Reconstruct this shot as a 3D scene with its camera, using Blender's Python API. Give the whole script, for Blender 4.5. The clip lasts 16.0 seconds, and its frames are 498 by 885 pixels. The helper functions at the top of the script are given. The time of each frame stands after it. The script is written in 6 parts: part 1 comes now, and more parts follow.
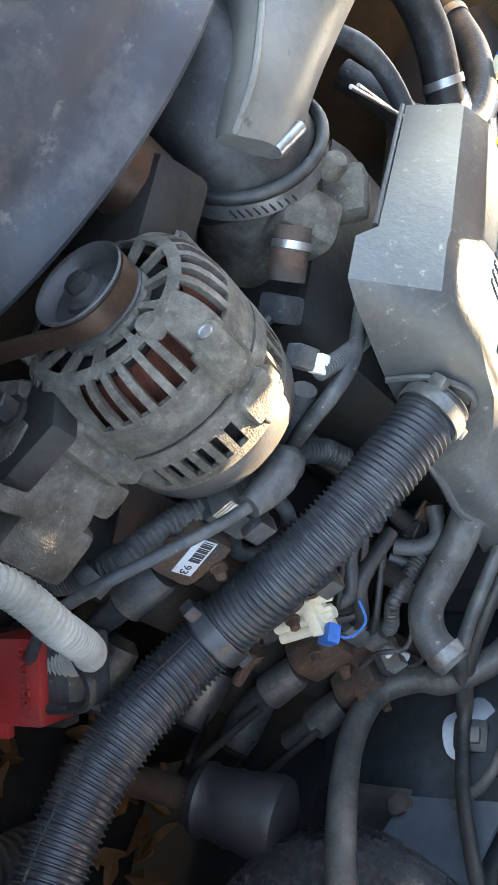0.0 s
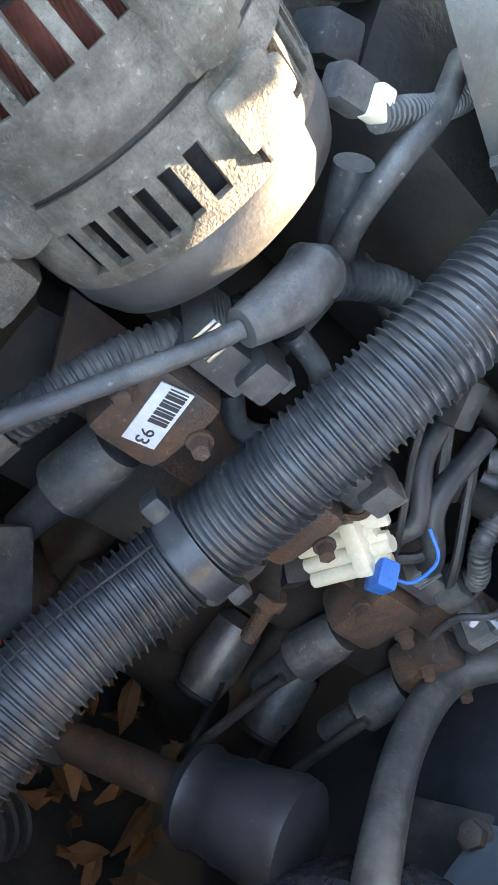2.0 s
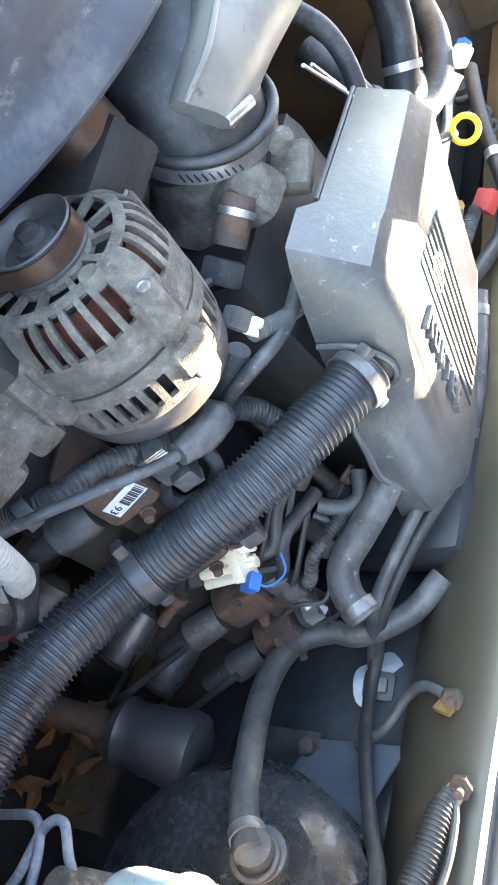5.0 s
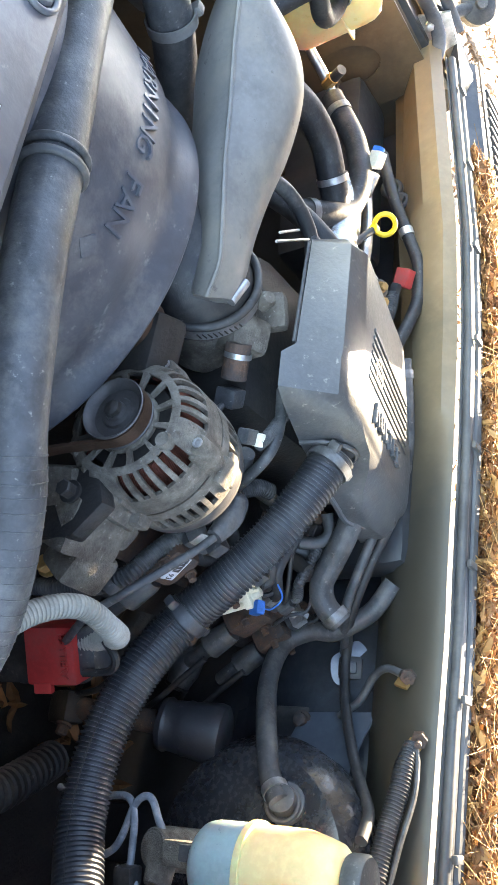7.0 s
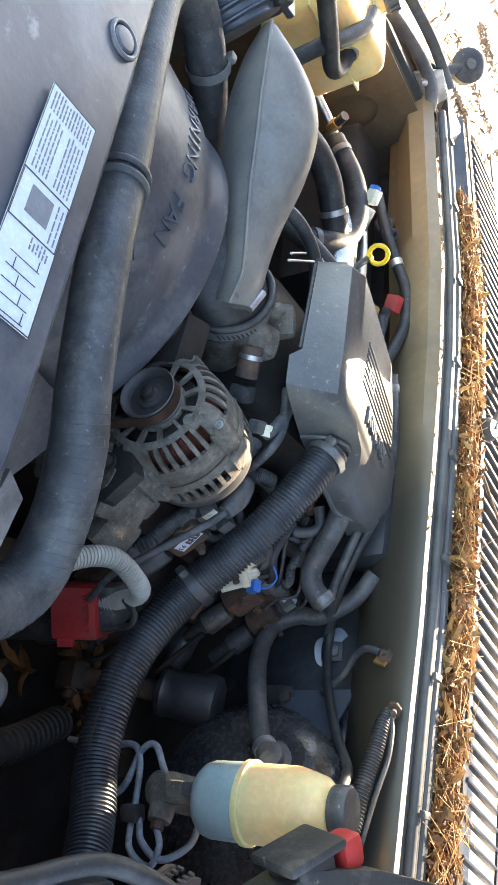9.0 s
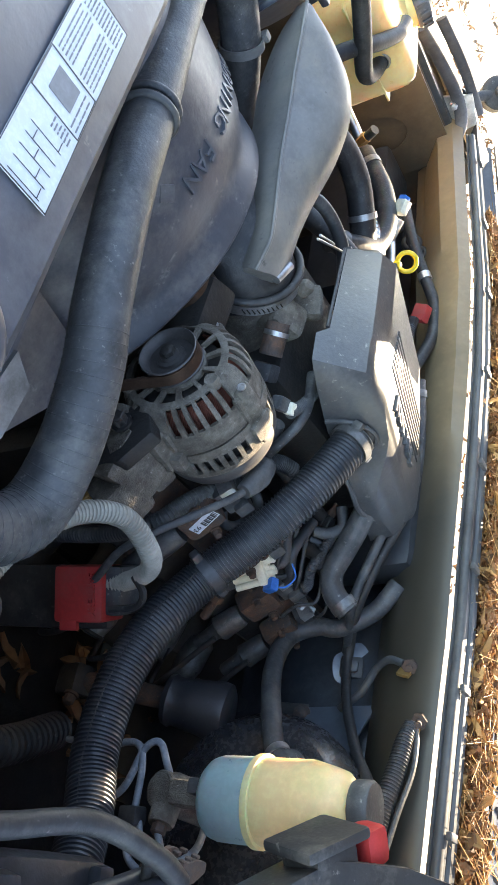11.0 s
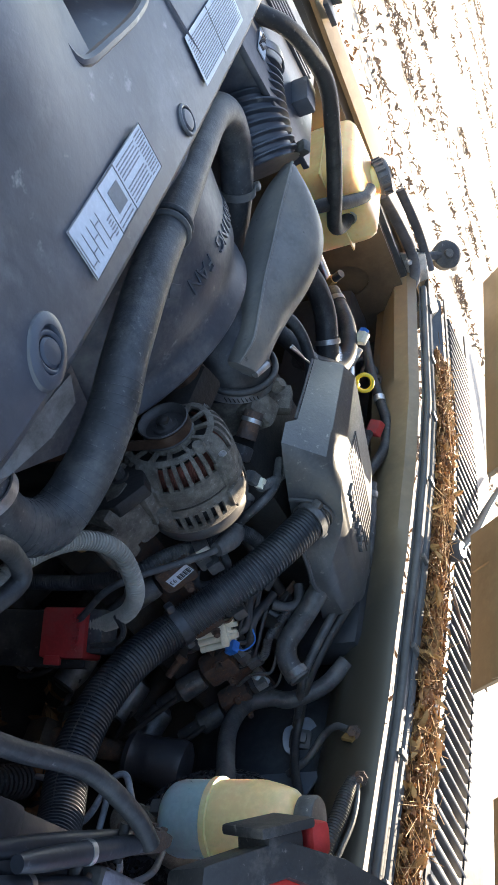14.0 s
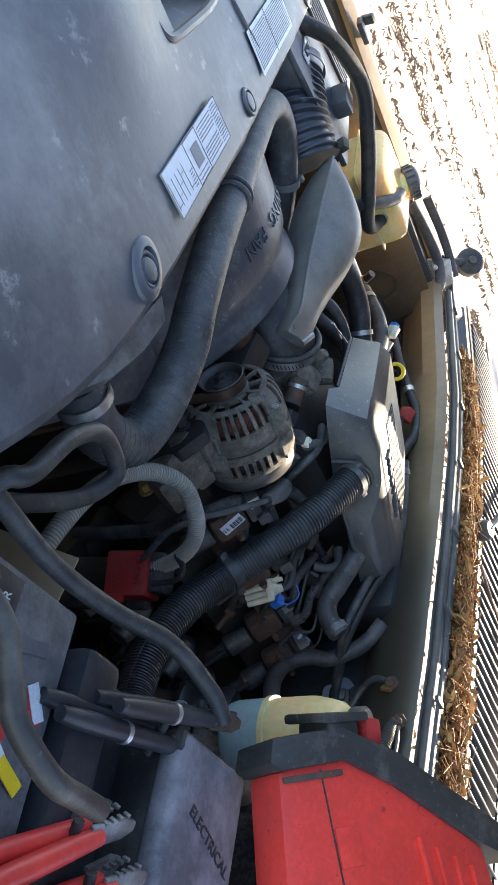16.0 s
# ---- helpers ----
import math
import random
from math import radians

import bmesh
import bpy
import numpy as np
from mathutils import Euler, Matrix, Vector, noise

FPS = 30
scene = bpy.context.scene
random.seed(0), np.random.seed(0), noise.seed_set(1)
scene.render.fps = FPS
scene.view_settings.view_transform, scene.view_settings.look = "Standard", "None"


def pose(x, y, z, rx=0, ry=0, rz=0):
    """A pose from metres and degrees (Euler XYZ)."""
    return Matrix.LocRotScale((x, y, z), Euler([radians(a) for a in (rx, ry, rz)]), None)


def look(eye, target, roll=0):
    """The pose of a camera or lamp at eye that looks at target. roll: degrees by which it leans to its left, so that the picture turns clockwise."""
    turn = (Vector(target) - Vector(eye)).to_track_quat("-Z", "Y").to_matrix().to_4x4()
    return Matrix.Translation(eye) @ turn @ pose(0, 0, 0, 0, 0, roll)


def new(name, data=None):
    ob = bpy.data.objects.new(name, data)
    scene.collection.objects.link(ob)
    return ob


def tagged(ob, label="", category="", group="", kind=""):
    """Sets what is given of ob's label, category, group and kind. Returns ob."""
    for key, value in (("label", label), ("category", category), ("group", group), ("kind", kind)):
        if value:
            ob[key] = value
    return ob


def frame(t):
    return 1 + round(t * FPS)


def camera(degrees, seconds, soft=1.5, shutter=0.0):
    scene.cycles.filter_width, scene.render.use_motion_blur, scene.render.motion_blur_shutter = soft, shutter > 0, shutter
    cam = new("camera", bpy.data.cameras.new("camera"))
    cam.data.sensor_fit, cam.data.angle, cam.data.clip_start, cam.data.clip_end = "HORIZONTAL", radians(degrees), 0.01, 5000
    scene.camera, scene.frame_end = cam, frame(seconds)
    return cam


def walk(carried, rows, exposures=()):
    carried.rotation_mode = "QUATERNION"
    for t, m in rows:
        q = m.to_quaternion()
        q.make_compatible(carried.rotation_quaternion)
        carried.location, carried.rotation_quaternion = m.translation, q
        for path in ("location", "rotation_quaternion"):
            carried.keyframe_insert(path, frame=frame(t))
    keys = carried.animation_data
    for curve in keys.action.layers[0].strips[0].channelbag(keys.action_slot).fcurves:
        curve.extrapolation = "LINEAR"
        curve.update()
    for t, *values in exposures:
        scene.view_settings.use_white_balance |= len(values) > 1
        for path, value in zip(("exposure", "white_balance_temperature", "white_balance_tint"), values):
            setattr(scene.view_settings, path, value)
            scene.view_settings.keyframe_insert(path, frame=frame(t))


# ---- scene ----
cam = camera(33.5, 16.0)
METRES = 1.6
BASE = pose(0.4772, 0.0762, 1.2546, -73.117, -48.906, 104.622)
ROWS = [
    (0.0, 0.0, 0.0, 0.0, 0.0, 0.0, -0.0),
    (0.5, 0.0143, 0.0554, -0.0241, 2.62, -1.11, -5.14),
    (1.0, 0.0202, 0.1028, -0.0388, 4.98, -1.09, -5.41),
    (1.5, 0.0279, 0.1282, -0.0463, 6.3, -1.87, -4.32),
    (2.0, 0.0314, 0.1445, -0.054, 7.41, -0.92, -3.52),
    (2.5, 0.0319, 0.1541, -0.0589, 8.39, 0.83, -2.7),
    (3.0, 0.0365, 0.1479, -0.0588, 7.75, 0.85, -2.63),
    (3.5, 0.0444, 0.1386, -0.0618, 5.23, -0.47, -2.57),
    (4.0, 0.0388, 0.1006, -0.0574, 2.99, -1.57, -2.94),
    (4.5, 0.028, 0.0357, -0.0361, -0.23, -1.38, -4.26),
    (7.0, -0.0591, -0.1783, 0.0824, -8.73, -5.03, 0.13),
    (7.5, -0.0634, -0.1853, 0.0874, -9.19, -2.72, -1.36),
    (8.0, -0.0739, -0.2042, 0.0848, -9.26, -2.41, -2.57),
    (8.5, -0.0847, -0.2259, 0.0809, -9.23, -3.75, -2.2),
    (9.0, -0.0975, -0.2543, 0.0557, -10.38, -2.72, -2.64),
    (11.5, -0.0911, -0.2178, -0.0192, -8.64, 3.09, -4.45),
    (12.0, -0.0902, -0.2176, -0.0171, -8.18, 3.38, -4.4),
    (12.5, -0.0867, -0.2199, -0.0123, -8.49, 3.48, -4.65),
    (13.0, -0.0856, -0.233, -0.0113, -10.06, 3.87, -4.72),
    (13.5, -0.1004, -0.275, -0.0498, -10.62, 5.41, -5.29),
    (14.0, -0.1166, -0.3126, -0.0866, -12.79, 12.69, -7.73),
    (14.5, -0.1286, -0.3215, -0.1007, -12.77, 15.47, -9.06),
    (15.0, -0.1313, -0.3186, -0.1119, -11.6, 16.07, -9.59),
    (15.5, -0.1317, -0.3221, -0.1279, -11.08, 15.72, -9.44),
    (16.0, -0.1434, -0.348, -0.1751, -11.91, 15.48, -8.29),
]
EXPOSURES = [(0.0, 3.58, 8200, 10), (1.0, 3.88, 8300, 10), (4.5, 4.2, 7700, 10), (7.0, 3.5, 7600, 10), (7.5, 3.24, 7500, 10), (8.5, 2.93, 7500, 10), (9.0, 2.85, 7500, 10), (12.5, 2.87, 7500, 10), (13.5, 2.6, 7300, 10), (14.0, 1.9, 6800, 10), (14.5, 1.65, 6700, 10), (15.0, 1.7, 6900, 10), (16.0, 1.9, 6900, 10)]
walk(cam, [(t, BASE @ pose(METRES * x, METRES * y, METRES * z, 90 + pitch, roll, yaw)) for t, x, y, z, yaw, pitch, roll in ROWS], EXPOSURES)

# ---- light ----
world = bpy.data.worlds.new("sky")
scene.world = world
world.use_nodes = True
wn = world.node_tree.nodes
sky = wn.new("ShaderNodeTexSky")
sky.sky_type, sky.sun_disc = "NISHITA", False
SUN_AZ, SUN_EL = 38.0, 32.0          # from straight behind the truck towards its passenger side; height
sky.sun_elevation, sky.sun_rotation = radians(SUN_EL), radians(-SUN_AZ)
world.node_tree.links.new(sky.outputs[0], wn["Background"].inputs[0])
wn["Background"].inputs[1].default_value = 0.15
sun = new("sun", bpy.data.lights.new("sun", "SUN"))
sun.data.energy, sun.data.angle, sun.data.color = 5.0, radians(0.5), (1.0, 0.87, 0.68)
TO_SUN = Vector((-math.sin(radians(SUN_AZ)) * math.cos(radians(SUN_EL)), math.cos(radians(SUN_AZ)) * math.cos(radians(SUN_EL)), math.sin(radians(SUN_EL))))
sun.matrix_world = look(TO_SUN * 20, (0, 0, 0))


# ---- materials ----
def mat(name, col, rough=0.6, metal=0.0, var=0.3, scale=25.0, bump=0.15, dust=None, dust_amount=0.4, spots=None, coat=0.0, trans=0.0, piece=0.0):
    """A surface with a base colour that varies at two scales, patchy dust or rust, and a fine relief."""
    m = bpy.data.materials.new(name)
    m.use_nodes = True
    nt = m.node_tree
    N, L = nt.nodes, nt.links
    b = N["Principled BSDF"]
    tc = N.new("ShaderNodeTexCoord")

    def noise_tex(sc, detail, rgh=0.6):
        n = N.new("ShaderNodeTexNoise")
        n.inputs["Scale"].default_value, n.inputs["Detail"].default_value, n.inputs["Roughness"].default_value = sc, detail, rgh
        L.new(tc.outputs["Object"], n.inputs["Vector"])
        return n

    def ramp(src, lo, hi, a=(0, 0, 0, 1), z=(1, 1, 1, 1)):
        r = N.new("ShaderNodeValToRGB")
        r.color_ramp.elements[0].position, r.color_ramp.elements[1].position = lo, hi
        r.color_ramp.elements[0].color, r.color_ramp.elements[1].color = a, z
        L.new(src, r.inputs[0])
        return r

    def mix(fac, a, z):
        x = N.new("ShaderNodeMix")
        x.data_type = "RGBA"
        for sock, v in ((x.inputs[0], fac), (x.inputs[6], a), (x.inputs[7], z)):
            if hasattr(v, "links"):
                L.new(v, sock)
            elif isinstance(v, tuple):
                sock.default_value = (*v, 1)
            else:
                sock.default_value = v
        return x.outputs[2]

    big, fine = noise_tex(scale, 5), noise_tex(scale * 9, 4)
    dark = tuple(c * (1 - var) for c in col)
    light = tuple(min(1, c * (1 + var)) for c in col)
    out = mix(ramp(big.outputs[0], 0.3, 0.7).outputs[0], dark, light)
    out = mix(ramp(fine.outputs[0], 0.45, 0.75, (0, 0, 0, 1), (0.35, 0.35, 0.35, 1)).outputs[0], out, tuple(min(1, c * 1.5 + 0.015) for c in col))
    if piece:
        info = N.new("ShaderNodeObjectInfo")
        out = mix(ramp(info.outputs["Random"], 0, 1, (0, 0, 0, 1), (piece, piece, piece, 1)).outputs[0], out, dark)
    r_out = None
    if dust:
        d = ramp(noise_tex(scale * 0.7, 8, 0.72).outputs[0], 0.62 - dust_amount * 0.35, 0.8 - dust_amount * 0.2)
        out = mix(d.outputs[0], out, dust)
        r_out = d.outputs[0]
    if spots:
        d2 = ramp(noise_tex(scale * 4, 6, 0.7).outputs[0], 0.62, 0.7)
        out = mix(d2.outputs[0], out, spots)
    L.new(out, b.inputs["Base Color"])
    b.inputs["Metallic"].default_value = metal
    rr = N.new("ShaderNodeMapRange")
    L.new(fine.outputs[0], rr.inputs[0])
    rr.inputs[3].default_value, rr.inputs[4].default_value = max(0.03, rough - 0.12), min(1, rough + 0.15)
    L.new(rr.outputs[0], b.inputs["Roughness"])
    if coat:
        b.inputs["Coat Weight"].default_value, b.inputs["Coat Roughness"].default_value = coat, 0.15
    if trans:
        b.inputs["Transmission Weight"].default_value = trans
    if bump:
        bp = N.new("ShaderNodeBump")
        bp.inputs["Strength"].default_value, bp.inputs["Distance"].default_value = bump, 0.002
        L.new(fine.outputs[0], bp.inputs["Height"])
        L.new(bp.outputs[0], b.inputs["Normal"])
    return m


DUST = (0.30, 0.27, 0.23)
M = {
    "cover": mat("dusty_black_plastic", (0.052, 0.058, 0.074), 0.36, scale=6, dust=(0.17, 0.172, 0.185), dust_amount=0.42, bump=0.18, spots=(0.20, 0.20, 0.21)),
    "shroud": mat("shroud_plastic", (0.052, 0.056, 0.068), 0.42, scale=9, dust=(0.20, 0.19, 0.18), dust_amount=0.5, bump=0.25, spots=(0.16, 0.16, 0.16)),
    "duct": mat("grey_duct_plastic", (0.145, 0.14, 0.135), 0.42, scale=16, dust=(0.22, 0.20, 0.17), dust_amount=0.45, var=0.28, spots=(0.09, 0.085, 0.08)),
    "vortec": mat("engine_cover_plastic", (0.058, 0.060, 0.065), 0.36, scale=20, dust=(0.098, 0.095, 0.090), dust_amount=0.42, var=0.22, bump=0.25, spots=(0.2, 0.19, 0.175)),
    "rubber": mat("black_rubber", (0.022, 0.022, 0.024), 0.5, scale=24, dust=(0.085, 0.08, 0.072), dust_amount=0.42, bump=0.3, spots=(0.12, 0.115, 0.11)),
    "hose": mat("grey_rubber_hose", (0.050, 0.052, 0.056), 0.48, scale=34, var=0.5, dust=(0.14, 0.137, 0.13), dust_amount=0.42, spots=(0.22, 0.215, 0.20), bump=0.25),
    "conduit": mat("corrugated_conduit", (0.030, 0.033, 0.040), 0.36, scale=22, dust=(0.095, 0.096, 0.10), dust_amount=0.42, spots=(0.15, 0.15, 0.15)),
    "loom": mat("split_loom", (0.03, 0.032, 0.036), 0.45, scale=30, dust=(0.14, 0.14, 0.135), dust_amount=0.35),
    "alu": mat("cast_aluminium", (0.185, 0.165, 0.138), 0.72, 0.15, scale=60, var=0.5, dust=(0.085, 0.070, 0.054), dust_amount=0.68, bump=1.0, spots=(0.36, 0.335, 0.30)),
    "loom_pale": mat("pale_dusty_loom", (0.30, 0.28, 0.24), 0.5, scale=30, var=0.25, dust=(0.2, 0.18, 0.15), dust_amount=0.4),
    "alu_bright": mat("bare_aluminium", (0.6, 0.6, 0.6), 0.35, 0.9, scale=40, dust=(0.35, 0.33, 0.3), dust_amount=0.2),
    "foil": mat("aluminium_foil_wrap", (0.8, 0.8, 0.8), 0.2, 1.0, scale=60, bump=0.8),
    "steel": mat("zinc_steel", (0.45, 0.45, 0.46), 0.38, 0.85, scale=50, dust=(0.3, 0.26, 0.2), dust_amount=0.25),
    "rust": mat("rusty_steel", (0.12, 0.065, 0.04), 0.75, 0.15, scale=55, var=0.5, dust=(0.055, 0.052, 0.053), dust_amount=0.75, bump=0.6, spots=(0.3, 0.15, 0.07)),
    "dark_metal": mat("grimy_dark_metal", (0.030, 0.028, 0.027), 0.55, 0.3, scale=20, dust=(0.07, 0.06, 0.05), dust_amount=0.4, bump=0.5),
    "belt_brown": mat("brown_pulley_steel", (0.11, 0.065, 0.045), 0.38, 0.6, scale=40, var=0.3),
    "pulley": mat("pulley_face", (0.09, 0.085, 0.085), 0.45, 0.4, scale=40, dust=(0.13, 0.11, 0.1), dust_amount=0.3),
    "copper": mat("copper_winding", (0.15, 0.05, 0.035), 0.45, 0.4, scale=70, var=0.45),
    "paint": mat("tan_body_paint", (0.25, 0.182, 0.106), 0.38, 0.1, scale=6, var=0.16, dust=(0.26, 0.21, 0.14), dust_amount=0.3, bump=0.05, coat=0.15),
    "paint_dark": mat("dark_tan_body_paint", (0.105, 0.078, 0.050), 0.45, 0.0, scale=7, var=0.35, dust=(0.055, 0.046, 0.036), dust_amount=0.48, bump=0.2),
    "paint_shaded": mat("tan_paint_with_shade", (0.25, 0.182, 0.106), 0.40, 0.05, scale=6, var=0.18, dust=(0.20, 0.16, 0.11), dust_amount=0.3, bump=0.12, coat=0.1),
    "mat_black": mat("black_firewall_pad", (0.030, 0.033, 0.038), 0.4, scale=9, dust=(0.07, 0.072, 0.075), dust_amount=0.35, bump=0.2, coat=0.3),
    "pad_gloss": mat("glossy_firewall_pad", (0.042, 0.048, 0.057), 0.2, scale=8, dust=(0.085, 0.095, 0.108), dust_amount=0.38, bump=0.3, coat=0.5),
    "pad_sheen": mat("blue_grey_sheen", (0.085, 0.10, 0.122), 0.35, scale=7, var=0.25, dust=(0.06, 0.07, 0.085), dust_amount=0.4, bump=0.15, coat=0.2),
    "line_steel": mat("speckled_steel_line", (0.16, 0.18, 0.21), 0.45, scale=60, var=0.3, dust=(0.40, 0.41, 0.42), dust_amount=0.35, bump=0.1),
    "pad_glint": mat("pale_blue_grey_glint", (0.17, 0.20, 0.245), 0.22, scale=7, var=0.25, dust=(0.09, 0.105, 0.125), dust_amount=0.4, bump=0.15, coat=0.3),
    "booster": mat("glossy_black_booster", (0.018, 0.020, 0.025), 0.25, scale=14, var=0.3, dust=(0.036, 0.040, 0.048), dust_amount=0.35, bump=0.1, spots=(0.13, 0.14, 0.16), coat=0.5),
    "white_paint": mat("pale_grey_paint", (0.24, 0.27, 0.30), 0.3, scale=9, dust=(0.10, 0.11, 0.12), dust_amount=0.55),
    "seal": mat("cowl_rubber_seal", (0.065, 0.068, 0.073), 0.5, scale=10, dust=(0.14, 0.14, 0.135), dust_amount=0.4),
    "grille": mat("cowl_grille_plastic", (0.030, 0.032, 0.038), 0.42, scale=12, dust=(0.09, 0.088, 0.085), dust_amount=0.3),
    "tray": mat("black_tray_plastic", (0.022, 0.024, 0.030), 0.4, scale=14, dust=(0.06, 0.062, 0.07), dust_amount=0.3, bump=0.2, spots=(0.10, 0.10, 0.105)),
    "red": mat("red_plastic", (0.42, 0.030, 0.028), 0.5, scale=25, var=0.18, dust=(0.30, 0.07, 0.06), dust_amount=0.3),
    "red_pack": mat("scuffed_red_plastic", (0.68, 0.045, 0.035), 0.42, scale=18, var=0.15, dust=(0.45, 0.05, 0.05), dust_amount=0.35, spots=(0.22, 0.03, 0.03)),
    "black_pack": mat("scuffed_black_plastic", (0.028, 0.028, 0.03), 0.5, scale=30, dust=(0.12, 0.11, 0.1), dust_amount=0.25, spots=(0.16, 0.15, 0.14)),
    "brass": mat("rusty_brass", (0.42, 0.26, 0.1), 0.5, 0.6, scale=60, spots=(0.2, 0.1, 0.05)),
    "white_plastic": mat("cream_plastic", (0.72, 0.68, 0.54), 0.4, scale=40, var=0.08, dust=(0.5, 0.46, 0.36), dust_amount=0.3),
    "res_milky": mat("milky_reservoir_plastic", (0.78, 0.54, 0.27), 0.35, scale=14, var=0.08, dust=(0.5, 0.42, 0.2), dust_amount=0.3),
    "res_green": mat("greenish_milky_plastic", (0.30, 0.38, 0.38), 0.3, scale=14, var=0.1),
    "coolant": mat("amber_coolant_plastic", (0.90, 0.58, 0.24), 0.3, scale=9, var=0.12, dust=(0.8, 0.62, 0.32), dust_amount=0.4),
    "blue": mat("blue_plastic", (0.02, 0.16, 0.55), 0.4, scale=50),
    "yellow": mat("yellow_plastic", (0.72, 0.5, 0.02), 0.35, scale=50, var=0.1),
    "label": mat("white_sticker", (0.56, 0.60, 0.66), 0.35, scale=30, var=0.06, bump=0.02),
    "ink": mat("black_ink", (0.03, 0.03, 0.035), 0.5, scale=30, bump=0),
    "ink_grey": mat("grey_print", (0.16, 0.17, 0.19), 0.5, scale=30, bump=0),
    "battery_top": mat("dirty_battery_top", (0.085, 0.090, 0.098), 0.5, scale=26, dust=(0.21, 0.215, 0.22), dust_amount=0.5, bump=0.4, spots=(0.04, 0.04, 0.042)),
    "fuse_lid": mat("dusty_fuse_box_lid", (0.10, 0.095, 0.11), 0.5, scale=26, dust=(0.27, 0.25, 0.28), dust_amount=0.6, bump=0.3),
    "leaf": mat("dry_leaf", (0.24, 0.115, 0.045), 0.65, scale=60, var=0.4, piece=0.75),
    "leaf_dark": mat("shadow_dark_leaf", (0.23, 0.16, 0.11), 0.75, scale=60, var=0.4),
    "leaf_pale": mat("pale_dry_leaf", (0.45, 0.25, 0.09), 0.65, scale=60, var=0.3, piece=0.6),
    "ground": mat("leaf_strewn_ground", (0.46, 0.39, 0.30), 0.9, scale=3, var=0.3, dust=(0.16, 0.11, 0.075), dust_amount=0.3, bump=0.6, spots=(0.5, 0.4, 0.28)),
    "shield_metal": mat("dull_shield_metal", (0.22, 0.225, 0.23), 0.45, 0.6, scale=30, dust=(0.08, 0.075, 0.07), dust_amount=0.5),
    "glass": mat("windscreen_glass", (0.02, 0.022, 0.025), 0.06, scale=2, bump=0, var=0.05),
}

def shade_along_x(m, x0, x1, colour):
    """Shade painted over the base colour, with a ragged edge, from x0 on."""
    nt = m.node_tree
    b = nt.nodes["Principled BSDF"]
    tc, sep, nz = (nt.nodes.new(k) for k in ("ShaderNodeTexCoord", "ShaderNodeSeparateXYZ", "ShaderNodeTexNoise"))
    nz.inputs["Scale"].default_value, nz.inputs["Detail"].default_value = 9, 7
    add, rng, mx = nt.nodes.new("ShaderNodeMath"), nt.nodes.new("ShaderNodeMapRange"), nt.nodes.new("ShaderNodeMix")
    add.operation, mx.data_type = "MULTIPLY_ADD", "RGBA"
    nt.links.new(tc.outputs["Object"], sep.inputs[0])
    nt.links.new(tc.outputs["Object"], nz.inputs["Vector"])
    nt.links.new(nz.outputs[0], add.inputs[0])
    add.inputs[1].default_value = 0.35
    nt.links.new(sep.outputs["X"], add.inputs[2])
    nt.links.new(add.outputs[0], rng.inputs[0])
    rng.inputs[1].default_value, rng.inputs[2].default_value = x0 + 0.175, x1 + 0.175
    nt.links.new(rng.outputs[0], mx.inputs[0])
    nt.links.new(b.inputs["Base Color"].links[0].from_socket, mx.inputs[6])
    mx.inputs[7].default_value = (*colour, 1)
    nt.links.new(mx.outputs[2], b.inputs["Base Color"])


# The driver's half of the cowl panel lies in shade; this colour stands for it.
shade_along_x(M["paint_shaded"], -0.22, 0.14, (0.052, 0.045, 0.034))

for key in ("coolant", "res_milky", "res_green"):          # thin milky plastic lets light through
    bs = M[key].node_tree.nodes["Principled BSDF"]
    bs.inputs["Subsurface Weight"].default_value, bs.inputs["Subsurface Scale"].default_value = 0.5, 0.03


# ---- shape helpers ----
def finish(name, bm, material, smooth=True):
    me = bpy.data.meshes.new(name)
    bmesh.ops.recalc_face_normals(bm, faces=bm.faces)
    bm.to_mesh(me)
    bm.free()
    if smooth:
        me.polygons.foreach_set("use_smooth", [True] * len(me.polygons))
        me.set_sharp_from_angle(angle=radians(38))
    me.materials.append(M[material])
    return me


def thing(name, base, label, category, group="", kind=""):
    ob = new(name)
    ob.empty_display_size = 0.02
    ob.location = base
    return tagged(ob, label, category, group, kind)


def part(name, bm, material, parent, label="", kind=""):
    ob = new(name, bm if isinstance(bm, bpy.types.Mesh) else finish(name, bm, material))
    ob.parent = parent
    if parent.parent is None:
        ob.matrix_parent_inverse = Matrix.Translation(parent.location).inverted()
    return tagged(ob, label, kind=kind)


def solid(name, bm, material, label, category, group="", kind=""):
    return tagged(new(name, finish(name, bm, material)), label, category, group, kind)


def spline(pts, per=8):
    """Points along a smooth curve through pts."""
    P = [Vector(p) for p in pts]
    P = [2 * P[0] - P[1]] + P + [2 * P[-1] - P[-2]]
    out = []
    for i in range(1, len(P) - 2):
        a, b, c, d = P[i - 1:i + 3]
        for k in range(per):
            t = k / per
            out.append(0.5 * ((2 * b) + (c - a) * t + (2 * a - 5 * b + 4 * c - d) * t * t + (3 * b - a - 3 * c + d) * t ** 3))
    return out + [P[-2]]


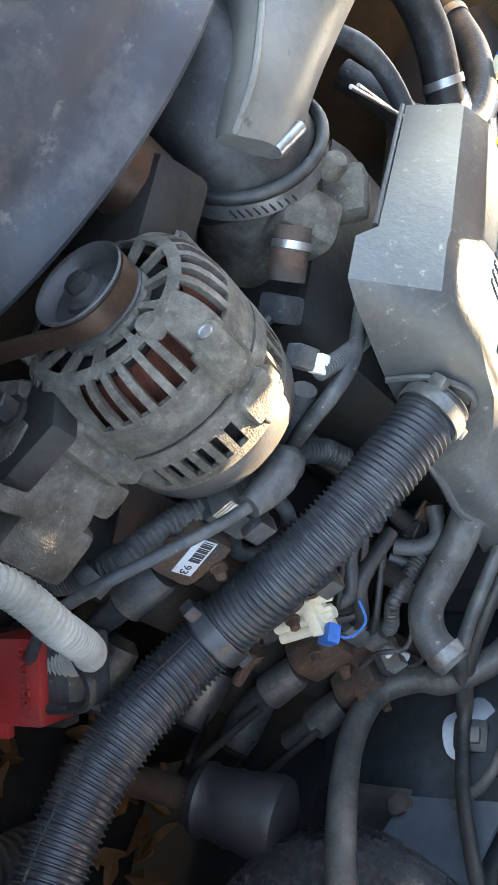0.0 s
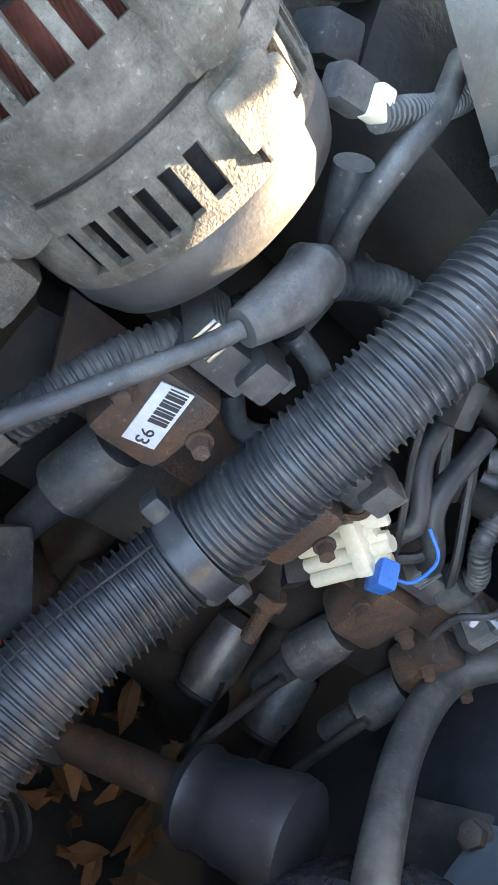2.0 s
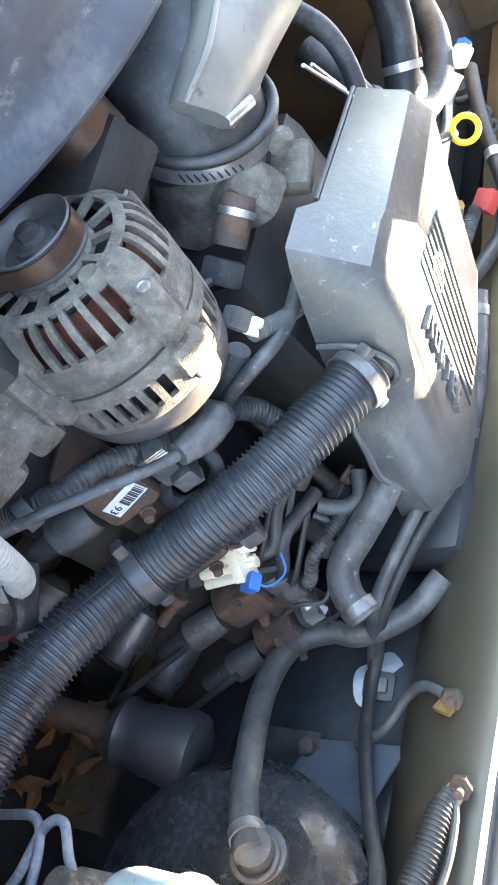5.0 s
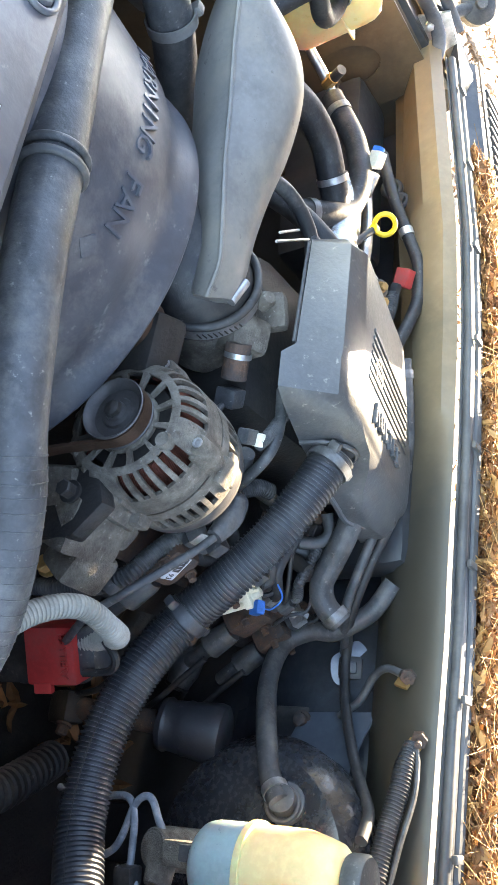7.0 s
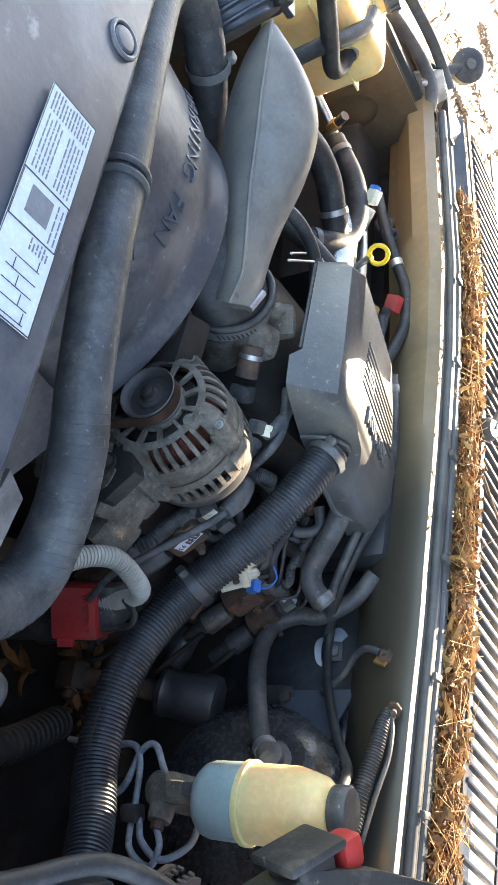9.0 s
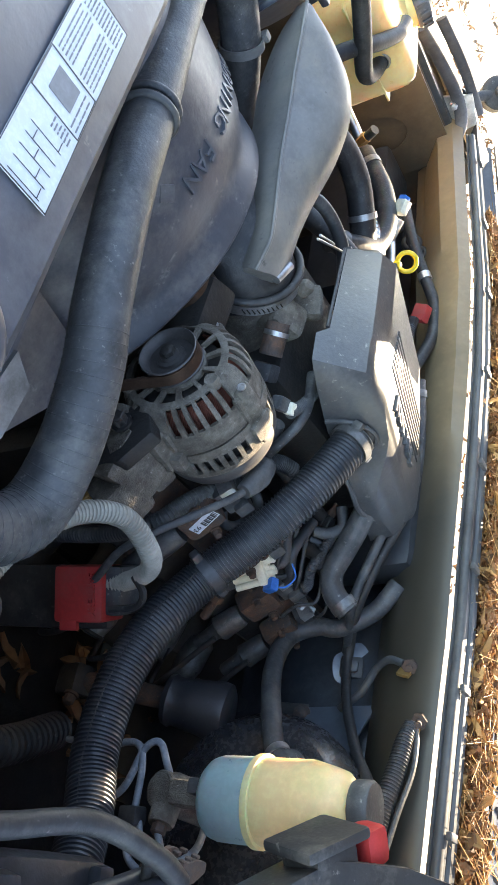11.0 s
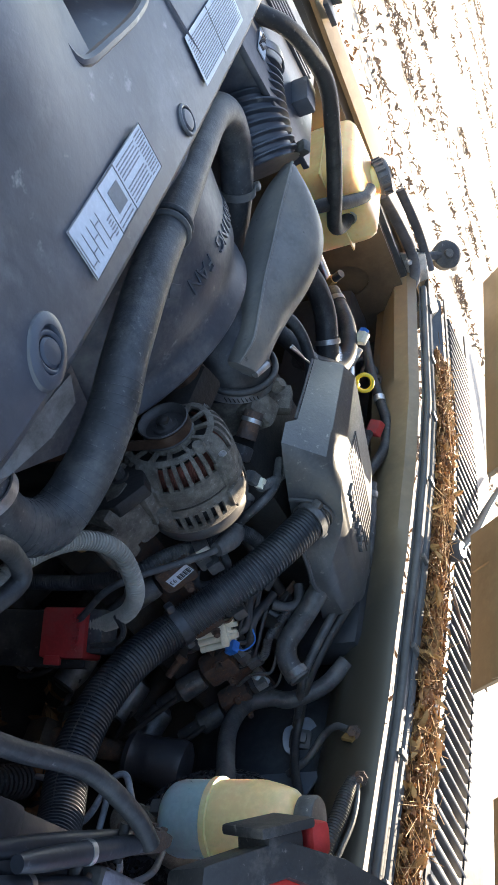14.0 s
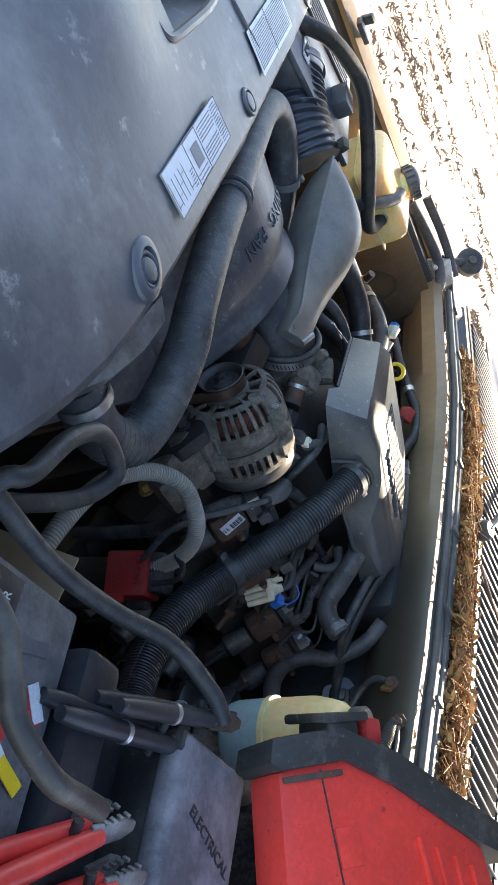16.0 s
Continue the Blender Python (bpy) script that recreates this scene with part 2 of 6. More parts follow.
def sweep(pts, radius, seg=14, per=8, ribs=0.0, depth=0.12, flat=1.0, up=(0, 0, 1), bm=None, smooth=True, cap=True):
    """A tube along pts; radius is one number or one per point; ribs: spacing of corrugations in metres."""
    bm = bm or bmesh.new()
    C = spline(pts, per) if smooth else [Vector(p) for p in pts]
    n = len(C)
    if isinstance(radius, (int, float)):
        R = [radius] * n
    else:
        k = len(radius) - 1
        R = [float(np.interp(i / (n - 1) * k, range(k + 1), radius)) for i in range(n)]
    if ribs:
        dist = [0.0]
        for i in range(1, n):
            dist.append(dist[-1] + (C[i] - C[i - 1]).length)
        steps = max(8, int(dist[-1] / ribs)) * 6
        s = [dist[-1] * i / steps for i in range(steps + 1)]
        C2 = [Vector([float(np.interp(v, dist, [c[j] for c in C])) for j in range(3)]) for v in s]
        wave = (0.0, 0.0, 0.9, 1.0, 1.0, 0.9)
        R = [float(np.interp(v, dist, R)) * (1 - depth * wave[i % 6]) for i, v in enumerate(s)]
        C, n = C2, len(C2)
    rings = []
    ref = Vector(up)
    for i in range(n):
        t = (C[min(i + 1, n - 1)] - C[max(i - 1, 0)]).normalized()
        ref = (ref - t * ref.dot(t))
        if ref.length < 1e-5:
            ref = t.orthogonal()
        ref.normalize()
        side = t.cross(ref)
        rings.append([bm.verts.new(C[i] + R[i] * (math.cos(a) * side * flat + math.sin(a) * ref)) for a in (2 * math.pi * j / seg for j in range(seg))])
    for i in range(n - 1):
        for j in range(seg):
            bm.faces.new((rings[i][j], rings[i][(j + 1) % seg], rings[i + 1][(j + 1) % seg], rings[i + 1][j]))
    if cap:
        bm.faces.new(rings[0][::-1])
        bm.faces.new(rings[-1])
    return bm


def lathe(profile, centre, axis=(0, 1, 0), seg=32, bm=None, arc=(0, 360)):
    """Turn profile [(along, radius)] about the axis through centre."""
    bm = bm or bmesh.new()
    q = Vector((0, 0, 1)).rotation_difference(Vector(axis)).to_matrix()
    full = arc[1] - arc[0] >= 360
    count = seg if full else seg + 1
    rings = []
    for s, r in profile:
        rings.append([bm.verts.new(Vector(centre) + q @ Vector((r * math.cos(a), r * math.sin(a), s)))
                      for a in (radians(arc[0] + (arc[1] - arc[0]) * j / seg) for j in range(count))])
    for i in range(len(rings) - 1):
        for j in range(count if full else count - 1):
            k = (j + 1) % count
            bm.faces.new((rings[i][j], rings[i][k], rings[i + 1][k], rings[i + 1][j]))
    if full:
        bm.faces.new(rings[0][::-1])
        bm.faces.new(rings[-1])
    return bm


def rod(a, b, r, seg=14, bm=None, r2=None):
    a, b = Vector(a), Vector(b)
    return lathe([(0, r), ((b - a).length, r2 or r)], a, b - a, seg, bm)


def block(c, size, rot=(0, 0, 0), bevel=0.003, bm=None, segs=2):
    """A rounded box with its centre, size and turn."""
    own = bmesh.new()
    bmesh.ops.create_cube(own, size=1, matrix=Matrix.Diagonal((*size, 1)))
    if bevel:
        bmesh.ops.bevel(own, geom=own.edges[:], offset=min(bevel, min(size) * 0.45), segments=segs, profile=0.6, affect="EDGES")
    own.transform(pose(*c, *rot))
    return join(own, bm)


def join(own, bm):
    if bm is None:
        return own
    me = bpy.data.meshes.new("join")
    own.to_mesh(me)
    own.free()
    bm.from_mesh(me)
    bpy.data.meshes.remove(me)
    return bm


def plate(outline, thick, m=None, bevel=0.0, bm=None, holes=()):
    """A flat outline in its own x and y, with the thickness below it, laid by m; holes are outlines cut through."""
    own = bmesh.new()
    loops = [list(outline)] + [list(h) for h in holes]
    edges = []
    for lp in loops:
        vs = [own.verts.new((x, y, 0)) for x, y in lp]
        edges += [own.edges.new((vs[i], vs[(i + 1) % len(vs)])) for i in range(len(vs))]
    if holes:
        bmesh.ops.triangle_fill(own, use_beauty=True, edges=edges, normal=(0, 0, 1))
    else:
        own.faces.new(own.verts)
    ex = bmesh.ops.extrude_face_region(own, geom=own.faces[:])
    bmesh.ops.translate(own, verts=[v for v in ex["geom"] if isinstance(v, bmesh.types.BMVert)], vec=(0, 0, -thick))
    if bevel:
        sharp = [e for e in own.edges if len(e.link_faces) == 2 and e.calc_face_angle() > 0.6]
        bmesh.ops.bevel(own, geom=sharp, offset=bevel, segments=2, profile=0.6, affect="EDGES")
    if m is not None:
        own.transform(m)
    return join(own, bm)


def ring(c, axis, R, r, seg=28, bm=None):
    prof = [(r * math.cos(a), R + r * math.sin(a)) for a in (2 * math.pi * k / 10 for k in range(11))]
    own = bmesh.new()
    lathe_open = prof
    q = Vector((0, 0, 1)).rotation_difference(Vector(axis)).to_matrix()
    rows = [[own.verts.new(Vector(c) + q @ Vector((rr * math.cos(a), rr * math.sin(a), s))) for a in (2 * math.pi * j / seg for j in range(seg))] for s, rr in lathe_open[:-1]]
    for i in range(10):
        for j in range(seg):
            own.faces.new((rows[i][j], rows[i][(j + 1) % seg], rows[(i + 1) % 10][(j + 1) % seg], rows[(i + 1) % 10][j]))
    return join(own, bm)


def band(c, axis, R, width, thick=0.0015, seg=40, bm=None):
    """A flat strap round an axis."""
    own = bmesh.new()
    q = Vector((0, 0, 1)).rotation_difference(Vector(axis)).to_matrix()
    rows = [[own.verts.new(Vector(c) + q @ Vector((rr * math.cos(a), rr * math.sin(a), s))) for a in (2 * math.pi * j / seg for j in range(seg))]
            for s, rr in ((-width / 2, R), (-width / 2, R + thick), (width / 2, R + thick), (width / 2, R))]
    for i in range(4):
        for j in range(seg):
            own.faces.new((rows[i][j], rows[i][(j + 1) % seg], rows[(i + 1) % 4][(j + 1) % seg], rows[(i + 1) % 4][j]))
    return join(own, bm)


def hexbolt(c, axis, r, h, bm=None):
    a = Vector(axis).normalized()
    bm = lathe([(0, r * 1.35), (h * 0.3, r * 1.35)], c, a, 16, bm)
    return lathe([(0, r), (h * 0.9, r), (h, r * 0.85)], Vector(c) + a * h * 0.3, a, 6, bm)


def lettering(name, body, size, m, material, parent, depth=0.001):
    cu = bpy.data.curves.new("letters", "FONT")
    cu.body, cu.size, cu.extrude, cu.align_x, cu.align_y, cu.resolution_u = body, size, depth, "CENTER", "CENTER", 2
    tmp = new("letters", cu)
    bpy.context.view_layer.update()
    me = bpy.data.meshes.new_from_object(tmp.evaluated_get(bpy.context.evaluated_depsgraph_get()))
    bpy.data.objects.remove(tmp)
    bpy.data.curves.remove(cu)
    me.transform(m)
    me.materials.clear()
    me.materials.append(M[material])
    return part(name, me, material, parent)


def face(o, right, up):
    """A frame at o whose x runs along right and whose y runs near up."""
    x = Vector(right).normalized()
    z = x.cross(Vector(up)).normalized()
    y = z.cross(x)
    return Matrix((x, y, z)).transposed().to_4x4() if o is None else Matrix.Translation(o) @ Matrix((x, y, z)).transposed().to_4x4()


# ---- ground and body ----
def flat_grid(x0, x1, y0, y1, nx, ny, zf):
    bm = bmesh.new()
    vs = [[bm.verts.new((x0 + (x1 - x0) * i / nx, y0 + (y1 - y0) * j / ny, zf(x0 + (x1 - x0) * i / nx, y0 + (y1 - y0) * j / ny))) for j in range(ny + 1)] for i in range(nx + 1)]
    for i in range(nx):
        for j in range(ny):
            bm.faces.new((vs[i][j], vs[i + 1][j], vs[i + 1][j + 1], vs[i][j + 1]))
    return bm


gbm = flat_grid(-30, 12, -12, 18, 150, 110, lambda x, y: 0.035 * noise.noise((x * 1.3, y * 1.3, 0)) - 0.02)
far = [gbm.verts.new((sx * 600, sy * 600, -0.06)) for sx, sy in ((-1, -1), (1, -1), (1, 1), (-1, 1))]
gbm.faces.new(far)
solid("ground", gbm, "ground", "pale sandy ground strewn with dry brown leaves", "ground", kind="structure")


def leaf_mesh(seed):
    rnd = random.Random(seed)
    bm = bmesh.new()
    n, spine, rim_l, rim_r = 4, [], [], []
    bend, wide = rnd.uniform(-0.5, 0.5), rnd.uniform(0.28, 0.5)
    for i in range(n + 1):
        t = i / n
        w = wide * math.sin(math.pi * min(1, t * 0.93 + 0.05)) * rnd.uniform(0.75, 1.2)
        z = bend * (t - 0.5) ** 2
        spine.append(bm.verts.new((t - 0.5, 0, z)))
        rim_l.append(bm.verts.new((t - 0.5 + rnd.uniform(-.05, .05), w * 0.5, z + rnd.uniform(0.02, 0.22))))
        rim_r.append(bm.verts.new((t - 0.5 + rnd.uniform(-.05, .05), -w * 0.5, z + rnd.uniform(0.02, 0.22))))
    for i in range(n):
        bm.faces.new((spine[i], spine[i + 1], rim_l[i + 1], rim_l[i]))
        bm.faces.new((rim_r[i], rim_r[i + 1], spine[i + 1], spine[i]))
    return bm


def scatter(name, count, place, size, material, label, seed):
    """Many leaves in one mesh; place(rnd) gives a spot."""
    rnd = random.Random(seed)
    kinds = []
    for k in range(6):
        b = leaf_mesh(seed * 10 + k)
        kinds.append(([v.co.copy() for v in b.verts], [[v.index for v in f.verts] for f in b.faces] if not b.verts.index_update() else None))
        b.free()
    V, Fc = [], []
    for _ in range(count):
        vs, fs = rnd.choice(kinds)
        m = Matrix.Translation(place(rnd)) @ Euler((rnd.gauss(0, 0.5), rnd.gauss(0, 0.5), rnd.uniform(0, 6.28))).to_matrix().to_4x4() @ Matrix.Scale(size * rnd.uniform(0.5, 1.4), 4)
        o = len(V)
        V += [tuple(m @ v) for v in vs]
        Fc += [[o + i for i in f] for f in fs]
    me = bpy.data.meshes.new(name)
    me.from_pydata(V, [], Fc)
    me.materials.append(M[material])
    return tagged(new(name, me), label, "leaves", kind="stuff")


def island_tint(m, amount):
    """Leaf by leaf variation inside one joined mesh."""
    nt = m.node_tree
    b = nt.nodes["Principled BSDF"]
    geo = nt.nodes.new("ShaderNodeNewGeometry")
    hsv = nt.nodes.new("ShaderNodeHueSaturation")
    mr = nt.nodes.new("ShaderNodeMapRange")
    mr.inputs[3].default_value, mr.inputs[4].default_value = 1 - amount, 1 + amount
    nt.links.new(geo.outputs["Random Per Island"], mr.inputs[0])
    nt.links.new(mr.outputs[0], hsv.inputs["Value"])
    src = b.inputs["Base Color"].links[0].from_socket
    nt.links.new(src, hsv.inputs["Color"])
    nt.links.new(hsv.outputs[0], b.inputs["Base Color"])


island_tint(M["leaf"], 0.6)
island_tint(M["leaf_pale"], 0.5)
scatter("ground_leaves", 2500, lambda r: Vector((r.uniform(-5.5, -1.0), r.uniform(-1.5, 5.0), r.uniform(0.0, 0.03))), 0.055, "leaf", "dry brown leaves scattered over the ground", 3)
scatter("ground_leaves", 900, lambda r: Vector((r.uniform(-0.3, 1.2), r.uniform(-0.3, 1.3), r.uniform(0.0, 0.03))), 0.085, "leaf_pale", "dry leaves lying under the engine bay", 4)

streak = random.Random(77)
bands = [(-3.0 - 15 * streak.random() ** 1.3, streak.uniform(-3.0, 9.0), streak.uniform(0.15, 0.9), streak.uniform(0.015, 0.06)) for _ in range(170)]


def in_band(r):
    """A spot in one of the bands of dark leaves that stand for shadow streaks."""
    cx, cy, half, wide = r.choice(bands)
    u = r.uniform(-half, half)
    return Vector((cx + 0.12 * u + r.gauss(0, wide), cy + u, r.uniform(0.0, 0.03)))


scatter("leaf_drift", 8000, in_band, 0.065, "leaf_dark", "bands of dark leaves standing for shadow streaks on the pale ground", 5)

# firewall: a dark pad low down, a painted shelf above, closing the bay at the back
FW = 0.955


def strip(rows, thick=0.004):
    """A sheet through rows of points, given thickness downwards and backwards."""
    bm = bmesh.new()
    vs = [[bm.verts.new(p) for p in r] for r in rows]
    for i in range(len(vs) - 1):
        for j in range(len(vs[0]) - 1):
            bm.faces.new((vs[i][j], vs[i + 1][j], vs[i + 1][j + 1], vs[i][j + 1]))
    bmesh.ops.recalc_face_normals(bm, faces=bm.faces)
    bmesh.ops.solidify(bm, geom=bm.faces[:], thickness=thick)
    return bm


xs = [-0.95 + 0.05 * i for i in range(39)]


def cowl_sweep(x):
    """How far the cowl edge comes forward and down towards the driver's side."""
    return float(np.interp(x, (-0.4, -0.2, 0, 0.2, 0.4, 0.6, 0.9), (0, 0.0115, 0.018, 0.025, 0.029, 0.031, 0.033)))


def cowl_y(x):
    return 0.852 - 0.05 * max(0, x) - 0.06 * max(0, x - 0.25) - 0.5 * cowl_sweep(x)


def cowl_z(x):
    return 1.052 - 0.06 * max(0, -x - 0.2) - 0.02 * max(0, x - 0.3) - 0.88 * cowl_sweep(x)


solid("firewall", strip([[(x, FW + 0.05 * (x < -0.1) - 0.02 * (x > 0.35) + 0.004 * math.sin(9 * x), z) for z in (0.25, 0.4, 0.55, 0.7, 0.8, 0.86, 0.90)] for x in xs], 0.006),
      "mat_black", "dark grimy firewall with a sound pad", "firewall", kind="structure")
# sloping painted panel between firewall and cowl


def panel_row(x):
    k = min(1, max(0, (x + 0.12) / 0.10))          # 0 at the passenger end, 1 at the driver's
    low = (0.845 * (1 - k) + 0.890 * k, cowl_y(x) + 0.135 * (1 - k) + 0.042 * k)
    mid = (0.90 * (1 - k) + 0.925 * k, cowl_y(x) + 0.045 * (1 - k) + 0.016 * k)
    return [(x, low[1] + 0.075 * k, low[0] - 0.022 * k), (x, low[1], low[0]), (x, mid[1], mid[0]), (x, cowl_y(x) - 0.010 + 0.013 * k, cowl_z(x) - 0.075), (x, cowl_y(x) - 0.012 + 0.008 * k, cowl_z(x) - 0.045), (x, cowl_y(x) + 0.002, cowl_z(x) - 0.028)]


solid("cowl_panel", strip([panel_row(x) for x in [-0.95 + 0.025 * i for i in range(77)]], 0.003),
      "paint_shaded", "tan painted cowl panel, with shade painted in towards the driver's side", "panel", kind="structure")

seal = thing("cowl_seal", (0, 0.86, 1.02), "grey rubber hood seal along the cowl edge", "seal")
line = [(x, cowl_y(x) + 0.012, cowl_z(x) - 0.012) for x in xs if -0.8 <= x]
part("seal_strip", sweep([(x, y - 0.002, z) for x, y, z in line], 0.0075, 10, 2), "seal", seal)
part("seal_base", strip([[(x, y - 0.012, z - 0.006), (x, y + 0.01, z - 0.004), (x, y + 0.034, z - 0.002)] for x, y, z in line], 0.003), "seal", seal)
part("seal_ridge", sweep([(x, y + 0.012, z + 0.001) for x, y, z in line], 0.0045, 8, 2), "seal", seal)
part("seal_lip", sweep([(x, y + 0.028, z + 0.003) for x, y, z in line], 0.006, 8, 2), "seal", seal)
part("seal_flange", strip([[(x, y + 0.030, z - 0.002), (x, y + 0.046, z + 0.006)] for x, y, z in line], 0.003), "seal", seal)
for k in range(9):
    x = -0.72 + 0.18 * k
    part("seal_clip", block((x, cowl_y(x) + 0.016, cowl_z(x) + 0.001), (0.010, 0.026, 0.007), bevel=0.002), "seal", seal)

# cowl tray, full of leaves, and the louvred vent behind it
solid("cowl_tray", strip([[(x, cowl_y(x) + 0.045, cowl_z(x) - 0.008), (x, cowl_y(x) + 0.055, cowl_z(x) - 0.035), (x, cowl_y(x) + 0.15, cowl_z(x) - 0.035), (x, cowl_y(x) + 0.17, cowl_z(x) - 0.01)] for x in xs], 0.003),
      "grille", "dark plastic cowl trough below the windscreen", "panel", kind="structure")
scatter("cowl_leaves", 5200, lambda r: (lambda x: Vector((x, cowl_y(x) + r.uniform(0.06, 0.15), cowl_z(x) + r.uniform(-0.035, 0.006))))(r.uniform(-0.62, 0.85)), 0.021, "leaf", "dry brown leaves and twigs piled in the cowl trough", 5)
scatter("cowl_leaves", 420, lambda r: (lambda x: Vector((x, cowl_y(x) + r.uniform(0.055, 0.155), cowl_z(x) + r.uniform(-0.02, 0.012))))(r.uniform(-0.62, 0.85)), 0.030, "leaf_pale", "pale dry leaves on top of the cowl trough", 6)
tw = bmesh.new()
rt = random.Random(8)
for _ in range(900):
    x = rt.uniform(-0.62, 0.85)
    p = Vector((x, cowl_y(x) + rt.uniform(0.06, 0.15), cowl_z(x) + rt.uniform(-0.01, 0.016)))
    d = Vector((rt.gauss(0, 1), rt.gauss(0, 1), rt.gauss(0, 0.25))).normalized() * rt.uniform(0.02, 0.05)
    rod(p - d, p + d, 0.0005, 4, tw)
tagged(solid("cowl_twigs", tw, "leaf_pale", "thin straw and pine needles among the leaves", "twigs", kind="stuff"))

vent = thing("cowl_vent", (0, 1.08, 1.05), "dark louvred plastic cowl vent under the windscreen", "vent grille")
part("vent_frame", strip([[(x, cowl_y(x) + 0.165, cowl_z(x) + 0.002), (x, cowl_y(x) + 0.18, cowl_z(x) + 0.004)] for x in xs], 0.004), "grille", vent)
part("vent_rear_frame", strip([[(x, cowl_y(x) + 0.30, cowl_z(x) + 0.02), (x, cowl_y(x) + 0.36, cowl_z(x) + 0.035)] for x in xs], 0.004), "grille", vent)
part("vent_floor", strip([[(x, cowl_y(x) + 0.17, cowl_z(x) - 0.05), (x, cowl_y(x) + 0.36, cowl_z(x) - 0.04)] for x in xs], 0.003), "rubber", vent)
slat = finish("slat", block((0, 0, 0), (0.0055, 0.135, 0.014), (0, 14, 0), 0.0018), "grille")
for k in range(67):
    x = -0.86 + 0.026 * k
    ob = part("slat", slat, "grille", vent)
    ob.location = (x, cowl_y(x) + 0.242, cowl_z(x) + 0.008)
    ob.rotation_euler = (radians(6), 0, radians(-16))
solid("windscreen", strip([[(x, 1.24 + 0.0 * x, 1.09), (x * 0.9, 1.95, 1.62)] for x in xs], 0.005), "glass", "dark tilted windscreen behind the cowl", "windscreen", kind="structure")

wiper = thing("windscreen_wiper", (-0.30, 1.10, 1.08), "grey windscreen wiper arm lying over the cowl vent", "wiper")
part("arm", sweep([(-0.120, 1.000, 1.062), (-0.20, 1.050, 1.078), (-0.33, 1.130, 1.090), (-0.50, 1.240, 1.112)], [0.010, 0.011, 0.009, 0.007], 10, 6, flat=0.5), "seal", wiper)
part("pivot_cap", lathe([(-0.012, 0.022), (0.004, 0.022), (0.012, 0.016), (0.013, 0.004)], (-0.118, 1.000, 1.056), (0.1, -0.2, 1), 24), "rubber", wiper, "black pivot cap")
twig = thing("twig", (0.03, 1.05, 1.06), "reddish brown bare twig on the cowl vent", "twig")
part("stem", sweep([(-0.02, 0.985, 1.050), (0.02, 1.03, 1.056), (0.055, 1.09, 1.062), (0.095, 1.16, 1.072)], [0.0035, 0.003, 0.0026, 0.0018], 8, 6), "rust", twig)
part("side_shoot", sweep([(0.055, 1.09, 1.062), (0.058, 1.12, 1.070), (0.060, 1.15, 1.074)], 0.0014, 6, 5), "rust", twig)

# fenders
for side, x0 in (("passenger", -1), ("driver", 1)):
    ys = [-0.5 + 0.1 * i for i in range(16)]
    fx = 0.885 if x0 < 0 else 0.93
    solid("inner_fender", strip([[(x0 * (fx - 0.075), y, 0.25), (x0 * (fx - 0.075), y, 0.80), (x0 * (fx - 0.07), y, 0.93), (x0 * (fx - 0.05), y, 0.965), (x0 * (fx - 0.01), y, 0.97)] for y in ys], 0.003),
          "paint_dark", "dark blotchy tan inner fender wall of the engine bay", "fender", kind="structure")
    solid("fender", strip([[(x0 * (fx - 0.03), y, 0.985), (x0 * fx, y, 1.0), (x0 * (fx + 0.018), y, 1.0), (x0 * (fx + 0.06), y, 0.97), (x0 * (fx + 0.12), y, 0.85), (x0 * (fx + 0.13), y, 0.55)] for y in ys], 0.003),
          "paint", "tan painted outer fender edge", "fender", kind="structure")
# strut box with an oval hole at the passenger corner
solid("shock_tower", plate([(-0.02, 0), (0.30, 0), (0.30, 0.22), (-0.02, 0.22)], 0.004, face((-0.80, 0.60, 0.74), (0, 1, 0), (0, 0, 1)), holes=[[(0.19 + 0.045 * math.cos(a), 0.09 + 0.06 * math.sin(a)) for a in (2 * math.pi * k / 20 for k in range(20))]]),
      "paint_dark", "dark blotchy tan inner wing panel with an oval opening", "panel", kind="structure")
# hood: open above the bay, hinged at the cowl
hood = thing("hood", (0, 0.86, 1.1), "open hood standing up over the engine bay", "hood", kind="structure")
HA = radians(52)


def on_hood(x, s, lift=0.0):
    return (x, 0.925 - s * math.cos(HA) + lift * math.sin(HA), 1.125 + s * math.sin(HA) + lift * math.cos(HA))


hx = [-0.86 + 0.0135 * i for i in range(125)]


# Notches shaped into the unseen rear edge to let chosen sunbeams through.
def hood_foot(x):
    return (0.185 if x < 0 else 0.130) if -0.235 < x < -0.045 or 0.20 < x < 0.37 else 0.0


part("skin", strip([[on_hood(x, hood_foot(x) + (1.25 - hood_foot(x)) * k / 6, 0.02) for k in range(7)] for x in hx], 0.012), "paint", hood)
# Two unseen strips, added only to trim the sunbeams passing under the hood.
part("hinge_flange", strip([[on_hood(x, -0.055 + 0.140 * k / 3, 0.02) for k in range(4)] for x in (-0.125, -0.08, -0.04)], 0.008), "paint", hood)
part("rear_flange", strip([[on_hood(x, -0.055 + 0.07 * k / 2, 0.02) for k in range(3)] for x in (-0.035, 0.08, 0.195)], 0.008), "paint", hood)
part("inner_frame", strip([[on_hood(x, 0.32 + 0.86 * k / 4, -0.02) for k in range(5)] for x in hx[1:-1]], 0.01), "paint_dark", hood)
# body under the bay
for x in (-0.52, 0.56):
    solid("frame_rail", block((x, 0.4, 0.36), (0.09, 1.9, 0.16), bevel=0.015), "dark_metal", "dark rusty steel frame rail under the bay", "frame rail", kind="structure")
solid("radiator_support", block((0, -0.16, 0.70), (1.55, 0.09, 0.56), bevel=0.01), "mat_black", "black radiator core behind the grille", "radiator", kind="structure")

